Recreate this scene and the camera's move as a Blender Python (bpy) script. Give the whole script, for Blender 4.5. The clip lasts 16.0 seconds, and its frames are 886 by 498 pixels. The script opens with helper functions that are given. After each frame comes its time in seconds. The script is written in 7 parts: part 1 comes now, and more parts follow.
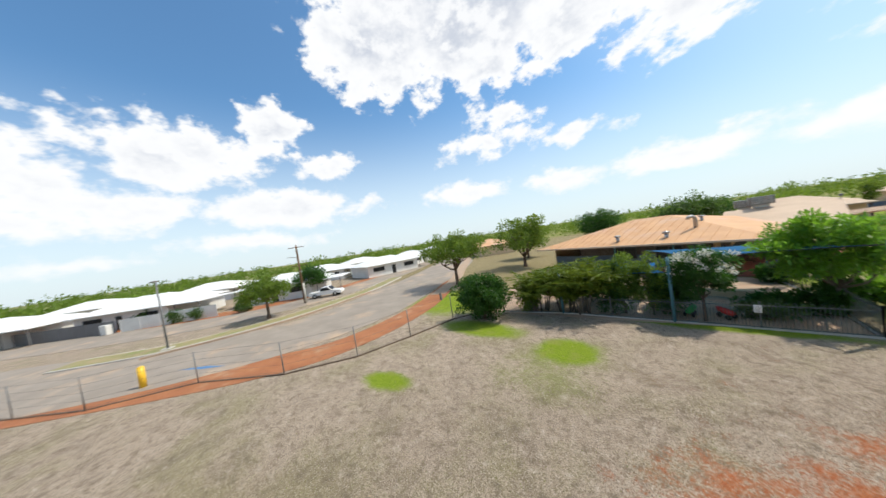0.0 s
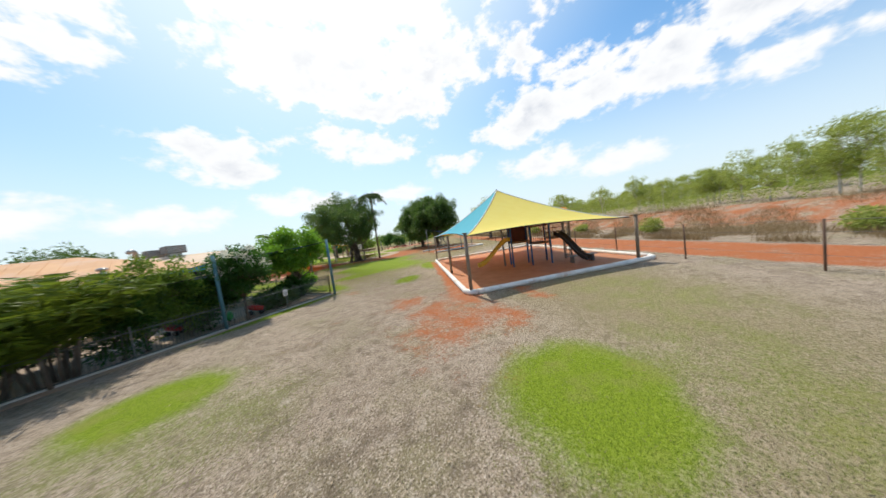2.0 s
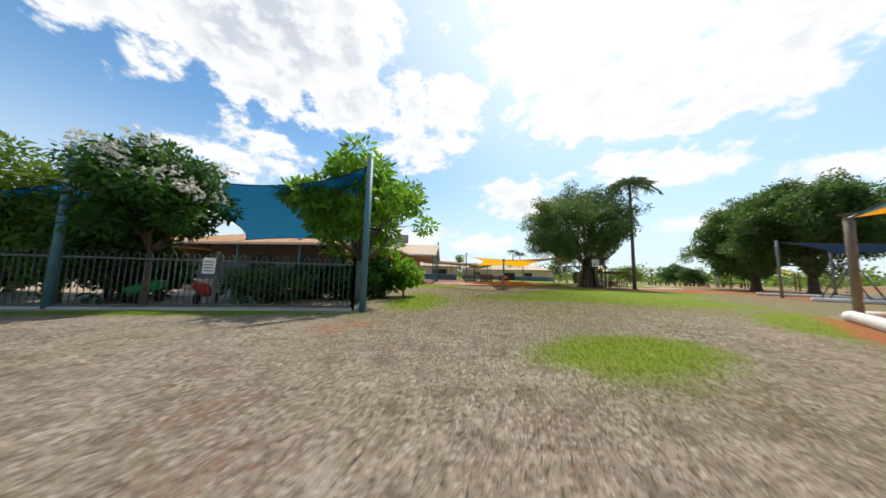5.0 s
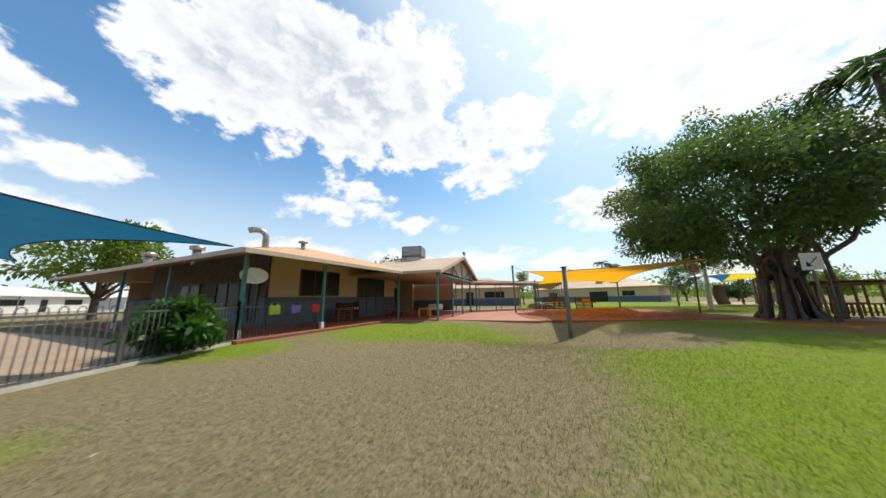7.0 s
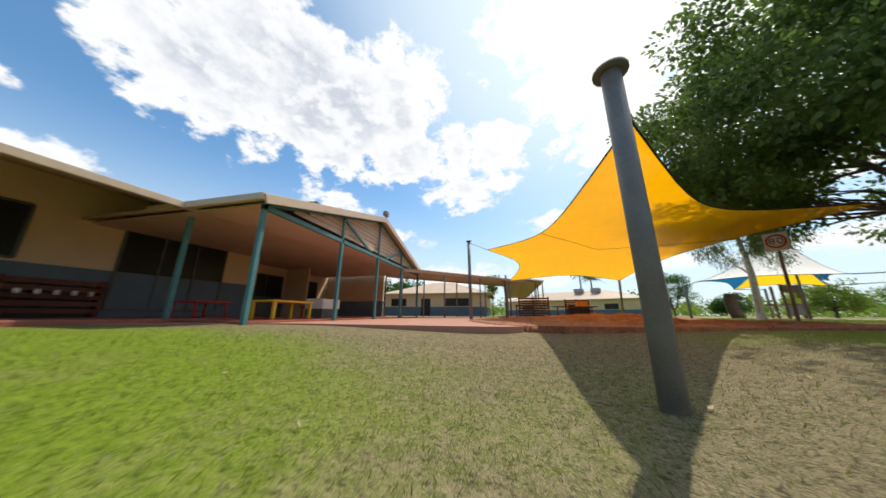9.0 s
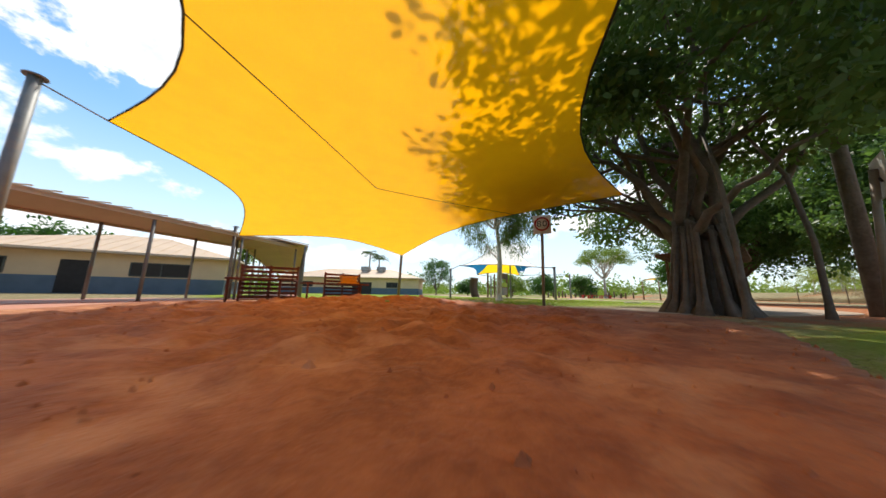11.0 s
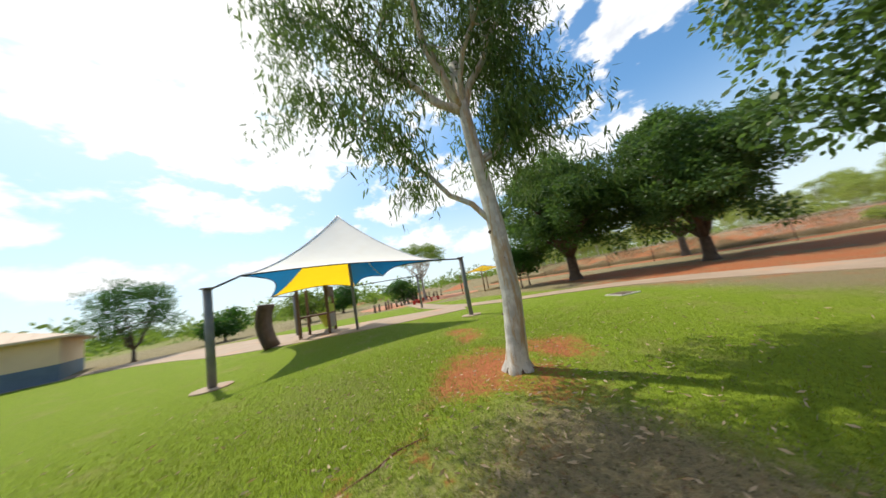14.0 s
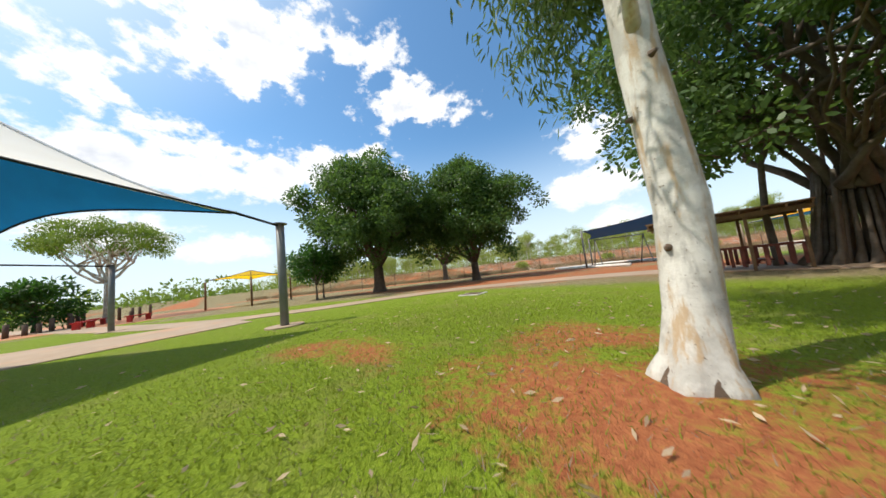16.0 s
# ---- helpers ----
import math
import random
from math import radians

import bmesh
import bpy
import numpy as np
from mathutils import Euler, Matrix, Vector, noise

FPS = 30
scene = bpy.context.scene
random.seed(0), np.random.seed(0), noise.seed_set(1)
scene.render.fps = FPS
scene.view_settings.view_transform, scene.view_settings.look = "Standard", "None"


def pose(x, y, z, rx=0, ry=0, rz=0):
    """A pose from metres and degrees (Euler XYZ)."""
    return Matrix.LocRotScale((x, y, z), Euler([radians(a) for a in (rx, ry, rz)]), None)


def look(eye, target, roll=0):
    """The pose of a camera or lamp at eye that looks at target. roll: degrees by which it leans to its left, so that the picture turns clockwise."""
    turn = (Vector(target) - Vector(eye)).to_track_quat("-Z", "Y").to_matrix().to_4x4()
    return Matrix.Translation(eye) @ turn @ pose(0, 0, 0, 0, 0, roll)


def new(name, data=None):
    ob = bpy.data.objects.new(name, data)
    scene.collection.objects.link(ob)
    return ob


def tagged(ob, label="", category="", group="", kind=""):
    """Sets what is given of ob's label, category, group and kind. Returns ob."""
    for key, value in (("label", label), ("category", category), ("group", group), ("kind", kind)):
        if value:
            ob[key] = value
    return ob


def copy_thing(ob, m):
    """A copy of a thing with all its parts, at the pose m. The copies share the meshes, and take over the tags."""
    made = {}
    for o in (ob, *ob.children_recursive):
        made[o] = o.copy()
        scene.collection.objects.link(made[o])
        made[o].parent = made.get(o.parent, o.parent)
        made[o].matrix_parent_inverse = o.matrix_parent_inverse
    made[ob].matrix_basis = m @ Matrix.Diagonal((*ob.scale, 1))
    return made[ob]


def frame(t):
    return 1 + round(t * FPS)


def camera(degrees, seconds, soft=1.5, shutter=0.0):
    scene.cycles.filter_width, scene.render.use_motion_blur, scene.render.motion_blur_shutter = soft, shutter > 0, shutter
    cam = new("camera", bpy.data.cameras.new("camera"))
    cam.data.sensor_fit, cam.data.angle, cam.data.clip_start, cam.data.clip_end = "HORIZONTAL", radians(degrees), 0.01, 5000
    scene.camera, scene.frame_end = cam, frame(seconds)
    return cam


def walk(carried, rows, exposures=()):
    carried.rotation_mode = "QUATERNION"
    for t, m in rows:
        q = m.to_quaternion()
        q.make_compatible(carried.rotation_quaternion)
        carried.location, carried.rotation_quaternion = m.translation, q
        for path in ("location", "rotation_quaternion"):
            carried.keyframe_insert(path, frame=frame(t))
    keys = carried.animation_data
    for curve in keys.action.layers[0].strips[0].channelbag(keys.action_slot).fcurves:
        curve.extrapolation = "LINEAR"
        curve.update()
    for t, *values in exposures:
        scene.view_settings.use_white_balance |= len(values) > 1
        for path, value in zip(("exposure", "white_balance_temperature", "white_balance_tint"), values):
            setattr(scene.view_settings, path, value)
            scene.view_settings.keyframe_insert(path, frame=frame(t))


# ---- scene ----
cam = camera(119.8, 16.0, 1.5, 0.16)
PATH = [
    (0, (-1.885, -18.032, 6.049), (-3.505, -16.862, 5.984), -8.7),
    (0.3, (-2.623, -18.105, 5.301), (-3.931, -16.594, 5.243), -11.0),
    (0.8, (-6.136, -19.241, 4.122), (-6.503, -17.276, 4.065), -11.0),
    (1, (-7.147, -18.930, 4.005), (-7.123, -16.932, 3.899), -10.1),
    (1.5, (-8.574, -18.093, 3.627), (-7.656, -16.321, 3.498), -10.1),
    (2, (-8.924, -16.280, 3.124), (-7.336, -15.071, 2.988), -7.8),
    (2.5, (-8.383, -14.362, 2.750), (-6.539, -13.590, 2.695), -7.7),
    (3, (-7.119, -12.547, 2.602), (-5.257, -11.819, 2.601), -8.5),
    (3.5, (-4.858, -10.946, 2.187), (-3.059, -10.082, 2.317), -6.6),
    (4, (-2.592, -9.209, 1.186), (-1.170, -7.826, 1.439), 1.3),
    (4.5, (0.083, -8.530, 0.527), (0.820, -6.687, 0.770), 1.4),
    (5, (1.982, -5.969, 0.876), (1.929, -3.980, 1.080), 1.5),
    (7.5, (5.711, 7.735, 1.234), (5.058, 9.579, 1.652), 0.1),
    (8, (5.952, 10.278, 0.866), (5.290, 12.115, 1.301), 3.9),
    (8.5, (6.015, 12.415, 0.409), (5.283, 14.218, 0.872), 6.1),
    (9, (5.681, 14.577, 0.239), (5.236, 16.464, 0.730), 0.3),
    (9.2, (5.485, 15.260, 0.150), (5.381, 17.190, 0.660), -4.6),
    (9.5, (5.300, 16.620, 0.060), (5.720, 18.510, 0.545), -8.3),
    (10.6, (7.300, 19.600, 0.360), (8.150, 21.370, 0.740), -1.6),
    (11.8, (9.468, 22.692, 0.487), (10.652, 24.281, 0.762), 4.6),
    (12, (9.982, 23.575, 0.817), (11.107, 25.208, 1.073), 3.6),
    (12.5, (11.245, 25.679, 0.986), (12.247, 27.389, 1.252), -0.2),
    (13, (12.447, 28.220, 1.399), (13.573, 29.848, 1.680), -2.0),
    (13.2, (13.056, 29.183, 1.486), (14.318, 30.703, 1.797), -2.7),
    (13.5, (13.882, 30.268, 1.565), (15.398, 31.533, 1.887), -3.4),
    (14, (14.903, 32.889, 1.541), (16.853, 33.237, 1.822), -10.5),
    (14.5, (16.005, 35.025, 1.096), (17.856, 34.291, 1.287), -17.6),
    (15, (17.349, 35.822, 0.864), (18.957, 34.651, 1.072), -16.5),
    (15.5, (18.264, 35.748, 0.822), (19.807, 34.493, 1.029), -12.7),
    (16, (19.018, 35.193, 0.894), (20.570, 33.947, 1.085), -6.4),
]

walk(cam, [(t, look(eye, target, roll)) for t, eye, target, roll in PATH],
     [(0, -0.05), (9.2, -0.05), (10.6, 0.22), (12.2, 0.25), (13.2, 0.06), (14.2, 0.08), (16, 0.1)])

# ---- world and sun ----
SUN_AZ, SUN_EL = radians(31), radians(58)
sun_dir = Vector((math.sin(SUN_AZ) * math.cos(SUN_EL), math.cos(SUN_AZ) * math.cos(SUN_EL), math.sin(SUN_EL)))


class Nodes:
    """Short way to write node trees."""

    def __init__(self, tree):
        self.t = tree

    def add(self, kind, ins=None, operation=None, use_clamp=None, interpolation_type=None, data_type=None, attribute_name=None):
        n = self.t.nodes.new(kind)
        if operation:
            n.operation = operation
        if use_clamp:
            n.use_clamp = True
        if interpolation_type:
            n.interpolation_type = interpolation_type
        if data_type:
            n.data_type = data_type
        if attribute_name:
            n.attribute_name = attribute_name
        for k, v in (ins or {}).items():
            if isinstance(v, bpy.types.NodeSocket):
                self.t.links.new(v, n.inputs[k])
            else:
                n.inputs[k].default_value = v
        return n

    def math(self, op, a, b=0.0, clamp=False):
        return self.add("ShaderNodeMath", {0: a, 1: b}, operation=op, use_clamp=clamp).outputs[0]

    def ramp(self, v, lo, hi, a=0.0, b=1.0, smooth=True):
        return self.add("ShaderNodeMapRange", {"Value": v, "From Min": lo, "From Max": hi, "To Min": a, "To Max": b},
                        interpolation_type="SMOOTHSTEP" if smooth else "LINEAR").outputs[0]

    def mix(self, f, a, b):
        n = self.add("ShaderNodeMix", {}, data_type="RGBA")
        for i, v in ((0, f), (6, a), (7, b)):
            if isinstance(v, bpy.types.NodeSocket):
                self.t.links.new(v, n.inputs[i])
            else:
                n.inputs[i].default_value = v if i == 0 else (*v, 1.0)[:4]
        return n.outputs[2]

    def noise(self, vec, scale, detail=4.0, rough=0.55, out="Fac"):
        return self.add("ShaderNodeTexNoise", {"Vector": vec, "Scale": scale, "Detail": detail, "Roughness": rough}).outputs[out]


world = bpy.data.worlds.new("sky")
scene.world = world
world.use_nodes = True
world.node_tree.nodes.clear()
N = Nodes(world.node_tree)
coord = N.add("ShaderNodeTexCoord").outputs["Generated"]
air = N.add("ShaderNodeTexSky")
air.sky_type, air.sun_disc, air.sun_elevation, air.sun_rotation = "NISHITA", False, SUN_EL, SUN_AZ
air.air_density, air.dust_density, air.ozone_density = 1.0, 1.0, 2.5
sky = N.mix(1.0, (0, 0, 0), air.outputs[0])
sky = N.add("ShaderNodeVectorMath", {0: sky, 1: (1.15, 1.62, 1.74)}, operation="MULTIPLY").outputs[0]
# cumulus heaps: compass degrees, height, half width and half height in degrees
CLOUDS_A = [(-112, 9.1, 3.0, 1.6), (-112, 16.6, 1.6, 2.5), (-111, 13.7, 3.3, 3.0), (-110, 4.1, 4.5, 1.0), (-108, 20.6, 2.4, 1.5), (-105, 11.1, 6.3, 2.7),
            (-103, 19.5, 3.0, 2.1), (-97, 19.2, 7.6, 4.2), (-90, 4.7, 8.2, 1.4), (-84, 10.4, 9.7, 2.8), (-84, 23.2, 3.8, 3.9), (-77, 17.8, 4.6, 1.9),
            (-63, 37.4, 9.4, 6.2), (-57, 31.7, 7.5, 3.5), (-51, 44.5, 12.6, 6.2), (-150, 30, 9, 5), (-130, 14, 8, 3), (-170, 16, 9, 4)]
CLOUDS_B = [(-40, 18.0, 7.6, 1.8), (-40, 39.8, 13.7, 8.3), (-38, 22.3, 4.8, 1.6), (-38, 30.4, 5.9, 3.3), (-25, 16.1, 5.0, 1.1), (-25, 44.2, 6.6, 7.2),
            (-24, 32.8, 9.1, 4.4), (-10, 35.6, 5.0, 4.5), (-9, 26.4, 6.2, 3.0), (0, 34.9, 4.8, 4.6), (1, 28.8, 3.6, 2.4), (13, 17.9, 5.5, 2.6),
            (16, 16.1, 4.3, 3.2), (24, 42.6, 10.2, 5.8), (32, 20.2, 5.8, 1.6), (-70, 10.0, 5.0, 1.2), (-10, 8.0, 9.0, 1.6), (-28, 8.5, 6.5, 1.7), (-47, 9.5, 7.0, 1.9), (8, 7.0, 5.5, 1.3), (27, 9.0, 7.0, 1.6), (44, 9.5, 5.0, 1.5)]
CLOUDS_C = [(33, 32.3, 12.9, 5.2), (42, 18.5, 6.7, 2.2), (43, 25.6, 9.5, 3.4), (43, 42.4, 11.2, 6.3), (55, 32.0, 10.0, 4.6), (58, 13.6, 4.8, 1.5),
            (67, 45.5, 4.0, 4.0), (68, 40.7, 3.3, 2.1), (74, 29.5, 2.5, 2.6), (75, 19.6, 7.2, 3.2), (76, 11.0, 6.6, 2.1), (78, 43.5, 6.0, 2.9),
            (84, 37.6, 3.7, 2.4), (88, 8.4, 6.1, 1.6), (84, 24.5, 5.0, 2.2), (20, 52, 12, 5), (45, 55, 14, 6)]
CLOUDS_D = [(91, 41.8, 9.1, 2.7), (93, 36.7, 4.6, 3.1), (95, 19.6, 5.6, 3.0), (104, 24.9, 3.3, 1.9), (105, 44.6, 4.6, 2.6), (114, 26.8, 3.1, 1.0),
            (115, 43.0, 5.2, 2.0), (124, 34.8, 7.8, 3.1), (138, 32.9, 3.1, 1.3), (161, 13.3, 6.9, 2.5), (161, 21.5, 4.2, 3.5), (163, 6.8, 3.5, 1.7),
            (108, 16.0, 5.0, 1.6)]
CLOUDS_E = [(72, 18.7, 6.6, 2.8), (85, 20.9, 6.7, 2.8), (97, 22.3, 6.5, 3.0), (105, 23.3, 5.7, 3.2), (113, 20.7, 5.5, 2.5), (118, 21.8, 4.3, 2.1), (120, 15.0, 3.4, 1.6)]
MID = radians(35)
sep = N.add("ShaderNodeSeparateXYZ", {0: coord})
up = sep.outputs[2]
ahead = N.add("ShaderNodeVectorMath", {0: coord, 1: (math.sin(MID), math.cos(MID), 0)}, operation="DOT_PRODUCT").outputs["Value"]
aside = N.add("ShaderNodeVectorMath", {0: coord, 1: (math.cos(MID), -math.sin(MID), 0)}, operation="DOT_PRODUCT").outputs["Value"]
bearing = N.math("MULTIPLY", N.math("ARCTAN2", aside, ahead), 57.2958)
height = N.math("MULTIPLY", N.math("ARCSINE", up), 57.2958)
spread = N.ramp(up, 0.0, 0.55, 0.35, 1.0)
flat = N.add("ShaderNodeVectorMath", {0: coord, 1: (1.0, 1.0, 1.5)}, operation="MULTIPLY").outputs[0]
stir = N.add("ShaderNodeVectorMath", {0: N.noise(flat, 7.0, 4.0, 0.6, "Color"), 1: (0.5, 0.5, 0.5)}, operation="SUBTRACT").outputs[0]
stir = N.add("ShaderNodeVectorMath", {0: stir, 1: (15.0, 10.0, 0.0)}, operation="MULTIPLY").outputs[0]
stir = N.add("ShaderNodeVectorMath", {0: stir, "Scale": spread}, operation="SCALE").outputs[0]
place = N.add("ShaderNodeCombineXYZ", {0: bearing, 1: height}).outputs[0]
place = N.add("ShaderNodeVectorMath", {0: place, 1: stir}, operation="ADD").outputs[0]
gap = None
for az, el, w, h in CLOUDS_A + CLOUDS_B + CLOUDS_C + CLOUDS_D + CLOUDS_E:
    w, h, a = w * 1.22, h * 1.26, (az - 35 + 180) % 360 - 180
    wide = w / math.cos(radians(el))
    q = N.add("ShaderNodeVectorMath", {0: place, 1: (1 / wide, 1 / h, 0), 2: (-a / wide, -el / h, 0)}, operation="MULTIPLY_ADD").outputs[0]
    q = N.add("ShaderNodeVectorMath", {0: q}, operation="LENGTH").outputs["Value"]
    k = min(w, h) ** 0.8
    q = N.add("ShaderNodeMath", {0: q, 1: k, 2: -k}, operation="MULTIPLY_ADD").outputs[0]
    gap = q if gap is None else N.math("MINIMUM", gap, q)
toward = N.add("ShaderNodeVectorMath", {0: flat, 1: tuple(sun_dir * 0.02 + Vector((0, 0, 0.025)))}, operation="ADD").outputs[0]
puff = N.noise(flat, 13.0, 9.0, 0.60)
lit = N.noise(toward, 13.0, 5.0, 0.55)
ragged = N.math("MULTIPLY", N.math("SUBTRACT", puff, 0.5), N.math("MULTIPLY", spread, 9.0))
depth = N.math("SUBTRACT", ragged, gap)
mask = N.ramp(depth, -0.5, 1.0)
thick = N.ramp(depth, 0.5, 5.0)
grey = N.math("MULTIPLY", thick, N.ramp(N.math("SUBTRACT", lit, puff), -0.15, 0.11, 0.12, 1.0))
cloud = N.mix(grey, (9.5, 9.6, 9.7), (6.0, 6.45, 7.3))
haze = N.ramp(up, 0.0, 0.5, 0.86, 0.0)
sky = N.mix(haze, sky, (7.8, 8.7, 9.2))
near_sun = N.add("ShaderNodeVectorMath", {0: coord, 1: tuple(sun_dir)}, operation="DOT_PRODUCT").outputs["Value"]
glow = N.ramp(near_sun, 0.62, 1.0, 0.0, 0.80)
sky = N.mix(glow, sky, (8.6, 9.6, 10.0))
cloud = N.mix(N.ramp(near_sun, 0.75, 0.99, 0.0, 0.85), cloud, (10.4, 10.4, 10.3))
total = N.mix(N.ramp(near_sun, 0.955, 0.998, 0.0, 0.95), N.mix(mask, sky, cloud), (11.5, 11.4, 11.2))
back = N.add("ShaderNodeBackground", {"Color": total, "Strength": 0.11})
N.t.links.new(back.outputs[0], N.add("ShaderNodeOutputWorld").inputs[0])

sun = new("sun", bpy.data.lights.new("sun", "SUN"))
sun.data.energy, sun.data.angle, sun.data.color = 4.4, radians(0.6), (1.0, 0.94, 0.82)
sun.matrix_world = look(tuple(sun_dir * 60), (0, 0, 0))

# ---- materials ----


def material(name, col, col2=None, rough=0.75, metal=0.0, scale=4.0, fine=60.0, bump=0.15, spec=0.3, stain=None, island=0.0):
    """Two colours mixed by coarse and fine noise, with fine relief; stain adds a third colour in blotches."""
    m = bpy.data.materials.new(name)
    m.use_nodes = True
    n = Nodes(m.node_tree)
    p = m.node_tree.nodes["Principled BSDF"]
    co = n.add("ShaderNodeTexCoord").outputs["Object"]
    if col2 is None:
        col2 = tuple(c * 0.72 for c in col)
    big, small = n.noise(co, scale, 5.0), n.noise(co, fine, 3.0)
    f = n.ramp(n.math("ADD", n.math("MULTIPLY", big, 0.65), n.math("MULTIPLY", small, 0.35)), 0.34, 0.66)
    c = n.mix(f, col, col2)
    if stain:
        c = n.mix(n.ramp(n.noise(co, scale * 0.45, 6.0, 0.65), 0.52, 0.68), c, stain)
    if island:
        r = n.add("ShaderNodeNewGeometry").outputs["Random Per Island"]
        c = n.mix(n.math("MULTIPLY", r, island), c, tuple(x * 0.45 for x in col))
    m.node_tree.links.new(c, p.inputs["Base Color"])
    p.inputs["Roughness"].default_value = rough
    p.inputs["Metallic"].default_value = metal
    p.inputs["Specular IOR Level"].default_value = spec
    if bump:
        b = n.add("ShaderNodeBump", {"Height": small, "Strength": bump, "Distance": 0.02})
        m.node_tree.links.new(b.outputs[0], p.inputs["Normal"])
    return m


def see_through(name, col, col2, amount=0.45, rough=0.7, scale=2.0, fine=90.0, island=0.0, spec=0.2, through_col=None, gain=1.0, weave=0.0):
    """Thin stuff that lets light through: cloth and leaves; weave is the share of open holes in a knitted cloth."""
    m = material(name, col, col2, rough=rough, scale=scale, fine=fine, bump=0.05, spec=spec, island=island)
    t = m.node_tree
    p, out = t.nodes["Principled BSDF"], t.nodes["Material Output"]
    tr = t.nodes.new("ShaderNodeBsdfTranslucent")
    if through_col:
        tr.inputs["Color"].default_value = (*through_col, 1)
    else:
        lit = Nodes(t).add("ShaderNodeVectorMath", {0: p.inputs["Base Color"].links[0].from_socket, 1: (gain * 1.1, gain, gain * 0.8)}, operation="MULTIPLY")
        t.links.new(lit.outputs[0], tr.inputs["Color"])
    mx = t.nodes.new("ShaderNodeMixShader")
    mx.inputs[0].default_value = amount
    t.links.new(p.outputs[0], mx.inputs[1])
    t.links.new(tr.outputs[0], mx.inputs[2])
    if weave:
        hole, mesh = t.nodes.new("ShaderNodeBsdfTransparent"), t.nodes.new("ShaderNodeMixShader")
        mesh.inputs[0].default_value = weave
        t.links.new(mx.outputs[0], mesh.inputs[1])
        t.links.new(hole.outputs[0], mesh.inputs[2])
        mx = mesh
    t.links.new(mx.outputs[0], out.inputs[0])
    return m


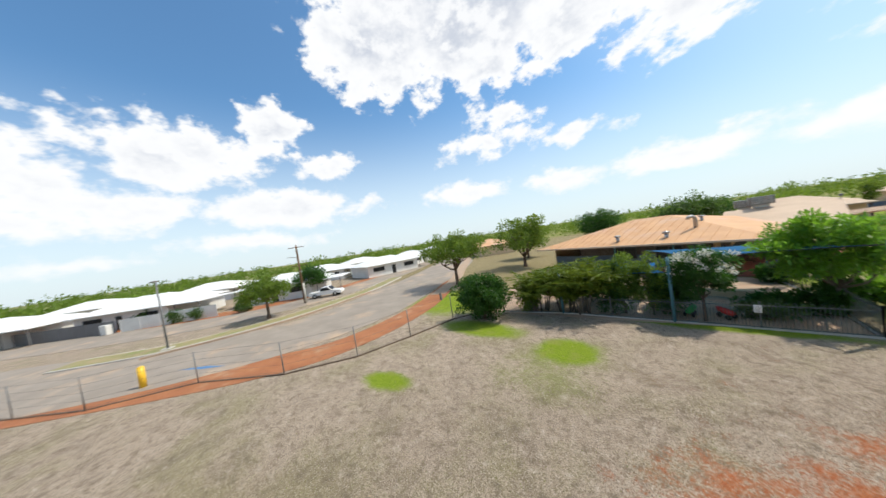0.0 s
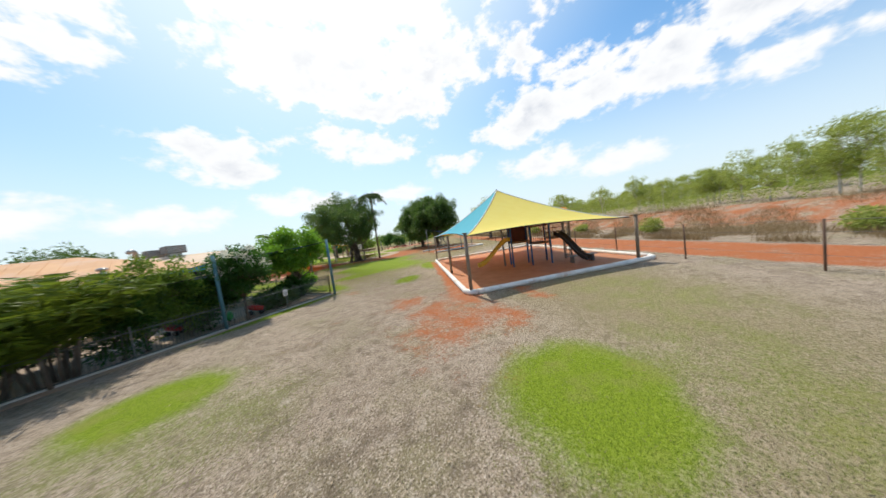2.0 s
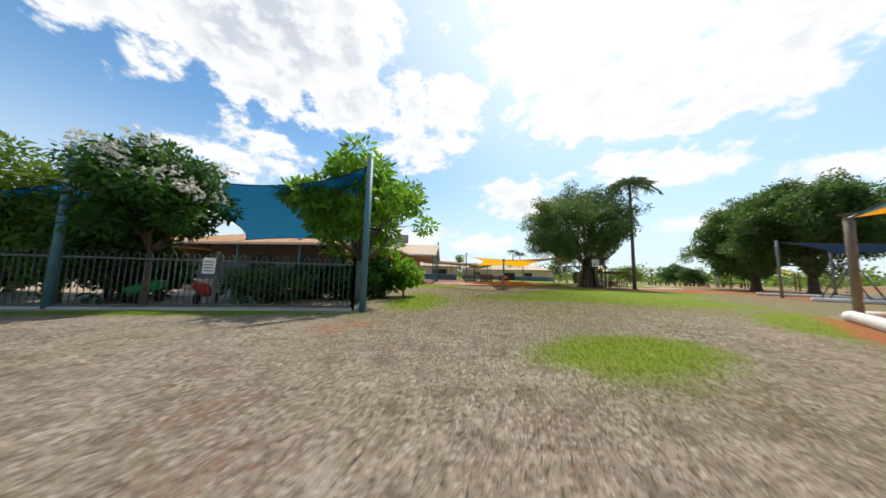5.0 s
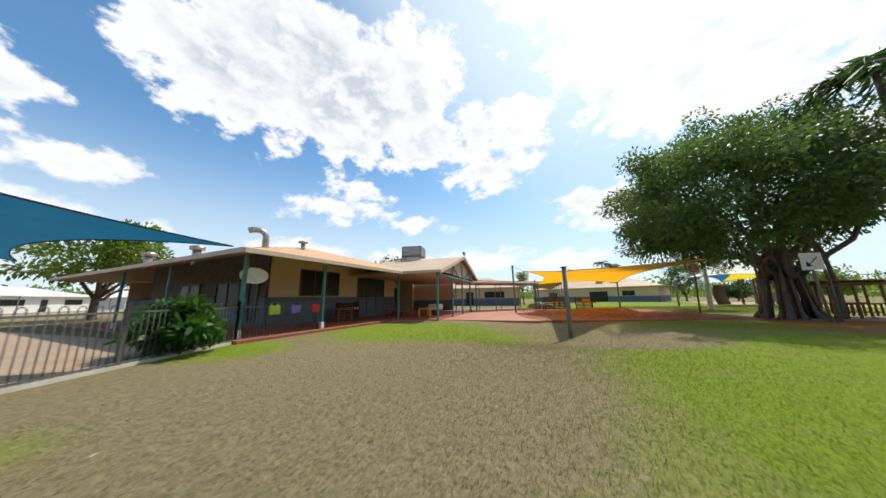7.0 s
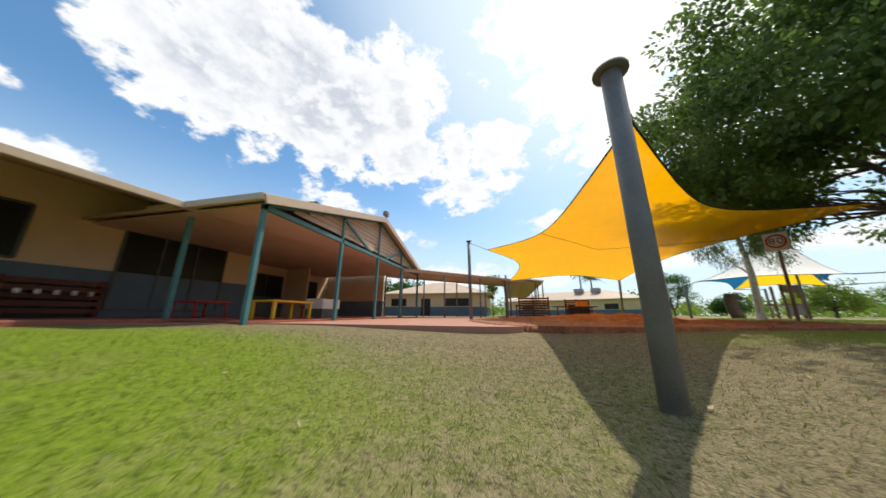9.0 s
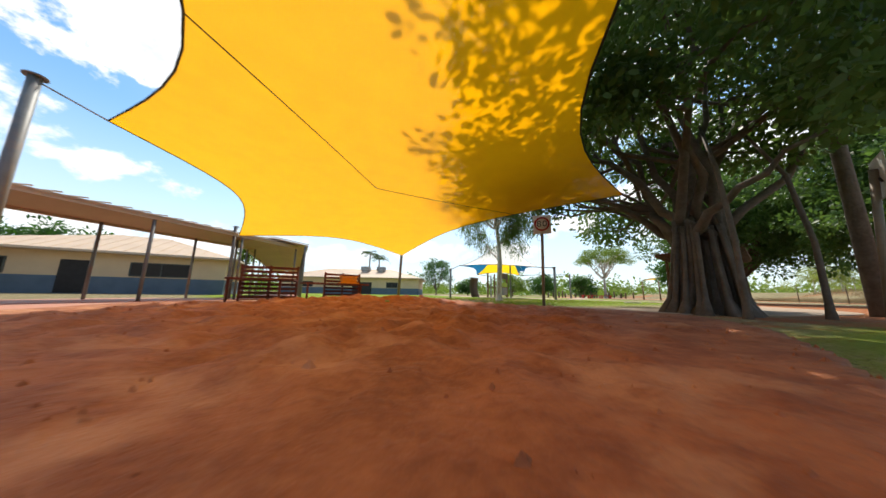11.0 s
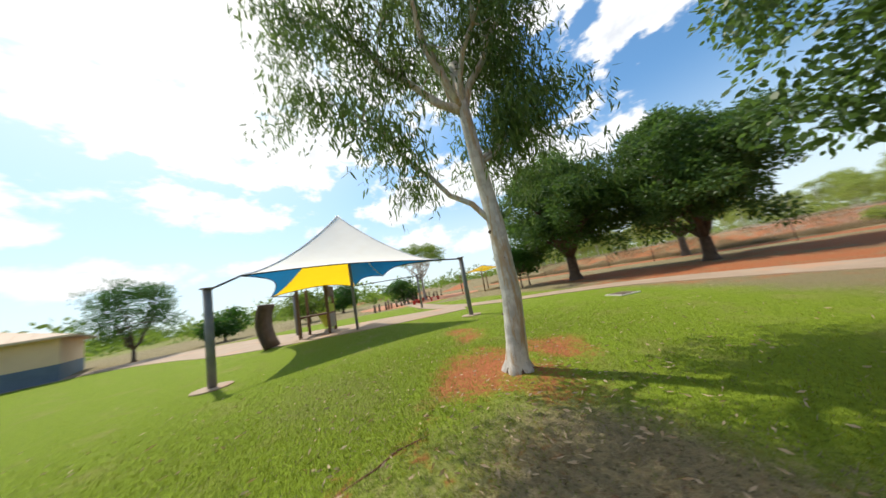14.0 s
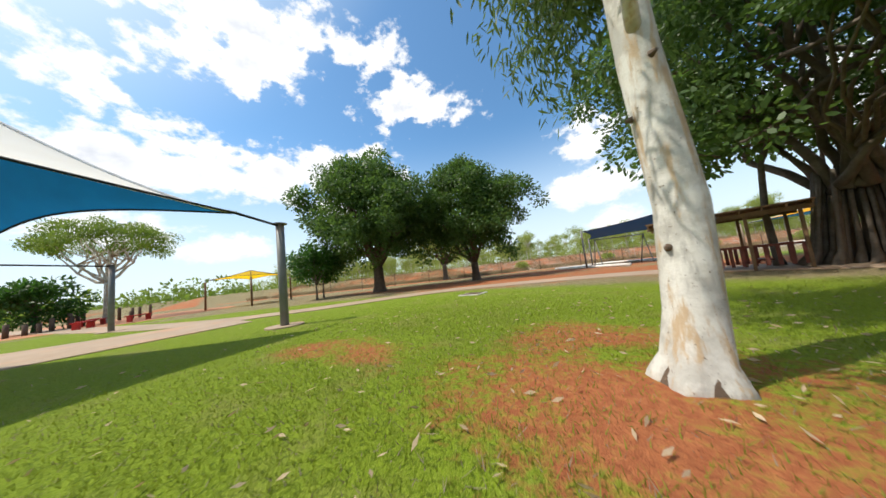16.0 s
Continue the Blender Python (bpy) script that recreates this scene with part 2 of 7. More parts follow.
M = {
    "asphalt": material("asphalt", (0.31, 0.265, 0.22), (0.24, 0.205, 0.17), scale=0.5, fine=30, stain=(0.42, 0.31, 0.22)),
    "red_earth": material("red_earth", (0.36, 0.145, 0.06), (0.27, 0.10, 0.042), scale=0.7, fine=14, bump=0.5, stain=(0.40, 0.24, 0.14)),
    # The second tone puts the shadows between trodden clods into the colour.
    "sand_red": material("sand_red", (0.34, 0.125, 0.05), (0.19, 0.06, 0.024), scale=2.2, fine=16, bump=1.0, stain=(0.42, 0.20, 0.10)),
    "sand_soft": material("sand_soft", (0.47, 0.21, 0.105), (0.38, 0.15, 0.07), scale=1.5, fine=25, bump=0.4),
    "path": material("path", (0.40, 0.30, 0.215), (0.33, 0.235, 0.165), scale=1.0, fine=40, bump=0.2, stain=(0.45, 0.27, 0.17)),
    "pink_paving": material("pink_paving", (0.47, 0.235, 0.17), (0.40, 0.19, 0.13), scale=0.8, fine=50, bump=0.15, stain=(0.42, 0.16, 0.10)),
    "slab": material("slab", (0.33, 0.11, 0.07), (0.26, 0.085, 0.055), scale=1.5, fine=30, bump=0.1, rough=0.55),
    "concrete": material("concrete", (0.55, 0.52, 0.47), (0.44, 0.41, 0.36), scale=2, fine=45),
    "white_pipe": material("white_pipe", (0.80, 0.79, 0.75), (0.68, 0.66, 0.61), scale=3, fine=20, bump=0.25, stain=(0.62, 0.50, 0.42)),
    "steel_grey": material("steel_grey", (0.20, 0.205, 0.205), (0.15, 0.15, 0.15), rough=0.5, scale=3, fine=50, bump=0.06, stain=(0.26, 0.19, 0.15)),
    "pole_blue": material("pole_blue", (0.09, 0.21, 0.25), (0.065, 0.16, 0.19), rough=0.5, scale=3, fine=50, bump=0.05),
    "post_teal": material("post_teal", (0.085, 0.22, 0.23), (0.06, 0.17, 0.18), rough=0.5, scale=4, fine=50, bump=0.05),
    "pole_tan": material("pole_tan", (0.23, 0.18, 0.13), (0.18, 0.14, 0.10), rough=0.55, scale=3, fine=40, bump=0.08),
    "fence_dark": material("fence_dark", (0.12, 0.13, 0.118), (0.085, 0.092, 0.085), rough=0.55, bump=0.05),
    "wire": material("wire", (0.16, 0.15, 0.14), rough=0.6, metal=0.3, bump=0.0),
    "rust_post": material("rust_post", (0.14, 0.085, 0.06), (0.10, 0.06, 0.045), rough=0.8),
    "roof_terracotta": material("roof_terracotta", (0.61, 0.36, 0.19), (0.53, 0.30, 0.155), rough=0.6, scale=0.6, fine=25, bump=0.05, stain=(0.55, 0.36, 0.25)),
    "roof_beige": material("roof_beige", (0.56, 0.42, 0.30), (0.49, 0.36, 0.26), rough=0.6, scale=0.6, fine=25, bump=0.05),
    "roof_white": material("roof_white", (0.80, 0.80, 0.80), (0.70, 0.71, 0.72), rough=0.45, scale=0.5, fine=20, bump=0.03),
    "wall_beige": material("wall_beige", (0.70, 0.53, 0.34), (0.64, 0.48, 0.31), scale=1.2, fine=35, bump=0.12),
    "wall_blue": material("wall_blue", (0.135, 0.18, 0.23), (0.105, 0.145, 0.19), scale=1.4, fine=35, bump=0.12),
    "soffit": material("soffit", (0.62, 0.46, 0.36), (0.55, 0.40, 0.31), scale=1.0, fine=20, bump=0.04),
    "fascia": material("fascia", (0.60, 0.47, 0.35), (0.52, 0.40, 0.30), rough=0.55, bump=0.04),
    "board": material("board", (0.62, 0.47, 0.34), (0.54, 0.40, 0.28), rough=0.65, bump=0.06),
    "glass": material("dark_glass", (0.02, 0.022, 0.025), (0.015, 0.016, 0.018), rough=0.3, spec=0.25, bump=0.0),
    "grey_fence": material("grey_fence", (0.16, 0.16, 0.165), (0.13, 0.13, 0.135), rough=0.6, scale=0.5, bump=0.03),
    "white_wall": material("white_wall", (0.72, 0.71, 0.68), (0.62, 0.61, 0.58), scale=0.8, fine=20, bump=0.05),
    "timber_red": material("timber_red", (0.16, 0.045, 0.03), (0.10, 0.03, 0.022), rough=0.7, scale=5, fine=35, bump=0.25),
    "timber": material("timber", (0.20, 0.115, 0.06), (0.13, 0.075, 0.04), rough=0.75, scale=5, fine=35, bump=0.25),
    "yellow_paint": material("yellow_paint", (0.80, 0.50, 0.04), (0.68, 0.40, 0.03), rough=0.4, bump=0.03),
    "orange_plastic": material("orange_plastic", (0.76, 0.33, 0.025), (0.64, 0.26, 0.02), rough=0.4, bump=0.03),
    "yellow_slide": material("yellow_slide", (0.68, 0.42, 0.05), (0.58, 0.34, 0.04), rough=0.35, bump=0.04),
    "blue_plastic": material("blue_plastic", (0.03, 0.12, 0.30), (0.025, 0.09, 0.23), rough=0.45, bump=0.03),
    "black_plastic": material("black_plastic", (0.025, 0.025, 0.028), (0.018, 0.018, 0.02), rough=0.45, bump=0.03),
    "red_paint": material("red_paint", (0.50, 0.03, 0.025), (0.40, 0.025, 0.02), rough=0.45, bump=0.04),
    "green_plastic": material("green_plastic", (0.03, 0.30, 0.06), (0.025, 0.24, 0.05), rough=0.4, bump=0.03),
    "lime_cloth": material("lime_cloth", (0.40, 0.52, 0.06), rough=0.8),
    "purple_cloth": material("purple_cloth", (0.20, 0.15, 0.42), rough=0.8),
    "white_paint": material("white_paint", (0.78, 0.77, 0.74), (0.68, 0.67, 0.63), rough=0.5, bump=0.04),
    "sign_black": material("sign_black", (0.02, 0.02, 0.02), rough=0.5, bump=0.0),
    "sign_red": material("sign_red", (0.45, 0.03, 0.03), rough=0.5, bump=0.0),
    "sign_white": material("sign_white", (0.74, 0.70, 0.64), (0.64, 0.58, 0.50), rough=0.5, scale=6, fine=30, bump=0.03),
    "wood_light": material("wood_light", (0.38, 0.25, 0.13), (0.30, 0.19, 0.10), rough=0.7, scale=4, bump=0.15),
    "metal": material("metal", (0.42, 0.42, 0.42), (0.34, 0.34, 0.34), rough=0.35, metal=0.8, bump=0.03),
    "car_white": material("car_white", (0.78, 0.78, 0.78), (0.74, 0.74, 0.74), rough=0.25, bump=0.0, spec=0.5),
    "rubber": material("rubber", (0.02, 0.02, 0.02), rough=0.8, bump=0.1),
    "sail_yellow": see_through("sail_yellow", (0.94, 0.47, 0.003), (0.90, 0.43, 0.003), 0.62, weave=0.02),
    # Lemon and teal: through_col paints the underside look, backlit orange and shaded navy.
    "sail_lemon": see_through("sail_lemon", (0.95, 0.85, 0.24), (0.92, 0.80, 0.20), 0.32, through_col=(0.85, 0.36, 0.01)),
    "sail_sun": see_through("sail_sun", (0.90, 0.62, 0.03), (0.86, 0.57, 0.025), 0.55, through_col=(0.92, 0.60, 0.015)),
    # Far panels: yellow and teal cloth, light from behind put into the colour.
    "sail_lemon_under": see_through("sail_lemon_under", (0.85, 0.50, 0.03), (0.80, 0.45, 0.025), 0.5, through_col=(0.80, 0.32, 0.008)),
    "sail_teal_under": see_through("sail_teal_under", (0.012, 0.13, 0.27), (0.010, 0.11, 0.23), 0.4),
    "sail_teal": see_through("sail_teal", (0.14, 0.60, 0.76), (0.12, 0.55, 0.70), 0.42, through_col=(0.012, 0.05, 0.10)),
    "sail_blue": see_through("sail_blue", (0.01, 0.16, 0.44), (0.01, 0.14, 0.38), 0.55),
    "sail_garden": see_through("sail_garden", (0.012, 0.15, 0.36), (0.010, 0.13, 0.31), 0.40),
    "sail_navy": see_through("sail_navy", (0.015, 0.05, 0.14), (0.012, 0.04, 0.11), 0.3),
    "sail_cream": see_through("sail_cream", (0.93, 0.88, 0.80), (0.90, 0.84, 0.75), 0.14, through_col=(0.98, 0.95, 0.88)),
    "cord": material("cord", (0.03, 0.03, 0.035), rough=0.8, bump=0.0),
    "trim_white": material("trim_white", (0.78, 0.78, 0.78), rough=0.6, bump=0.0),
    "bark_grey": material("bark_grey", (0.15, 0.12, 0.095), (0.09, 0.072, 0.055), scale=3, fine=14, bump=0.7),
    "bark_brown": material("bark_brown", (0.14, 0.095, 0.065), (0.085, 0.058, 0.04), scale=3, fine=14, bump=0.7),
    "bark_gum": material("bark_gum", (0.62, 0.57, 0.49), (0.50, 0.45, 0.37), rough=0.7, scale=1.6, fine=12, bump=0.2, stain=(0.42, 0.31, 0.20)),
    "leaf_fig": see_through("leaf_fig", (0.10, 0.18, 0.045), (0.065, 0.13, 0.032), 0.45, rough=0.45, island=0.6, spec=0.4, gain=1.7),
    "leaf_mango": see_through("leaf_mango", (0.085, 0.165, 0.035), (0.055, 0.115, 0.025), 0.45, rough=0.45, island=0.6, spec=0.4, gain=1.7),
    "leaf_gum": see_through("leaf_gum", (0.12, 0.19, 0.058), (0.08, 0.14, 0.04), 0.45, rough=0.5, island=0.55, gain=1.7),
    "leaf_bright": see_through("leaf_bright", (0.19, 0.37, 0.035), (0.12, 0.27, 0.03), 0.45, rough=0.4, island=0.6, spec=0.4, gain=1.7),
    "leaf_bush": see_through("leaf_bush", (0.045, 0.13, 0.018), (0.03, 0.09, 0.014), 0.45, rough=0.45, island=0.6, spec=0.4, gain=1.7),
    "leaf_olive": see_through("leaf_olive", (0.16, 0.25, 0.04), (0.11, 0.185, 0.03), 0.45, rough=0.5, island=0.6, gain=1.7),
    "leaf_dry": see_through("leaf_dry", (0.33, 0.40, 0.11), (0.24, 0.31, 0.08), 0.45, rough=0.6, island=0.6, gain=1.7),
    "leaf_palm": see_through("leaf_palm", (0.19, 0.26, 0.03), (0.075, 0.13, 0.02), 0.40, rough=0.45, island=0.7, gain=1.4),
    "leaf_palm_dark": see_through("leaf_palm_dark", (0.05, 0.10, 0.03), (0.04, 0.08, 0.025), 0.45, rough=0.5, island=0.5, gain=1.7),
    "petal": see_through("petal", (0.80, 0.80, 0.76), (0.72, 0.72, 0.66), 0.3),
    "dry_grass": see_through("dry_grass", (0.38, 0.29, 0.17), (0.29, 0.21, 0.12), 0.3, rough=0.8, island=0.5),
    "straw": see_through("straw", (0.37, 0.305, 0.23), (0.24, 0.185, 0.13), 0.3, rough=0.8, island=0.8),
    "green_grass": see_through("green_grass", (0.225, 0.30, 0.026), (0.17, 0.235, 0.02), 0.4, rough=0.6, island=0.5),
    "fallen_leaf": see_through("fallen_leaf", (0.58, 0.46, 0.32), (0.46, 0.33, 0.20), 0.2, rough=0.7, island=0.5),
}


def ground_material():
    """Dry turf, green turf and bare red soil, weighed by the mesh's own attributes and broken up by noise."""
    m = bpy.data.materials.new("turf")
    m.use_nodes = True
    n = Nodes(m.node_tree)
    p = m.node_tree.nodes["Principled BSDF"]
    co = n.add("ShaderNodeTexCoord").outputs["Object"]
    att = lambda k: n.add("ShaderNodeAttribute", attribute_name=k).outputs["Fac"]
    mid, fine, tiny = n.noise(co, 0.9, 6.0, 0.62), n.noise(co, 11.0, 6.0, 0.7), n.noise(co, 120.0, 3.0, 0.6)
    patch, tuft = n.noise(co, 0.32, 5.0, 0.6), n.noise(co, 26.0, 4.0, 0.68)
    straw = n.mix(n.ramp(fine, 0.36, 0.64), (0.36, 0.285, 0.215), (0.19, 0.138, 0.098))
    straw = n.mix(n.ramp(tiny, 0.45, 0.62, 0.0, 0.8), straw, (0.48, 0.40, 0.315))
    straw = n.mix(n.ramp(n.math("ADD", patch, n.math("MULTIPLY", n.math("SUBTRACT", fine, 0.5), 0.5)), 0.44, 0.66, 0.0, 0.6), straw, (0.20, 0.185, 0.085))
    straw = n.mix(n.ramp(mid, 0.46, 0.66, 0.0, 0.5), straw, (0.16, 0.122, 0.09))
    straw = n.mix(n.ramp(tuft, 0.53, 0.63, 0.0, 0.85), straw, (0.55, 0.475, 0.40))
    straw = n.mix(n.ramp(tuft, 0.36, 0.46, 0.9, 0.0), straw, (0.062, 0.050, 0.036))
    dull = n.mix(n.ramp(fine, 0.36, 0.64), (0.255, 0.205, 0.105), (0.135, 0.112, 0.055))
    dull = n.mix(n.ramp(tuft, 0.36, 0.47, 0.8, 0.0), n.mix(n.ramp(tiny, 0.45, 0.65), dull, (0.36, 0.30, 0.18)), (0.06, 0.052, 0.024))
    worn = n.noise(co, 3.2, 5.0, 0.65)
    straw = n.mix(n.ramp(worn, 0.50, 0.66, 0.0, 0.6), straw, (0.13, 0.10, 0.07))
    straw = n.mix(n.ramp(worn, 0.30, 0.44, 0.5, 0.0), straw, (0.50, 0.43, 0.36))
    straw = n.mix(att("dull"), straw, dull)
    green = n.mix(n.ramp(fine, 0.35, 0.65), (0.185, 0.262, 0.015), (0.118, 0.178, 0.010))
    green = n.mix(n.ramp(tiny, 0.48, 0.66), green, (0.29, 0.35, 0.05))
    green = n.mix(n.ramp(mid, 0.50, 0.68, 0.0, 0.55), green, (0.25, 0.24, 0.072))
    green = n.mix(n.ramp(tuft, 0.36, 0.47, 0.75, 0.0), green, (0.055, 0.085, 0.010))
    soil = n.mix(n.ramp(fine, 0.38, 0.62), (0.43, 0.155, 0.065), (0.32, 0.105, 0.045))
    rough = n.math("ADD", n.math("MULTIPLY", n.math("SUBTRACT", mid, 0.5), 0.9), n.math("MULTIPLY", n.math("SUBTRACT", fine, 0.5), 0.9))
    c = n.mix(n.ramp(n.math("ADD", att("lush"), n.math("MULTIPLY", rough, 0.85)), 0.22, 0.80), straw, green)
    c = n.mix(n.ramp(n.math("ADD", att("red"), n.math("MULTIPLY", rough, 1.9)), 0.40, 0.98), c, soil)
    m.node_tree.links.new(c, p.inputs["Base Color"])
    p.inputs["Roughness"].default_value = 0.9
    p.inputs["Specular IOR Level"].default_value = 0.1
    h = n.math("ADD", n.math("MULTIPLY", tuft, 0.8), n.math("MULTIPLY", tiny, 0.35))
    b = n.add("ShaderNodeBump", {"Height": h, "Strength": 0.8, "Distance": 0.05})
    m.node_tree.links.new(b.outputs[0], p.inputs["Normal"])
    return m


def gum_bark():
    """Smooth pale bark with streaks drawn out along the trunk, tan weeps and dark flecks."""
    m = M["bark_gum"]
    n = Nodes(m.node_tree)
    p = m.node_tree.nodes["Principled BSDF"]
    co = n.add("ShaderNodeTexCoord").outputs["Object"]
    long = n.add("ShaderNodeVectorMath", {0: co, 1: (1.0, 1.0, 0.16)}, operation="MULTIPLY").outputs[0]
    streak, patch, fleck = n.noise(long, 9.0, 6.0, 0.66), n.noise(co, 3.4, 6.0, 0.66), n.noise(co, 38.0, 3.0, 0.6)
    c = n.mix(n.ramp(patch, 0.40, 0.60), (0.62, 0.60, 0.55), (0.43, 0.41, 0.37))
    c = n.mix(n.ramp(streak, 0.49, 0.62, 0.0, 0.85), c, (0.42, 0.29, 0.16))
    c = n.mix(n.ramp(streak, 0.30, 0.43, 0.6, 0.0), c, (0.28, 0.265, 0.24))
    c = n.mix(n.ramp(fleck, 0.66, 0.72), c, (0.16, 0.12, 0.09))
    m.node_tree.links.new(c, p.inputs["Base Color"])
    b = n.add("ShaderNodeBump", {"Height": n.math("ADD", streak, n.math("MULTIPLY", fleck, 0.3)), "Strength": 0.45, "Distance": 0.03})
    m.node_tree.links.new(b.outputs[0], p.inputs["Normal"])


gum_bark()

# ---- building blocks ----
class Geo:
    """Collects plain geometry for one mesh."""

    def __init__(self):
        self.v, self.f = [], []

    def quad(self, *pts):
        i = len(self.v)
        self.v += [tuple(p) for p in pts]
        self.f.append(tuple(range(i, i + len(pts))))
        return self

    def box(self, x0, y0, z0, x1, y1, z1):
        i = len(self.v)
        self.v += [(x, y, z) for z in (z0, z1) for y in (y0, y1) for x in (x0, x1)]
        self.f += [tuple(i + k for k in q) for q in ((0, 2, 3, 1), (4, 5, 7, 6), (0, 1, 5, 4), (2, 6, 7, 3), (0, 4, 6, 2), (1, 3, 7, 5))]
        return self

    def beam(self, a, b, w, h=None):
        """A bar of rectangular section from a to b."""
        a, b = Vector(a), Vector(b)
        d = (b - a).normalized()
        s = d.cross(Vector((0, 0, 1)))
        s = Vector((1, 0, 0)) if s.length < 1e-3 else s.normalized()
        u = s.cross(d)
        s, u = s * w / 2, u * (h or w) / 2
        i = len(self.v)
        self.v += [tuple(p + x * s + y * u) for p in (a, b) for x, y in ((-1, -1), (1, -1), (1, 1), (-1, 1))]
        self.f += [tuple(i + k for k in q) for q in ((3, 2, 1, 0), (4, 5, 6, 7), (0, 1, 5, 4), (1, 2, 6, 5), (2, 3, 7, 6), (3, 0, 4, 7))]
        return self

    def tube(self, pts, radii, n=10, caps=True):
        """A round bar along pts."""
        pts = [Vector(p) for p in pts]
        if not isinstance(radii, (list, tuple)):
            radii = [radii] * len(pts)
        i = len(self.v)
        ref = Vector((0.31, 0.17, 0.93))
        for k, p in enumerate(pts):
            d = (pts[min(k + 1, len(pts) - 1)] - pts[max(k - 1, 0)]).normalized()
            s = d.cross(ref)
            if s.length < 0.2:
                s = d.cross(Vector((1, 0, 0)))
            s.normalize()
            u = d.cross(s)
            for j in range(n):
                a = 2 * math.pi * j / n
                self.v.append(tuple(p + (s * math.cos(a) + u * math.sin(a)) * radii[k]))
        for k in range(len(pts) - 1):
            for j in range(n):
                a, b = i + k * n + j, i + k * n + (j + 1) % n
                self.f.append((a, b, b + n, a + n))
        if caps:
            self.f.append(tuple(i + j for j in range(n))[::-1])
            self.f.append(tuple(i + (len(pts) - 1) * n + j for j in range(n)))
        return self

    def slab(self, poly, z0, z1):
        """An upright prism over a plan outline."""
        i, k = len(self.v), len(poly)
        self.v += [(x, y, z0) for x, y in poly] + [(x, y, z1) for x, y in poly]
        self.f += [tuple(i + j for j in range(k))[::-1], tuple(i + k + j for j in range(k))]
        self.f += [(i + j, i + (j + 1) % k, i + k + (j + 1) % k, i + k + j) for j in range(k)]
        return self

    def grid(self, rows):
        """A sheet through rows of points."""
        i, w = len(self.v), len(rows[0])
        for r in rows:
            self.v += [tuple(p) for p in r]
        self.f += [(i + a * w + b, i + a * w + b + 1, i + (a + 1) * w + b + 1, i + (a + 1) * w + b) for a in range(len(rows) - 1) for b in range(w - 1)]
        return self

    def mesh(self, name, mat, smooth=False):
        me = bpy.data.meshes.new(name)
        me.from_pydata(self.v, [], self.f)
        me.materials.append(M[mat] if isinstance(mat, str) else mat)
        bm = bmesh.new()
        bm.from_mesh(me)
        bmesh.ops.recalc_face_normals(bm, faces=bm.faces)
        bm.to_mesh(me)
        bm.free()
        if smooth:
            me.polygons.foreach_set("use_smooth", [True] * len(me.polygons))
        return me


def thing(name, at=(0, 0, 0), turn=0.0, label="", category="", group="", kind=""):
    ob = new(name)
    ob.empty_display_size = 0.2
    ob.matrix_world = pose(*at, 0, 0, turn)
    return tagged(ob, label, category, group, kind)


def part(name, geo, mat, parent=None, label="", bevel=0.0, smooth=False):
    ob = new(name, geo.mesh(name, mat, smooth) if isinstance(geo, Geo) else geo)
    ob.parent = parent
    if label:
        ob["label"] = label
    if bevel:
        b = ob.modifiers.new("edge", "BEVEL")
        b.width, b.segments, b.limit_method = bevel, 2, "ANGLE"
    return ob


def solo(name, geo, mat, label, category, kind="", group="", bevel=0.0, smooth=False):
    """A thing that is one mesh."""
    return tagged(part(name, geo, mat, None, "", bevel, smooth), label, category, group, kind)


def leaf_mesh(name, mat, pos, length, width, out, droop, rng, fine=False):
    """One mesh of many leaves: pos (n, 3); out: the way each leaf points, before chance turns it."""
    n = len(pos)
    d = out + rng.normal(0, 0.55, (n, 3))
    d[:, 2] -= droop
    d /= np.linalg.norm(d, axis=1)[:, None] + 1e-9
    s = np.cross(d, rng.normal(0, 1, (n, 3)))
    s /= np.linalg.norm(s, axis=1)[:, None] + 1e-9
    k = rng.uniform(0.7, 1.3, (n, 1))
    L, W = length * k, width * k
    rim = ((0, 0), (0.28, 0.46), (0.66, 0.40), (1, 0), (0.66, -0.40), (0.28, -0.46)) if fine else ((0, 0), (0.45, 0.5), (1, 0), (0.45, -0.5))
    c = len(rim)
    lift = np.cross(d, s) * W * 0.22
    v = np.stack([pos + d * L * a + s * W * b + lift * abs(b) for a, b in rim], axis=1).reshape(-1, 3)
    me = bpy.data.meshes.new(name)
    me.vertices.add(c * n)
    me.vertices.foreach_set("co", v.astype(np.float32).ravel())
    me.loops.add(c * n)
    me.loops.foreach_set("vertex_index", np.arange(c * n, dtype=np.int32))
    me.polygons.add(n)
    me.polygons.foreach_set("loop_start", np.arange(0, c * n, c, dtype=np.int32))
    me.update(calc_edges=True)
    me.validate()
    me.materials.append(M[mat])
    return me


def clumps(rng, centre, radii, count, size, shell=0.55, low=-0.6):
    """Clump centres inside an ellipsoid, more of them near its skin, with an uneven outline."""
    out = []
    while len(out) < count:
        d = rng.normal(0, 1, 3)
        d /= np.linalg.norm(d)
        if d[2] < low:
            continue
        wob = 0.78 + 0.46 * noise.noise(Vector(d * 2.5) + Vector(centre) * 0.37)
        r = (shell + (1 - shell) * rng.random() ** 0.6) * wob
        out.append(np.array(centre) + d * np.array(radii) * r)
    return np.array(out)


def foliage(rng, centres, per, spread, length):
    """Leaf roots round clump centres, and the way they point."""
    n = len(centres) * per
    c = np.repeat(centres, per, axis=0)
    d = rng.normal(0, 1, (n, 3))
    d /= np.linalg.norm(d, axis=1)[:, None]
    r = spread * rng.random((n, 1)) ** 0.45
    return c + d * r * np.array([1, 1, 0.75]), d


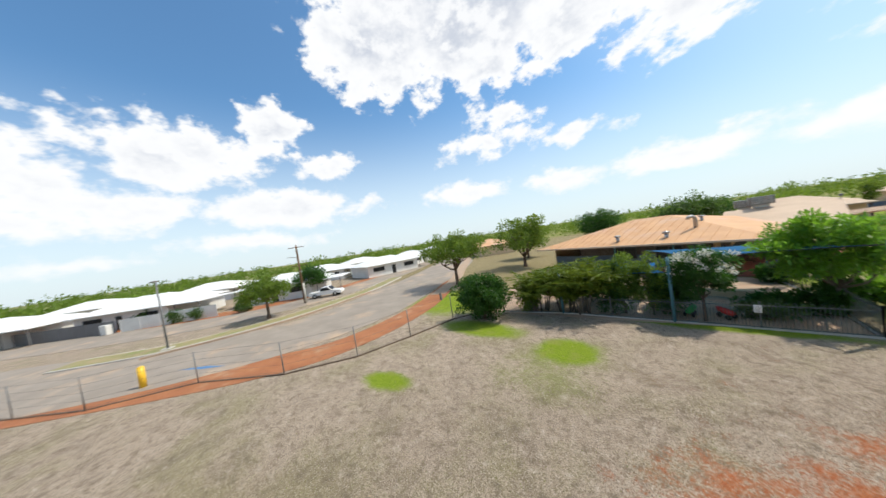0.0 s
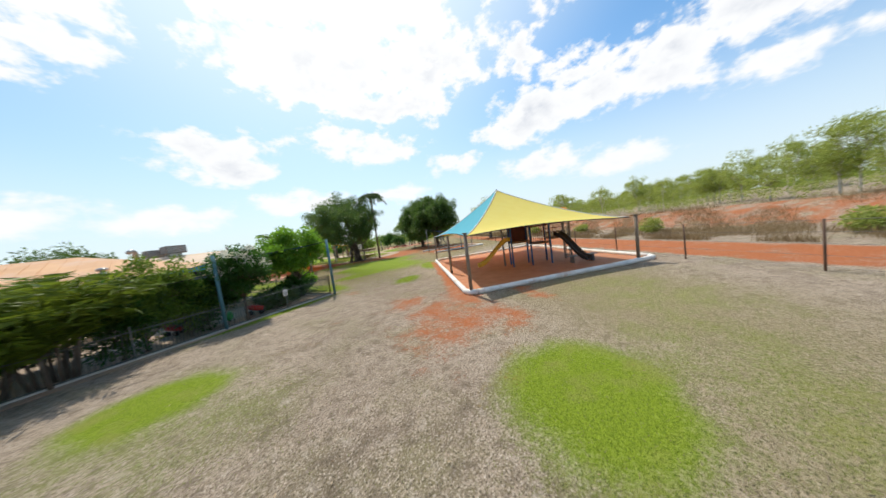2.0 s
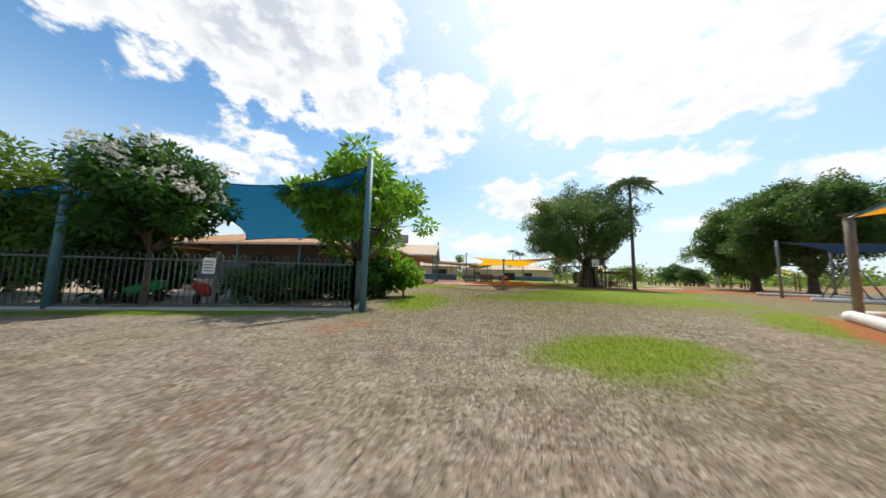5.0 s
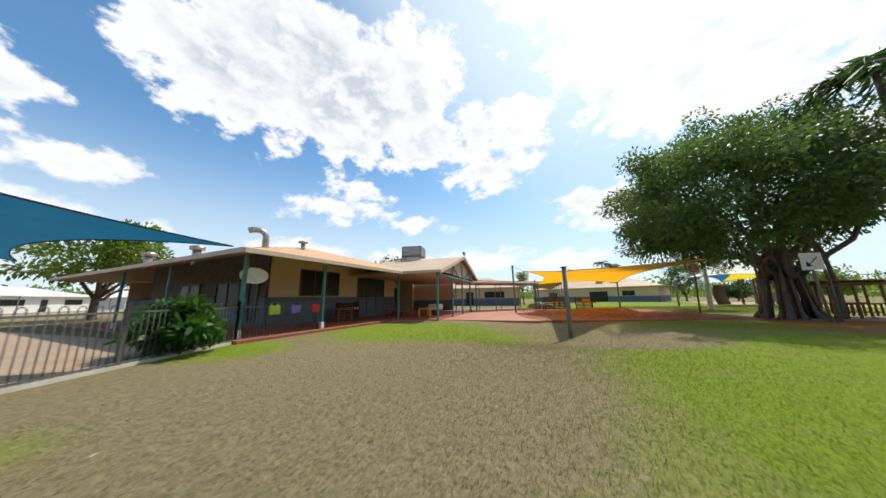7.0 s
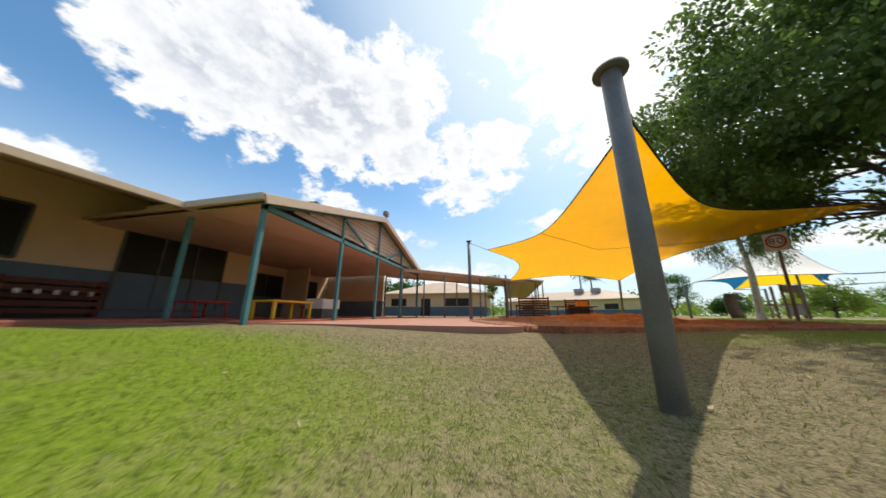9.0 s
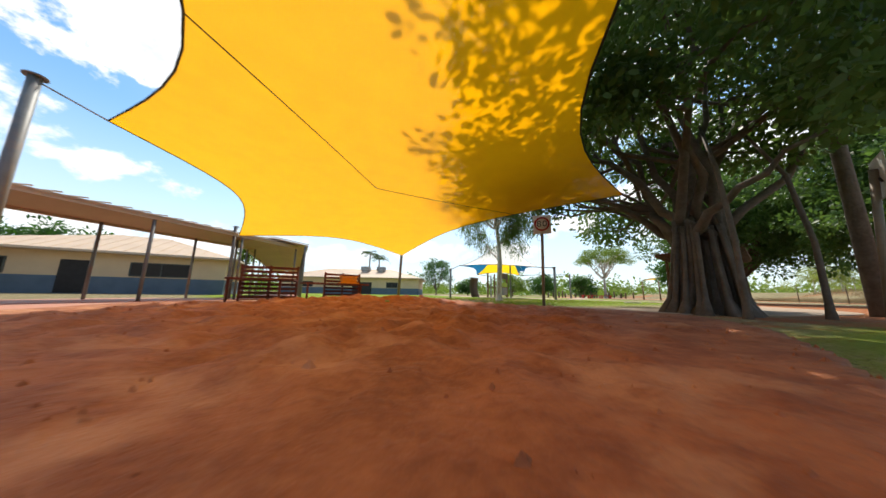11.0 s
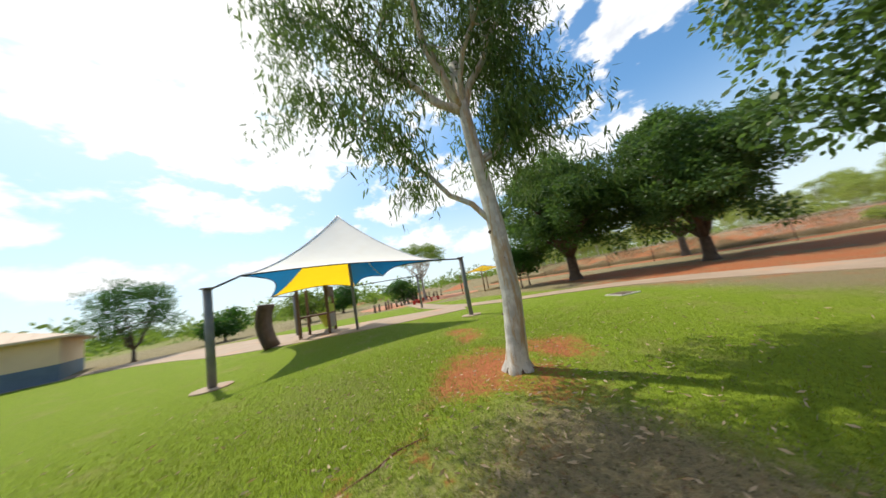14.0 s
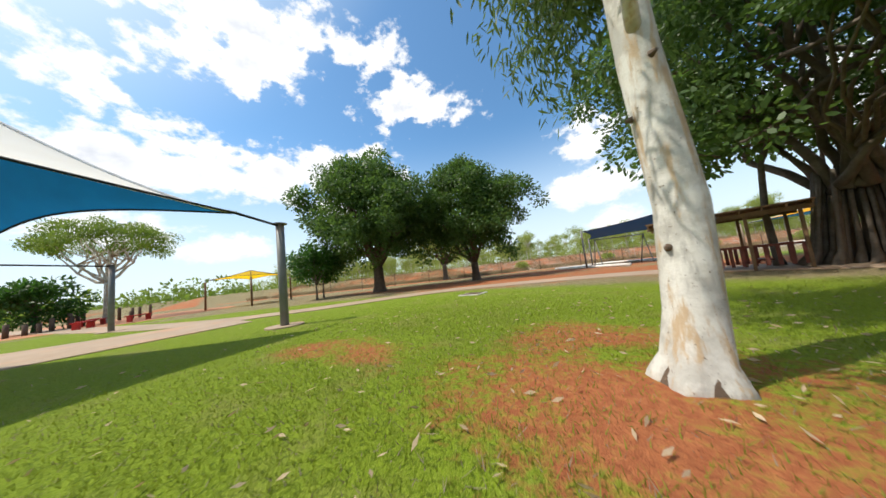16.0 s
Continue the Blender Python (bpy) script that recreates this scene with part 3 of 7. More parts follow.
def limb(g, rng, a, b, r0, r1, n=6, bend=0.12, sides=8):
    a, b = Vector(a), Vector(b)
    off = Vector(rng.normal(0, bend, 3)) * (b - a).length
    pts = [a.lerp(b, t) + off * math.sin(math.pi * t) * 0.6 + Vector(rng.normal(0, 0.02, 3)) * (b - a).length * (0 < t < 1) for t in [k / n for k in range(n + 1)]]
    g.tube(pts, [r0 + (r1 - r0) * k / n for k in range(n + 1)], sides)
    return pts


def broad_tree(name, at, height, crown, trunk_r, fork, leaf, bark, label, count=90, per=110, size=(0.22, 0.11), spread=0.9, seed=1,
               limbs=7, category="tree", group="", low=-0.6, droop=0.25, lean=(0, 0), offset=(0, 0)):
    """A tree with a tapered trunk, limbs and a crown of leaves. crown: half widths; fork: height of the first limbs."""
    rng = np.random.default_rng(seed)
    t = thing(name, at, 0, label, category, group)
    cz = height - crown[2]
    centre = (lean[0] + offset[0], lean[1] + offset[1], cz)
    cl = clumps(rng, centre, crown, count, spread, low=low)
    g = Geo()
    top = (lean[0] * 0.7, lean[1] * 0.7, fork)
    g.tube([(0, 0, -0.15), (0, 0, 0.05), (lean[0] * 0.1, lean[1] * 0.1, fork * 0.25), (lean[0] * 0.4, lean[1] * 0.4, fork * 0.65), top],
           [trunk_r * 1.7, trunk_r * 1.35, trunk_r, trunk_r * 0.9, trunk_r * 0.85], 12)
    for k in range(limbs):
        e = cl[int(rng.integers(len(cl)))] * np.array([0.85, 0.85, 1]) + np.array([0, 0, -0.1 * crown[2]])
        pts = limb(g, rng, top, tuple(e), trunk_r * 0.6, trunk_r * 0.12)
        for q in range(2):
            e2 = cl[int(rng.integers(len(cl)))]
            if np.linalg.norm(e2 - np.array(pts[3])) < max(crown) * 1.1:
                limb(g, rng, pts[3], tuple(e2), trunk_r * 0.3, trunk_r * 0.07, 4, 0.1, 6)
    part("trunk", g, bark, t, smooth=True)
    pos, out = foliage(rng, cl, per, spread, size[0])
    part("crown", leaf_mesh("crown", leaf, pos, size[0], size[1], out, droop, rng, fine=size[0] < 0.3), leaf, t)
    return t


def sail_sheet(corners, bow=0.12, n=14):
    """A sail of four corners with hollow edges."""
    c = [Vector(p) for p in corners]
    rows = []
    for i in range(n + 1):
        r = []
        for j in range(n + 1):
            u, v = i / n, j / n
            uu = 0.5 + (u - 0.5) * (1 - bow * 4 * v * (1 - v))
            vv = 0.5 + (v - 0.5) * (1 - bow * 4 * u * (1 - u))
            r.append(c[0].lerp(c[1], uu).lerp(c[3].lerp(c[2], uu), vv))
        rows.append(r)
    return rows


def hem(rows):
    """The rim of a sheet of rows, as a closed loop of points."""
    return list(rows[0]) + [r[-1] for r in rows[1:]] + list(rows[-1])[-2::-1] + [r[0] for r in rows[-2:0:-1]]


def pole(name, at, top, r, mat, label, category="pole", group="", flange=True, foot=None, n=14):
    t = thing(name, at, 0, label, category, group)
    d = Vector(top) - Vector(at)
    part("shaft", Geo().tube([(0, 0, -0.1), tuple(d)], r, n), mat, t, smooth=True)
    if flange:
        u = d.normalized()
        part("cap", Geo().tube([tuple(d), tuple(d + u * 0.02)], r * 1.75, 16), mat, t)
    if foot:
        part("footing", Geo().tube([(0, 0, -0.1), (0, 0, 0.03)], foot, 18), "path", t, "round concrete footing")
    return t


# ---- ground ----
FO, FU, FN = np.array((5.0, -22.0)), np.array((0.735, 0.678)), np.array((0.678, -0.735))   # back fence: a point, along, outwards


def smooth(a, lo, hi):
    t = np.clip((a - lo) / (hi - lo), 0, 1)
    return t * t * (3 - 2 * t)


def ground_z(x, y):
    x, y = np.asarray(x, float), np.asarray(y, float)
    d = (x - FO[0]) * FN[0] + (y - FO[1]) * FN[1]
    z = 1.7 * smooth(d, 12.5, 19) + 0.8 * smooth(d, 24, 60)
    z = z - 0.45 * np.exp(-((x - 5.8) ** 2 + (y - 16.0) ** 2) / (2 * 2.15 ** 2))
    return z


def spot(x, y, cx, cy, rx, ry, turn=0.0, edge=0.7):
    """1 in the middle of an oval patch, falling to 0 past its rim."""
    a = radians(turn)
    u, v = (x - cx) * math.cos(a) + (y - cy) * math.sin(a), -(x - cx) * math.sin(a) + (y - cy) * math.cos(a)
    r = np.sqrt((u / rx) ** 2 + (v / ry) ** 2)
    return 1 - smooth(r, 1 - edge, 1 + edge)


def axis_steps(lo, hi, step, far):
    mid = np.arange(lo, hi + step / 2, step)
    grow = [2, 5, 10, 20, 40, 80, 160, 320, 640, 1200, 2400]
    out = [g for g in grow if g <= far]
    return np.concatenate([[lo - g for g in out[::-1]], mid, [hi + g for g in out]])


GX, GY = axis_steps(-60, 62, 0.5, 2400), axis_steps(-46, 62, 0.5, 2400)
PX, PY = np.meshgrid(GX, GY)
FD = (PX - FO[0]) * FN[0] + (PY - FO[1]) * FN[1]
lush = np.zeros_like(PX)
for s in [(-8.6, -6.9, 1.5, 1.3, 0), (-4.1, -15.4, 1.9, 1.5, 30), (4.3, -2.6, 1.45, 0.8, 25), (-13.5, -14.0, 1.4, 0.7, 20), (-14.5, -7.0, 3.0, 1.2, 10),
          (-22, -2.5, 5.0, 4.5, 0), (-4.0, 0.0 - 0.9, 4.0, 0.5, 9), (1.0, 3.2, 1.0, 3.0, 0), (1.2, 15.0, 4.0, 3.2, 0), (10.6, 9.0, 4.7, 6.5, 0),
          (-2.5, 10.0, 1.8, 1.4, 0), (10.5, 0.5, 0.8, 3.0, -46), (6.5, 5.5, 3.5, 1.5, 0), (-7.5, -20.5, 3.5, 1.0, 30), (14, 13, 6, 4, 0), (14, 19, 5, 2, 0)]:
    lush = np.maximum(lush, spot(PX, PY, *s))
lush = np.maximum(lush, spot(PX, PY, 22, 44, 19, 18, 0, 0.12))
lush = np.maximum(lush, spot(PX, PY, 16, 47, 10, 12, 0, 0.15))
lush = np.maximum(lush, spot(PX, PY, 17, 60, 13, 10, -29, 0.15))
lush = np.maximum(lush, spot(PX, PY, 47, 44, 7, 3.5, 40, 0.2))
lush = np.maximum(lush, 0.46 * spot(PX, PY, 5.4, 15.6, 3.6, 3.0, 0))
lush = np.maximum(lush, 0.30 * spot(PX, PY, 6.0, 4.0, 6.0, 9.0, 0, 0.8))
for s in [(-8.6, -8.9, 3.2, 2.6, 20), (-2.4, -17.6, 4.6, 2.6, 20), (2.6, -16.4, 4.8, 3.2, 40)]:
    lush = np.maximum(lush, 0.40 * spot(PX, PY, *s, 0.8))
lush = lush * (1 - 0.85 * spot(PX, PY, 3.7, 10.0, 2.4, 3.0, 0)) * (1 - 0.9 * spot(PX, PY, 8.2, 15.0, 2.2, 1.5, 0)) * (1 - 0.80 * spot(PX, PY, 14.4, 31.9, 3.2, 1.9, 30)) * (1 - 0.35 * spot(PX, PY, 19.3, 36.2, 2.2, 1.2, 60)) * (1 - 0.75 * spot(PX, PY, 16.9, 32.2, 1.5, 0.9, 20))
red = np.zeros_like(PX)
for s in [(-1.6, -10.6, 3.6, 2.3, 40), (-0.7, -7.7, 1.7, 1.2, 30), (-1.0, -12.5, 1.7, 1.0, 60), (0.2, -1.6, 0.9, 0.6, 0),
          (20.1, 33.4, 1.35, 0.9, 30), (19.5, 33.5, 1.1, 0.85, 0), (19.0, 32.6, 0.8, 0.6, 0), (20.5, 32.0, 1.0, 0.7, 0), (23.0, 34.1, 1.2, 0.6, 20), (15.2, 33.0, 0.7, 0.5, 0), (13.6, 30.6, 1.0, 0.5, 30), (16.0, 30.2, 1.2, 0.5, 0), (17.4, 34.25, 0.8, 0.22, -35),
          (30, 22, 9, 5, 20), (22, 19, 9, 5, 0), (38, 24, 8, 4, 30), (30, 12, 10, 6, 30), (6.2, 16.3, 0.3, 0.25, 0), (2.2, -12.2, 0.6, 2.0, -40)]:
    red = np.maximum(red, spot(PX, PY, *s) * (0.72 if s[1] < 0 else 0.95))
red = np.maximum(red, 0.46 * spot(PX, PY, 15.4, 32.1, 2.8, 1.5, 15, 0.6))
red = np.maximum(red, 0.26 * spot(PX, PY, 0.0, -6.0, 5.5, 5.0, 0, 0.9))
kerb_d = np.abs((PX - 0.9) * 0.688 - (PY + 9.8) * 0.726)
red = np.maximum(red, (1 - smooth(kerb_d, 0.35, 0.95)) * smooth(PX, -0.2, 0.6) * (1 - smooth(PX, 11.5, 13)))
red = np.maximum(red, smooth(FD, 0.4, 1.6) * (1 - smooth(FD, 5.2, 6.6)))
red = np.maximum(red, smooth(FD, 12.5, 14.5) * (1 - smooth(FD, 18.5, 21)) * 0.72)
GV = np.stack([PX, PY, ground_z(PX, PY)], axis=-1).reshape(-1, 3)
NX, NY = len(GX), len(GY)
gi = (np.arange(NY - 1)[:, None] * NX + np.arange(NX - 1)[None, :]).ravel()
GF = np.stack([gi, gi + 1, gi + NX + 1, gi + NX], axis=1)
gm = bpy.data.meshes.new("ground")
gm.vertices.add(len(GV)), gm.vertices.foreach_set("co", GV.astype(np.float32).ravel())
gm.loops.add(GF.size), gm.loops.foreach_set("vertex_index", GF.astype(np.int32).ravel())
gm.polygons.add(len(GF)), gm.polygons.foreach_set("loop_start", np.arange(0, GF.size, 4, dtype=np.int32))
gm.update(calc_edges=True)
gm.polygons.foreach_set("use_smooth", [True] * len(GF))
dull = np.maximum(smooth(PY, -1.5, 4.0), 0.7 * spot(PX, PY, -6, -19.5, 6, 2.5, 20))
dull = np.maximum(dull, 0.75 * spot(PX, PY, 2.5, -15.5, 6.5, 3.2, 40))
lush = np.maximum(lush, 0.5 * smooth(np.hypot(PX, PY), 80, 120) * (FD < 0))
for key, arr in (("lush", lush), ("red", red), ("dull", dull)):
    gm.attributes.new(key, "FLOAT", "POINT").data.foreach_set("value", arr.astype(np.float32).ravel())
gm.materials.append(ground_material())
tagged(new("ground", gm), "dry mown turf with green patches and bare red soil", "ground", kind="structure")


def band(points, widths, z=0.02, thick=0.06):
    """A strip of paving along a line in plan; one width or one for each point."""
    if not isinstance(widths, (list, tuple)):
        widths = [widths] * len(points)
    widths = [float(v) for v in np.interp(np.linspace(0, 1, len(points)), np.linspace(0, 1, len(widths)), widths)]
    pts = [Vector(p) for p in points]
    L, R = [], []
    for k, p in enumerate(pts):
        d = (pts[min(k + 1, len(pts) - 1)] - pts[max(k - 1, 0)]).normalized()
        s = Vector((-d.y, d.x)) * widths[k] / 2
        L.append(p + s), R.append(p - s)
    g = Geo()
    top = [[(p.x, p.y, z) for p in row] for row in (L, R)]
    bot = [[(p.x, p.y, z - thick) for p in row] for row in (L, R)]
    g.grid([bot[0], top[0], top[1], bot[1]])
    return g


def spline(points, n=6):
    """A smooth line through plan points."""
    P = [Vector(p) for p in points]
    P = [P[0] * 2 - P[1]] + P + [P[-1] * 2 - P[-2]]
    out = []
    for i in range(1, len(P) - 2):
        for k in range(n):
            t = k / n
            out.append(0.5 * ((2 * P[i]) + (P[i + 1] - P[i - 1]) * t + (2 * P[i - 1] - 5 * P[i] + 4 * P[i + 1] - P[i + 2]) * t * t
                              + (3 * P[i] - P[i - 1] - 3 * P[i + 1] + P[i + 2]) * t ** 3))
    return out + [P[-2]]


def outline(points, n=5):
    """A closed smooth outline."""
    P = [Vector(p) for p in points]
    k = len(P)
    out = []
    for i in range(k):
        a, b, c, d = P[i - 1], P[i], P[(i + 1) % k], P[(i + 2) % k]
        for j in range(n):
            t = j / n
            out.append(0.5 * (2 * b + (c - a) * t + (2 * a - 5 * b + 4 * c - d) * t * t + (3 * b - a - 3 * c + d) * t ** 3))
    return [(p.x, p.y) for p in out]


def flat_sheet(poly, z, thick=0.08):
    return Geo().slab(poly, z - thick, z)


# street side
service = spline([(-60, -70), (-44, -44), (-33, -29), (-28.5, -19), (-29, -11), (-35, -2), (-42, 8), (-56, 24), (-90, 56), (-180, 130)])
solo("road", band(service, 10.5, 0.03), "asphalt", "worn grey asphalt service road", "road", "structure")
solo("road", band(spline([(-84, -70), (-64, -46), (-49, -27), (-46, -14), (-52, 0), (-66, 18), (-100, 50), (-190, 136)]), 7.5, 0.028), "asphalt",
     "grey asphalt main road beside houses", "road", "structure")
solo("dirt_shoulder", band(spline([(-36, -42), (-27, -28), (-21.8, -19), (-20.6, -13.5), (-23.5, -6), (-29, 1.0), (-36, 8), (-48, 20)]), [3, 3.4, 3.4, 2.8, 2.6, 2.2, 2, 2], 0.024),
     "red_earth", "bare orange earth beside the road", "ground", "structure")
solo("dirt_shoulder", band(spline([(-94, -66), (-70.5, -46), (-54.9, -26.5), (-51.6, -13), (-57.6, 1), (-72.5, 20)]), 5.2, 0.02), "red_earth",
     "bare orange earth along the house fences", "ground", "structure")
solo("footpath", band(spline([(-26.5, -2), (-32, 5), (-40, 13), (-60, 33), (-110, 80)]), 1.8, 0.036), "path", "pale concrete footpath along the road", "path", "structure")
island = spline([(-40.5, -33), (-36.5, -26), (-36, -20), (-37.2, -14), (-42, -5), (-50, 4)])
solo("traffic_island", band(island, 2.6, 0.13, 0.2), "concrete", "low kerbed strip between the two roads", "island", "structure")
rng = np.random.default_rng(5)
solo("island_turf", band(island, 2.1, 0.145, 0.05), material("turf_worn", (0.20, 0.22, 0.07), (0.33, 0.25, 0.14), scale=0.8, fine=12, bump=0.4),
     "worn grass on the road island", "grass", "structure")
solo("kerb", band(spline([(-34.6, -27), (-34.1, -20), (-35.3, -14), (-40, -5)]), 0.28, 0.16, 0.2), "path", "pale concrete kerb edge", "kerb", "structure")
solo("parking_mark", Geo().slab([(-27.2, -23.4), (-25.6, -22.0), (-24.6, -20.7), (-26.0, -21.8)], 0.032, 0.036), material("blue_mark", (0.10, 0.22, 0.42), rough=0.8),
     "faded blue painted parking bay mark", "marking", "structure")

# paths, sand, sandpit
park_path = spline([(12.6, 23.2), (15.5, 24.2), (19.0, 22.6), (22.4, 22.0), (26.0, 23.6), (29.4, 26.4), (30.8, 29.8), (31.6, 33.2), (34.6, 37.4), (46, 43.6), (62, 52)])
solo("path", band(park_path, [2.2, 2.4, 2.4, 2.0, 1.8, 1.6, 1.6], 0.022), "path", "pale sandy path round the lawn", "path", "structure")
solo("play_path", band(spline([(31.5, 35.2), (30.5, 40), (29.5, 47), (31, 54), (30, 62), (24, 66)]), [3, 5, 6, 6, 4, 3], 0.02), "path", "pale sandy play ground beside the shade", "path", "structure")
SANDPIT = outline([(6.1, 19.9), (9.5, 20.2), (13.2, 21.2), (15.6, 23.0), (15.4, 26.2), (14.0, 29.4), (11.6, 31.2), (8.0, 32.0), (4.9, 31.6), (4.2, 27.0), (4.7, 22.6)])
sx, sy = np.meshgrid(np.arange(3.6, 16.4, 0.07), np.arange(19.2, 33.0, 0.07))


def sand_z(x, y):
    h = 0.03 + 0.20 * spot(x, y, 10.9, 28.6, 2.6, 1.5, 15) + 0.08 * spot(x, y, 8.0, 25.0, 2.5, 3.5, 0)
    return h


def inside(poly, x, y):
    hit = np.zeros(x.shape, bool)
    for (x0, y0), (x1, y1) in zip(poly, poly[1:] + poly[:1]):
        hit ^= ((y0 > y) != (y1 > y)) & (x < (x1 - x0) * (y - y0) / (y1 - y0 + 1e-12) + x0)
    return hit


sz = sand_z(sx, sy) + np.array([[0.05 * noise.noise(Vector((a * 1.1, b * 1.1, 0))) + 0.08 * noise.noise(Vector((a * 2.4, b * 2.4, 4))) + 0.075 * noise.noise(Vector((a * 4.6, b * 4.6, 9))) + 0.03 * noise.noise(Vector((a * 9.5, b * 9.5, 3))) for a, b in zip(ra, rb)] for ra, rb in zip(sx, sy)])
sz = 0.032 + np.maximum(sz - 0.032, 0.0) * (0.12 + 0.88 * spot(sx, sy, 10.2, 26.3, 5.0, 5.2, 0, 0.25))
keep = inside(SANDPIT, sx, sy)
g = Geo()
g.v = [tuple(p) for p in np.stack([sx, sy, np.where(keep, sz, -0.22)], axis=-1).reshape(-1, 3)]
w = sx.shape[1]
near = keep[:-1, :-1] | keep[1:, :-1] | keep[:-1, 1:] | keep[1:, 1:]
g.f = [(i * w + j, i * w + j + 1, (i + 1) * w + j + 1, (i + 1) * w + j) for i, j in zip(*np.nonzero(near))]
solo("sand", g, "sand_red", "loose trodden red sand under the yellow sail", "sand", "structure", smooth=True)
solo("paving", flat_sheet(outline([(-2.6, 18.4), (0.6, 19.6), (3.6, 19.6), (6.0, 19.9), (5.2, 22.6), (4.4, 27.0), (4.8, 31.4), (6.0, 33.6), (3.0, 35.5), (-0.2, 31.0), (-2.4, 27)]), 0.018, 0.35),
     "pink_paving", "pinkish paving in front of the veranda", "paving", "structure")
solo("walkway_slab", band([(-0.5, 28.2), (6.6, 35.2), (7.1, 38), (7.3, 58)], 2.6, 0.03, 0.1), "slab", "dull red concrete walkway", "path", "structure")

KN, KR, KB, KL = (0.95, -9.85), (9.6, -17.1), (21.3, -6.1), (12.6, 1.3)
solo("play_sand", flat_sheet([KN, KR, KB, KL], 0.03, 0.1), "sand_soft", "orange sand inside the white kerb", "sand", "structure")


def pipe_kerb(corners):
    """Fat white tubes laid on the ground round a sandpit."""
    t = thing("pipe_kerb", (0, 0, 0), 0, "fat white painted pipe laid round the play sand", "kerb", kind="structure")
    cs = [Vector(c) for c in corners]
    for k in range(4):
        a, b, z = cs[k], cs[(k + 1) % 4], cs[k - 1]
        e = (b - a).normalized()
        f = (cs[(k + 2) % 4] - b).normalized()
        rows = [a + e * 0.5]
        L = (b - a).length
        q = 1.0
        while q < L - 0.6:
            rows.append(a + e * q)
            q += 2.4
        rows += [b - e * 0.5, b - e * 0.15 + f * 0.15, b + f * 0.5]
        g = Geo()
        g.tube([(p.x + 0.02 * math.sin(5 * p.x), p.y, 0.105 + 0.01 * math.sin(3 * p.y)) for p in rows], 0.135, 14)
        part("pipe", g, "white_pipe", t, smooth=True)
    return t


pipe_kerb([KN, KR, KB, KL])

# ---- shade 1: playground pyramid ----
S_N, S_R, S_2, S_3 = (1.2, -9.9), (8.7, -16.25), (5.95, -5.45), (12.5, 1.0)
for at, h in ((S_N, 2.9), (S_R, 2.6), (S_2, 2.7), (S_3, 2.75), ((20.4, -6.2), 2.7)):
    pole("shade_post", (*at, 0), (at[0] + 0.03, at[1] - 0.02, h), 0.085, "pole_tan", "round tan steel shade post in the play sand", group="posts of the playground shade")


def panel(apex, a, b, bow=0.10, n=14, fall=1.35):
    """One side of a pyramid canopy, with a hollow lower edge."""
    A, a, b = Vector(apex), Vector(a), Vector(b)
    rows = []
    for i in range(n + 1):
        r = i / n
        row = []
        for j in range(n + 1):
            s = j / n
            E = a.lerp(b, s)
            E = E + (Vector((A.x, A.y, E.z)) - E) * bow * 4 * s * (1 - s) + Vector((0, 0, 0.18)) * 4 * s * (1 - s) * bow / 0.1
            p = A + (E - A) * max(r, 0.012)
            p.z = E.z + (A.z - E.z) * (1 - r) ** fall
            row.append(p)
        rows.append(row)
    return rows


def pyramid_shade(apex, corners, mats, label, trim="cord", bow=0.10):
    t = thing("shade_canopy", (0, 0, 0), 0, label, "shade canopy")
    k = len(corners)
    for i in range(k):
        rows = panel(apex, corners[i], corners[(i + 1) % k], bow)
        c = part("panel", Geo().grid(rows), mats[i], t, smooth=True)
        part("hem", Geo().tube(rows[-1], 0.022, 6), "cord", c, smooth=True)
        part("seam", Geo().tube([r[0] + Vector((0, 0, 0.012)) for r in rows], 0.03, 6), trim, c, smooth=True)
    return t


apex1 = (8.33, -8.56, 5.45)
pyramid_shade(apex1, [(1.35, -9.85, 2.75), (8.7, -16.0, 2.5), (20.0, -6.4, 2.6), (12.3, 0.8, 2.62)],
              ["sail_lemon", "sail_teal_under", "sail_lemon_under", "sail_teal"], "yellow and teal pyramid shade cloth over the playground", "trim_white")
part("mast", Geo().tube([(8.33, -8.56, 0), (8.33, -8.56, 5.55)], 0.06, 12), "steel_grey", tagged(new("shade_mast"), "slim steel mast carrying the shade peak", "mast"), smooth=True)


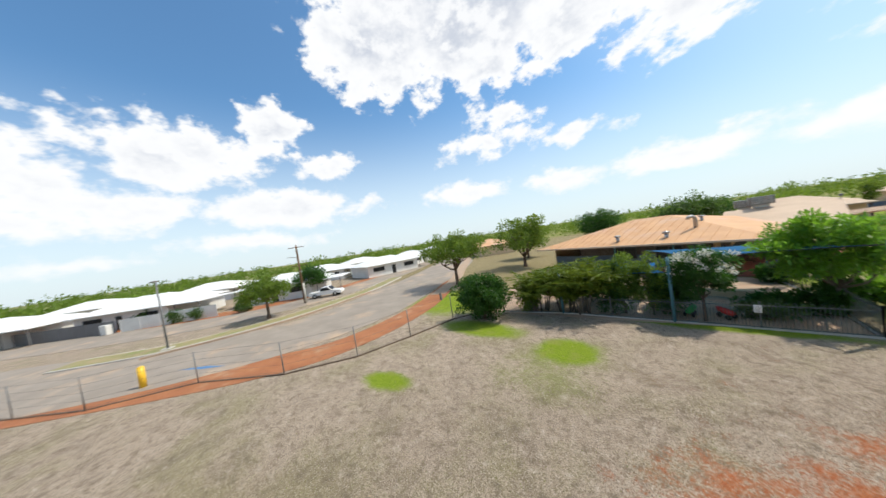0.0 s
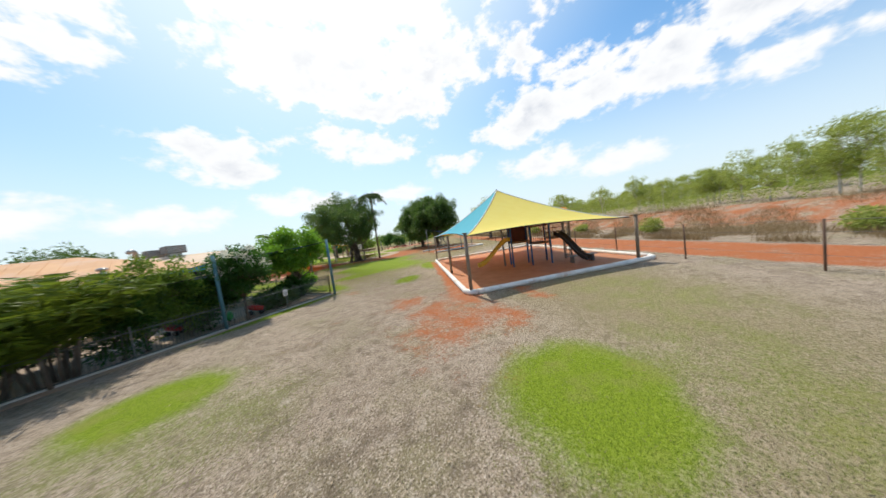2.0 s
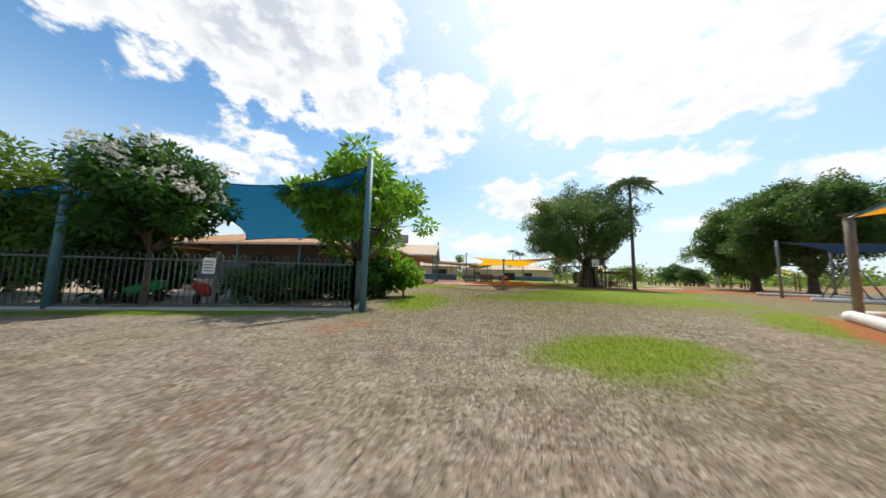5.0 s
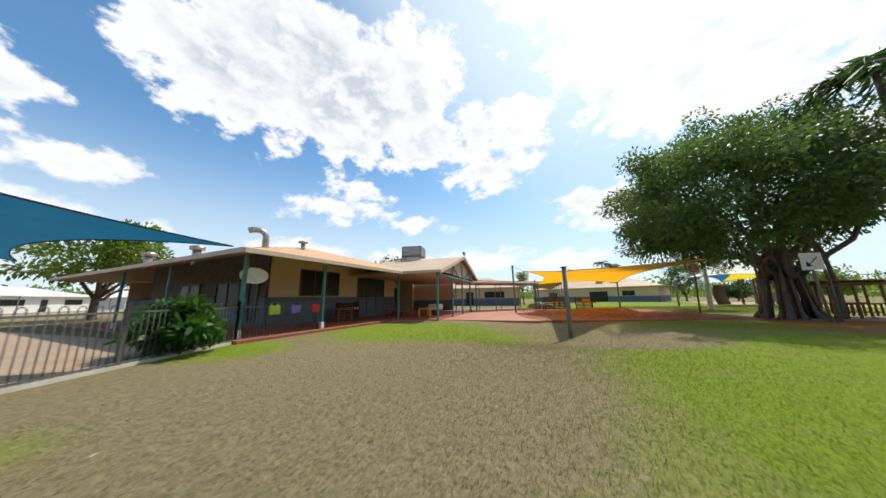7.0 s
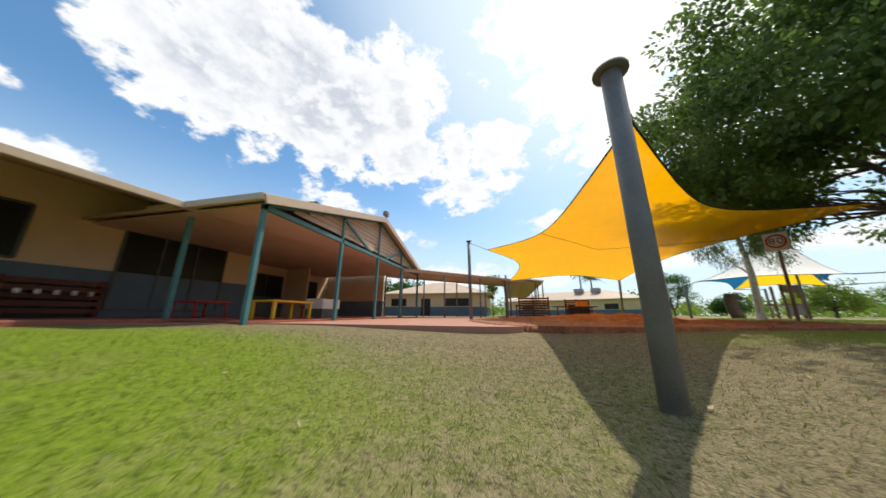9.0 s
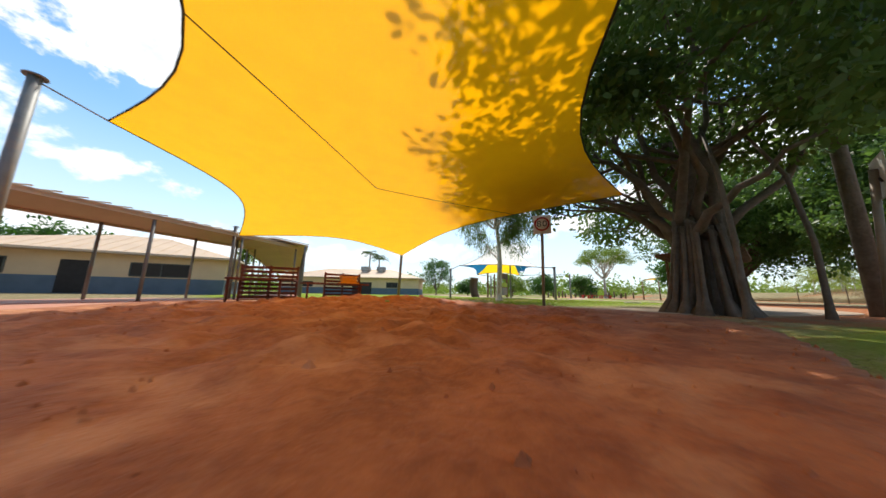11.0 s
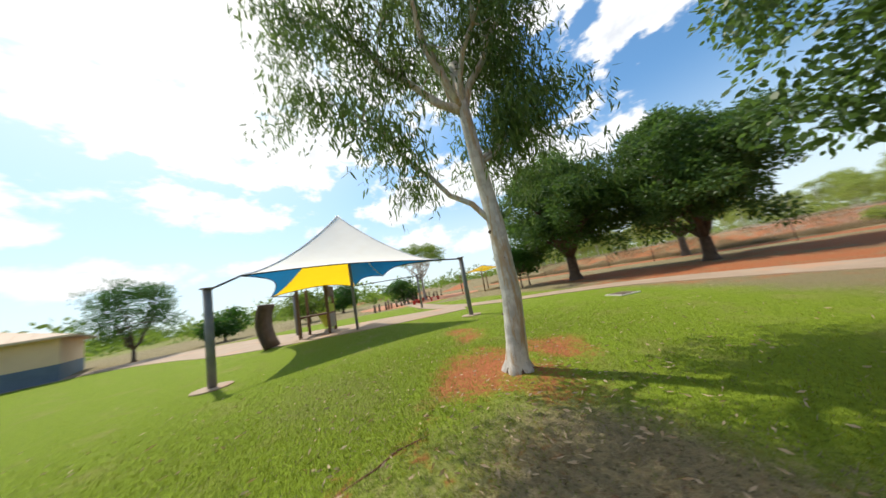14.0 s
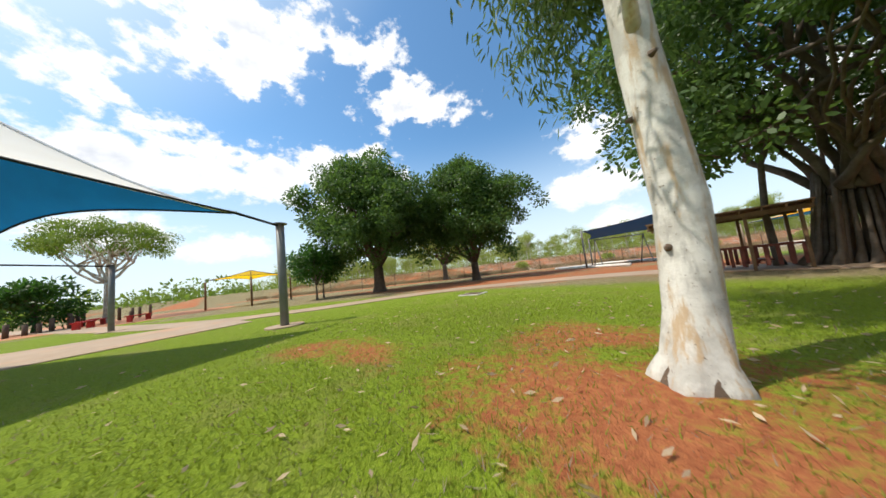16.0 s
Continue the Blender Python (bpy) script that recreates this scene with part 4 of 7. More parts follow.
def play_tower():
    """The climbing frame under the yellow and teal shade."""
    t = thing("play_tower", (9.0, -10.2, 0.0), -60, "blue and yellow playground climbing tower with two slides", "playground")
    for x in (-1.2, 0.0, 1.2, 2.4):
        for y in (-0.6, 0.6):
            part("upright", Geo().tube([(x, y, -0.05), (x, y, 1.9 if x < 0.5 else 2.0)], 0.055, 10), "blue_plastic" if x < 2 else "steel_grey", t, smooth=True)
    for x0, x1, z in ((-1.2, 0.0, 1.15), (1.2, 2.4, 1.15), (0.0, 1.2, 1.0)):
        part("deck", Geo().box(x0, -0.6, z - 0.06, x1, 0.6, z), "timber", t, bevel=0.01)
    for x0, x1, z in ((-1.2, 0.0, 1.85), (1.2, 2.4, 1.95)):
        r = Geo()
        r.grid([[(x0 - 0.15, -0.85, z), (x1 + 0.15, -0.85, z)], [(x0 - 0.15, 0, z + 0.48), (x1 + 0.15, 0, z + 0.48)], [(x0 - 0.15, 0.85, z), (x1 + 0.15, 0.85, z)]])
        o = part("canopy_roof", r, "orange_plastic", t)
        o.modifiers.new("thick", "SOLIDIFY").thickness = 0.05
    for y in (-0.6, 0.6):
        for k in range(9):
            x = 0.06 + k * 0.135
            part("baluster", Geo().tube([(x, y, 1.0), (x, y, 1.75)], 0.014, 6), "timber_red", t, smooth=True)
        part("rail", Geo().tube([(0, y, 1.75), (1.2, y, 1.75)], 0.025, 8), "timber_red", t, smooth=True)
    for z in (1.35, 1.55, 1.75):
        part("rail", Geo().tube([(1.2, 0.6, z), (2.4, 0.6, z)], 0.02, 8), "timber_red", t, smooth=True)
    part("barrier", Geo().box(-1.2, 0.58, 1.15, 0.0, 0.62, 1.9), "timber_red", t, "dull red barrier panel", bevel=0.01)

    def slide(name, base, way, mat, length=2.5, high=1.1):
        rows = []
        w = Vector((-way[1], way[0]))
        for k in range(13):
            s = k / 12
            z = high * (1 - smooth(np.array(s), 0.02, 0.98)) * 0.95 + 0.18
            c = Vector(base) + Vector(way) * length * s
            rows.append([(c.x + w.x * q, c.y + w.y * q, float(z) + e) for q, e in ((-0.27, 0.17), (-0.25, 0.0), (0, -0.03), (0.25, 0.0), (0.27, 0.17))])
        o = part(name, Geo().grid(rows), mat, t, smooth=True)
        o.modifiers.new("thick", "SOLIDIFY").thickness = 0.035
    slide("slide", (-1.2, 0.0), (-0.99, -0.14), "yellow_slide", 2.3)
    slide("slide", (1.6, -0.6), (0.6, -0.8), "black_plastic", 2.0)
    part("ladder", Geo().tube([(2.4, -0.3, 0), (2.4, -0.3, 2.0)], 0.025, 8).tube([(2.4, 0.3, 0), (2.4, 0.3, 2.0)], 0.025, 8), "steel_grey", t, smooth=True)
    for k in range(5):
        part("rung", Geo().tube([(2.4, -0.3, 0.25 + k * 0.24), (2.4, 0.3, 0.25 + k * 0.24)], 0.018, 8), "steel_grey", t, smooth=True)
    t.scale = (1.06, 1.06, 1.5)
    return t


play_tower()


def bench(at, turn, mat, label):
    t = thing("bench", at, turn, label, "bench")
    for y in (-0.16, 0.0, 0.16):
        part("slat", Geo().box(-0.9, y - 0.065, 0.42, 0.9, y + 0.065, 0.46), mat, t, bevel=0.008)
    for x in (-0.65, 0.65):
        part("leg", Geo().box(x - 0.04, -0.2, -0.02, x + 0.04, 0.2, 0.42), mat, t, bevel=0.006)
    return t


bench((9.2, -13.4, 0.03), -50, "steel_grey", "low grey bench on the play sand")

# ---- back fence: posts and wires ----


def wire_fence(name, line, post, label, h=1.75, wires=5, mat="rust_post"):
    """Posts with strands of wire between them."""
    t = thing(name, (0, 0, 0), 0, label, "fence", kind="structure")
    for x, y in line:
        z = float(ground_z(x, y))
        part("fence_post", Geo().tube([(x, y, z - 0.1), (x, y, z + h)], post, 8), mat, t, smooth=True)
    for k in range(wires):
        z = h * (0.08 + 0.9 * k / (wires - 1))
        part("wire", Geo().tube([(x, y, float(ground_z(x, y)) + z) for x, y in line], 0.006, 4), "wire", t)
    return t


wire_fence("back_fence", [tuple(FO + FU * s) for s in np.arange(-22, 74, 4.6)], 0.035, "rusty steel posts and wire of the back fence", 1.8)
STREET = [(-30.6, -33.5), (-27.3, -29.8), (-24.45, -26.4), (-22.8, -21.75), (-19.1, -17.7), (-17.6, -14.05), (-17.5, -10.5), (-17.65, -6.7), (-17.0, -4.6)]
wire_fence("street_fence", STREET, 0.03, "grey steel posts and wire of the street fence", 1.85, 5, "steel_grey")
solo("fence_kerb", band(STREET, 0.14, 0.05, 0.1), "bark_brown", "dark strip of soil under the street fence", "kerb", "structure")
wire_fence("street_fence", [(5.0 - 0.735 * 22.0, -22 - 0.678 * 22.0), (-20.5, -38.5), (-30.6, -33.5)], 0.03, "grey steel posts and wire at the corner", 1.85, 5, "steel_grey")

# ---- garden: loop-top fence, poles, blue sails, planting ----
FP, FQ, FR = (0.0, 0.0), (-5.94, -1.0), (-11.4, -2.1)
for at, h in ((FP, 3.65), (FQ, 3.45), (FR, 3.0)):
    pole("sail_pole", (*at, 0), (*at, h), 0.075, "pole_blue", "tall blue-grey steel pole holding a blue sail", group="poles of the garden", flange=False)


def loop_fence(a, b, h=1.2, gap=0.11, label="dark loop-top pool fence round the garden"):
    """Rails, upright bars, loops over every second gap."""
    t = thing("pool_fence", (0, 0, 0), 0, label, "fence", kind="structure")
    a, b = Vector(a), Vector(b)
    L = (b - a).length
    d = (b - a) / L
    P = lambda s, z: (a.x + d.x * s, a.y + d.y * s, z)
    for z in (0.10, h - 0.14):
        part("rail", Geo().beam(P(0, z), P(L, z), 0.035), "fence_dark", t)
    n = int(L / gap)
    bar = Geo().tube([(0, 0, 0.06), (0, 0, h - 0.1)], 0.009, 6).mesh("bar", "fence_dark", True)
    loop = Geo().tube([(-d.x * gap / 2, -d.y * gap / 2, h - 0.12)] + [(d.x * gap / 2 * -math.cos(q), d.y * gap / 2 * -math.cos(q), h - 0.06 + 0.06 * math.sin(q)) for q in (0.3, 0.9, 1.57, 2.2, 2.8)]
                      + [(d.x * gap / 2, d.y * gap / 2, h - 0.12)], 0.009, 6).mesh("loop", "fence_dark", True)
    for k in range(n + 1):
        o = part("bar", bar, None, t)
        o.location = P(k * L / n, 0)
        if k % 2 and k < n:
            o = part("loop", loop, None, t)
            o.location = P((k + 0.5) * L / n, 0)
    m = max(1, round(L / 2.4))
    for k in range(m + 1):
        part("post", Geo().beam(P(k * L / m, -0.05), P(k * L / m, h + 0.06), 0.06), "fence_dark", t, bevel=0.005)
    part("plinth", Geo().beam(P(0, 0.02), P(L, 0.02), 0.12, 0.09), "concrete", t, "pale concrete strip under the fence")
    return t


loop_fence((-0.25, 0.05), FQ)
loop_fence(FQ, FR)
loop_fence(FR, (-15.2, -3.6))
loop_fence((-0.25, 0.05), (-1.4, 5.4))
loop_fence((-1.4, 5.4), (-3.2, 10.8))
loop_fence((-3.2, 10.8), (-2.98, 13.8))


def blue_sail(corners, mat="sail_blue", bow=0.16, label="blue shade sail stretched over the garden"):
    rows = sail_sheet(corners, bow)
    t = thing("shade_sail", (0, 0, 0), 0, label, "shade sail")
    part("cloth", Geo().grid(rows), mat, t, smooth=True)
    h = hem(rows)
    part("hem", Geo().tube(h + [h[0]], 0.018, 6), "cord", t, smooth=True)
    return t


blue_sail([(-0.12, 0.1, 3.5), (-5.8, -0.8, 3.15), (-9.8, 8.4, 2.6), (-1.6, 9.4, 2.6)], "sail_garden", 0.26)
blue_sail([(-6.1, -0.9, 2.6), (-10.4, -1.7, 2.3), (-11.4, 3.4, 2.2), (-7.6, 4.0, 2.35)])

# ---- building A, with its veranda and gabled porch ----
A_TURN = -6.0


def hip_roof(x0, y0, x1, y1, ze, rise, over=0.0):
    """Hip roof over a rectangle, as a closed shell with eaves."""
    x0, y0, x1, y1 = x0 - over, y0 - over, x1 + over, y1 + over
    w, d = x1 - x0, y1 - y0
    if w >= d:
        r0, r1 = (x0 + d / 2, (y0 + y1) / 2), (x1 - d / 2, (y0 + y1) / 2)
    else:
        r0, r1 = ((x0 + x1) / 2, y0 + w / 2), ((x0 + x1) / 2, y1 - w / 2)
    g = Geo()
    z2 = ze + rise
    c = [(x0, y0), (x1, y0), (x1, y1), (x0, y1)]
    lo, hi = [(x, y, ze) for x, y in c], [(*r0, z2), (*r1, z2)]
    if w >= d:
        g.quad(lo[0], lo[1], hi[1], hi[0]), g.quad(lo[1], lo[2], hi[1]), g.quad(lo[2], lo[3], hi[0], hi[1]), g.quad(lo[3], lo[0], hi[0])
    else:
        g.quad(lo[0], lo[1], hi[0]), g.quad(lo[1], lo[2], hi[1], hi[0]), g.quad(lo[2], lo[3], hi[1]), g.quad(lo[3], lo[0], hi[0], hi[1])
    return g, c


def ribs(parent, x0, y0, x1, y1, ze, rise, mat, step=0.76):
    """Standing ribs of sheet metal on the side of a hip roof that faces +x or -y."""
    d = y1 - y0
    n = int((x1 - x0) / step)
    g = Geo()
    for k in range(1, n):
        x = x0 + k * step
        run = min(d / 2, x - x0, x1 - x)
        g.beam((x, y0, ze + 0.02), (x, y0 + run, ze + rise * run / (d / 2) + 0.02), 0.04, 0.03)
    if g.v:
        part("roof_ribs", g, mat, parent)


def window(parent, a, b, z0, z1, out, panes=2):
    """A dark window set in a wall from a to b, standing proud along out."""
    a, b, o = Vector((*a, 0)), Vector((*b, 0)), Vector((*out, 0))
    L, d = (b - a).length, (b - a).normalized()
    t = part("window", Geo().quad(*[tuple(p + o * 0.015 + Vector((0, 0, z))) for p, z in ((a, z0), (b, z0), (b, z1), (a, z1))]), "glass", parent)
    for p, q in (((a, z0), (b, z0)), ((a, z1), (b, z1)), ((a, z0), (a, z1)), ((b, z0), (b, z1))):
        part("frame", Geo().beam(tuple(p[0] + o * 0.03 + Vector((0, 0, p[1]))), tuple(q[0] + o * 0.03 + Vector((0, 0, q[1]))), 0.06), "fence_dark", t)
    for k in range(1, panes):
        m = a + d * L * k / panes + o * 0.03
        part("mullion", Geo().beam(tuple(m + Vector((0, 0, z0))), tuple(m + Vector((0, 0, z1))), 0.04), "fence_dark", t)
    return t


A = thing("school_building", (-2.9, 14.0, 0), A_TURN, "low beige and blue school building with a terracotta metal roof", "building", kind="structure")
rf, c = hip_roof(-19.5, -3.6, 0.65, 13.0, 2.82, 2.2)
part("roof", rf, "roof_terracotta", A)
for k in range(4):
    part("gutter", Geo().beam((*c[k], 2.76), (*c[(k + 1) % 4], 2.76), 0.10, 0.16), "fascia", A, bevel=0.01)
lining, _ = hip_roof(-19.4, -3.5, 0.55, 12.9, 2.74, 2.18)
part("ceiling_lining", lining, "soffit", A)
ribs(A, -19.5, -3.6, 0.65, 13.0, 2.82, 2.2, "roof_terracotta")
wx = -3.25
part("wall", Geo().box(wx - 0.12, 0.4, 1.42, wx, 9.6, 3.82).box(wx - 0.12, -0.3, 1.42, wx, 0.4, 3.62), "wall_beige", A)
part("dado", Geo().box(wx - 0.12, -0.3, 0.05, wx + 0.02, 9.6, 1.42), "wall_blue", A)
# Garden-side wall in dark grey-brown: murals and the veranda's shade put into the colour.
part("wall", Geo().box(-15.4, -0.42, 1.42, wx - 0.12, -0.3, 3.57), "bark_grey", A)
part("dado", Geo().box(-19.0, -0.44, 0.05, wx - 0.12, -0.3, 1.42), "wall_blue", A)
part("wall", Geo().box(-19.12, -0.42, 0.05, -19.0, 12.5, 2.74), "wall_beige", A)
part("wall", Geo().box(-19.0, 12.4, 0.05, wx, 12.5, 2.74), "wall_beige", A)
window(A, (wx, 1.2), (wx, 3.75), 1.5, 2.85, (1, 0), 3)
window(A, (wx, 5.4), (wx, 8.2), 0.3, 2.7, (1, 0), 3)
window(A, (-7.5, -0.44), (-5.4, -0.44), 1.0, 2.2, (0, -1), 2)
window(A, (-11.5, -0.44), (-9.2, -0.44), 1.0, 2.2, (0, -1), 2)
window(A, (-4.6, -0.44), (-3.9, -0.44), 0.3, 2.2, (0, -1), 1)
for px, py in ((-0.1, -3.1), (0.02, -0.1), (0.1, 5.3), (-5.2, -3.1), (-10, -3.1)):
    po = part("veranda_post", Geo().beam((px, py, 0.05), (px, py, 2.72), 0.10), "post_teal", A, "teal painted steel veranda post", bevel=0.006)
    if py < 4:
        part("foot_sleeve", Geo().box(px - 0.07, py - 0.07, 0.1, px + 0.07, py + 0.07, 0.36), "white_paint", po, "white painted foot", bevel=0.01)
part("veranda_slab", Geo().box(-19.0, -3.35, -0.1, 0.35, 9.6, 0.10), "slab", A, bevel=0.02)

# gabled porch
G = thing("gabled_porch", (0, 0, 0), 0, "open gabled porch with teal posts and weatherboard gable", "porch", kind="structure")
gx, gy0, gym, gy1, gze, gza = 0.35, 19.0, 24.7, 30.2, 2.80, 4.45
g = Geo()
g.grid([[(gx + 0.25, gy0 - 0.2, gze), (-6.6, gy0 - 0.2, gze)], [(gx + 0.25, gym, gza), (-6.6, gym, gza)], [(gx + 0.25, gy1 + 0.2, gze), (-6.6, gy1 + 0.2, gze)]])
o = part("roof", g, "roof_beige", G)
o.modifiers.new("thick", "SOLIDIFY").thickness = 0.07
part("gutter", Geo().beam((gx + 0.25, gy0 - 0.22, gze - 0.03), (-3.0, gy0 - 0.22, gze - 0.03), 0.1, 0.16), "fascia", G, bevel=0.01)
for ya, za, yb, zb in ((gy0 - 0.2, gze, gym, gza), (gym, gza, gy1 + 0.2, gze)):
    part("barge_board", Geo().beam((gx + 0.27, ya, za - 0.08), (gx + 0.27, yb, zb - 0.08), 0.05, 0.22), "fascia", G, bevel=0.008)
part("ceiling", Geo().box(-6.5, gy0, gze - 0.12, gx - 0.06, gy1, gze - 0.08), "soffit", G)
part("bottom_chord", Geo().beam((gx, gy0, gze - 0.16), (gx, gy1, gze - 0.16), 0.10, 0.12), "post_teal", G, "teal steel truss beam")
for ya, za, yb, zb in ((gy0 + 0.1, gze - 0.1, gym, gza - 0.18), (gym, gza - 0.18, gy1 - 0.1, gze - 0.1), (22.05, 3.45, 22.05, 2.7), (22.05, 3.45, 24.0, 2.72), (gym, gza - 0.2, gym, 2.7), (27.3, 3.45, 27.3, 2.7), (27.3, 3.45, 25.4, 2.72)):
    part("truss_bar", Geo().beam((gx + 0.02, ya, za), (gx + 0.02, yb, zb), 0.07), "post_teal", G, "teal steel truss bar")
for k in range(9):
    z = 2.86 + k * 0.165
    half = (gza - 0.22 - z) / (gza - gze) * (gym - gy0)
    if half > 0.2:
        part("weatherboard", Geo().box(gx - 0.10, gym - half, z, gx - 0.07 - 0.0, gym + half, z + 0.15), "board", G)
for y in (19.05, 22.05, gym, 27.4, 30.1):
    part("porch_post", Geo().beam((gx, y, 0.0), (gx, y, 2.75), 0.10), "post_teal", G, "teal painted steel porch post", bevel=0.006)
part("porch_wall", Geo().box(-6.6, 23.6, 1.05, -6.48, 31.0, 2.74), "wall_beige", G)
part("porch_dado", Geo().box(-6.6, 23.6, 0.05, -6.46, 31.0, 1.05), "wall_blue", G)
part("porch_wall", Geo().box(-6.48, 30.6, 1.05, -2.2, 30.72, 2.74), "wall_beige", G)
part("porch_dado", Geo().box(-6.48, 30.58, 0.05, -2.2, 30.72, 1.05), "wall_blue", G)
window(G, (-6.46, 24.6), (-6.46, 26.6), 1.05, 2.2, (1, 0), 2)
window(G, (-6.46, 27.6), (-6.46, 29.4), 1.05, 2.2, (1, 0), 2)
part("porch_slab", Geo().box(-6.6, 19.2, -0.1, 0.3, 30.6, 0.06), "slab", G)


def evaporative_cooler(at, turn, size=1.1):
    t = thing("roof_cooler", at, turn, "grey boxed evaporative cooler on the roof", "cooler")
    s = size / 2
    part("case", Geo().box(-s, -s, 0.15, s, s, 1.0), "steel_grey", t, bevel=0.05)
    for k in range(6):
        part("louvre", Geo().box(-s * 0.85, -s - 0.015, 0.28 + k * 0.11, s * 0.85, -s + 0.01, 0.33 + k * 0.11), "metal", t)
    part("duct", Geo().box(-s * 0.6, -s * 0.6, -0.6, s * 0.6, s * 0.6, 0.16), "metal", t)
    return t


evaporative_cooler((-4.0, 25.2, 4.6), 10, 1.7)
evaporative_cooler((-5.3, 27.4, 4.4), 10, 1.5)
fl = thing("flue", (-7.3, 14.4, 3.75), 60, "curved silver metal kitchen flue on the roof", "flue")
part("pipe", Geo().tube([(0, 0, -0.5), (0, 0, 0.75), (-0.1, 0.0, 0.95), (-0.3, 0.0, 1.05), (-0.55, 0.0, 1.03), (-0.75, 0, 0.95)], 0.15, 14), "metal", fl, smooth=True)
vt = thing("roof_vent", (-7.2, 16.6, 4.3), 0, "small capped metal vent on the roof", "vent")
part("stack", Geo().tube([(0, 0, -0.4), (0, 0, 0.3)], 0.12, 12), "metal", vt, smooth=True)
part("cowl", Geo().tube([(0, 0, 0.28), (0, 0, 0.36), (0, 0, 0.42)], [0.26, 0.26, 0.05], 14), "metal", vt, smooth=True)
for x, y in ((-9, 11.5), (-13, 11.6)):
    vt = thing("roof_vent", (x, y + 1.0, 3.2), 0, "round metal roof vent over the garden side", "vent")
    part("stack", Geo().tube([(0, 0, -0.3), (0, 0, 0.45)], 0.16, 12), "metal", vt, smooth=True)
    part("cowl", Geo().tube([(0, 0, 0.4), (0, 0, 0.55), (0, 0, 0.62)], [0.28, 0.28, 0.06], 14), "metal", vt, smooth=True)
fl = thing("floodlight", (0.55, 24.8, 4.5), 0, "small floodlight on the gable peak", "lamp")
part("bracket", Geo().tube([(0, 0, -0.1), (0.05, 0, 0.1)], 0.025, 8), "steel_grey", fl)
part("head", Geo().box(-0.08, -0.14, 0.1, 0.1, 0.14, 0.32), "steel_grey", fl, bevel=0.02)

# covered walkway
W = thing("covered_walkway", (0, 0, 0), 0, "long covered walkway with a beige ribbed roof on slim posts", "walkway", kind="structure")
for a, b in (((-0.6, 28.6), (7.1, 36.2)), ((7.1, 34.6), (7.3, 57.6))):
    a, b = Vector(a), Vector(b)
    d = (b - a).normalized()
    s = Vector((-d.y, d.x)) * 1.45
    g = Geo().grid([[(a.x + s.x * q, a.y + s.y * q, 2.62 + 0.22 * (1 - abs(q))) for q in (-1, 0, 1)], [(b.x + s.x * q, b.y + s.y * q, 2.62 + 0.22 * (1 - abs(q))) for q in (-1, 0, 1)]])
    o = part("roof", g, "roof_beige", W)
    o.modifiers.new("thick", "SOLIDIFY").thickness = 0.05
    L = (b - a).length
    for k in range(int(L / 0.4) + 1):
        p = a + d * k * 0.4
        g = Geo()
        for q in (-1, 1):
            g.beam((p.x, p.y, 2.88), (p.x + s.x * q * 1.02, p.y + s.y * q * 1.02, 2.66), 0.05, 0.03)
        part("rib", g, "roof_beige", W)
    for q in (-1, 1):
        part("edge_beam", Geo().beam((a.x + s.x * q * 0.95, a.y + s.y * q * 0.95, 2.55), (b.x + s.x * q * 0.95, b.y + s.y * q * 0.95, 2.55), 0.06, 0.12), "fascia", W)
        n = round(L / 2.9)
        for k in range(n + 1):
            p = a + d * (L * k / n)
            part("post", Geo().tube([(p.x + s.x * q * 0.92, p.y + s.y * q * 0.92, 0), (p.x + s.x * q * 0.92, p.y + s.y * q * 0.92, 2.55)], 0.045, 8), "steel_grey", W, smooth=True)


def plain_building(name, at, turn, w, d, h, rise, wall, dado, roof, label, doors=(), wins=(), kind="structure", over=0.7, category="building"):
    """A hall with a hip roof; doors and windows on its front (y = 0), given as spans along x."""
    t = thing(name, at, turn, label, category, kind=kind)
    part("wall", Geo().box(0, 0, 1.1 if dado else 0, w, d, h), wall, t)
    if dado:
        part("dado", Geo().box(-0.02, -0.02, 0, w + 0.02, d + 0.02, 1.1), dado, t)
    r, c = hip_roof(0, 0, w, d, h, rise, over)
    part("roof", r, roof, t)
    ribs(t, -over, -over, w + over, d + over, h, rise, roof)
    for k in range(4):
        part("gutter", Geo().beam((*c[k], h - 0.03), (*c[(k + 1) % 4], h - 0.03), 0.1, 0.14), "fascia" if roof != "roof_white" else "white_paint", t)
    part("soffit", Geo().box(c[0][0], c[0][1], h - 0.08, c[2][0], c[2][1], h - 0.05), "soffit" if roof != "roof_white" else "white_paint", t)
    for x0, x1 in doors:
        part("door", Geo().box(x0, -0.06, 0.05, x1, -0.01, 2.1), "black_plastic", t, "dark double door", bevel=0.01)
    for x0, x1 in wins:
        window(t, (x0, -0.01), (x1, -0.01), 1.2, 2.1, (0, -1), 2)
    return t


plain_building("school_hall", (6.0, 74.6, 0), -29.4, 24.7, 12, 2.9, 2.0, "wall_beige", "wall_blue", "roof_beige", "long beige hall with a blue-grey base and hip roof", doors=[(13.0, 16.4)], wins=[(4, 6), (19, 21)])
evaporative_cooler((20.2, 71.0, 4.2), -29, 1.5)
evaporative_cooler((22.8, 69.6, 4.2), -29, 1.5)
plain_building("class_block", (-9.5, 46, 0), 0, 13.0, 10, 2.7, 1.9, "wall_beige", "wall_blue", "roof_beige", "beige classroom block beyond the walkway", doors=[(5, 6.2)], wins=[(1, 3), (8, 11)])
plain_building("class_block", (-22, 32, 0), 0, 13.0, 10, 2.7, 1.9, "wall_beige", "wall_blue", "roof_beige", "beige classroom block behind the porch", wins=[(1, 3), (8, 11)])

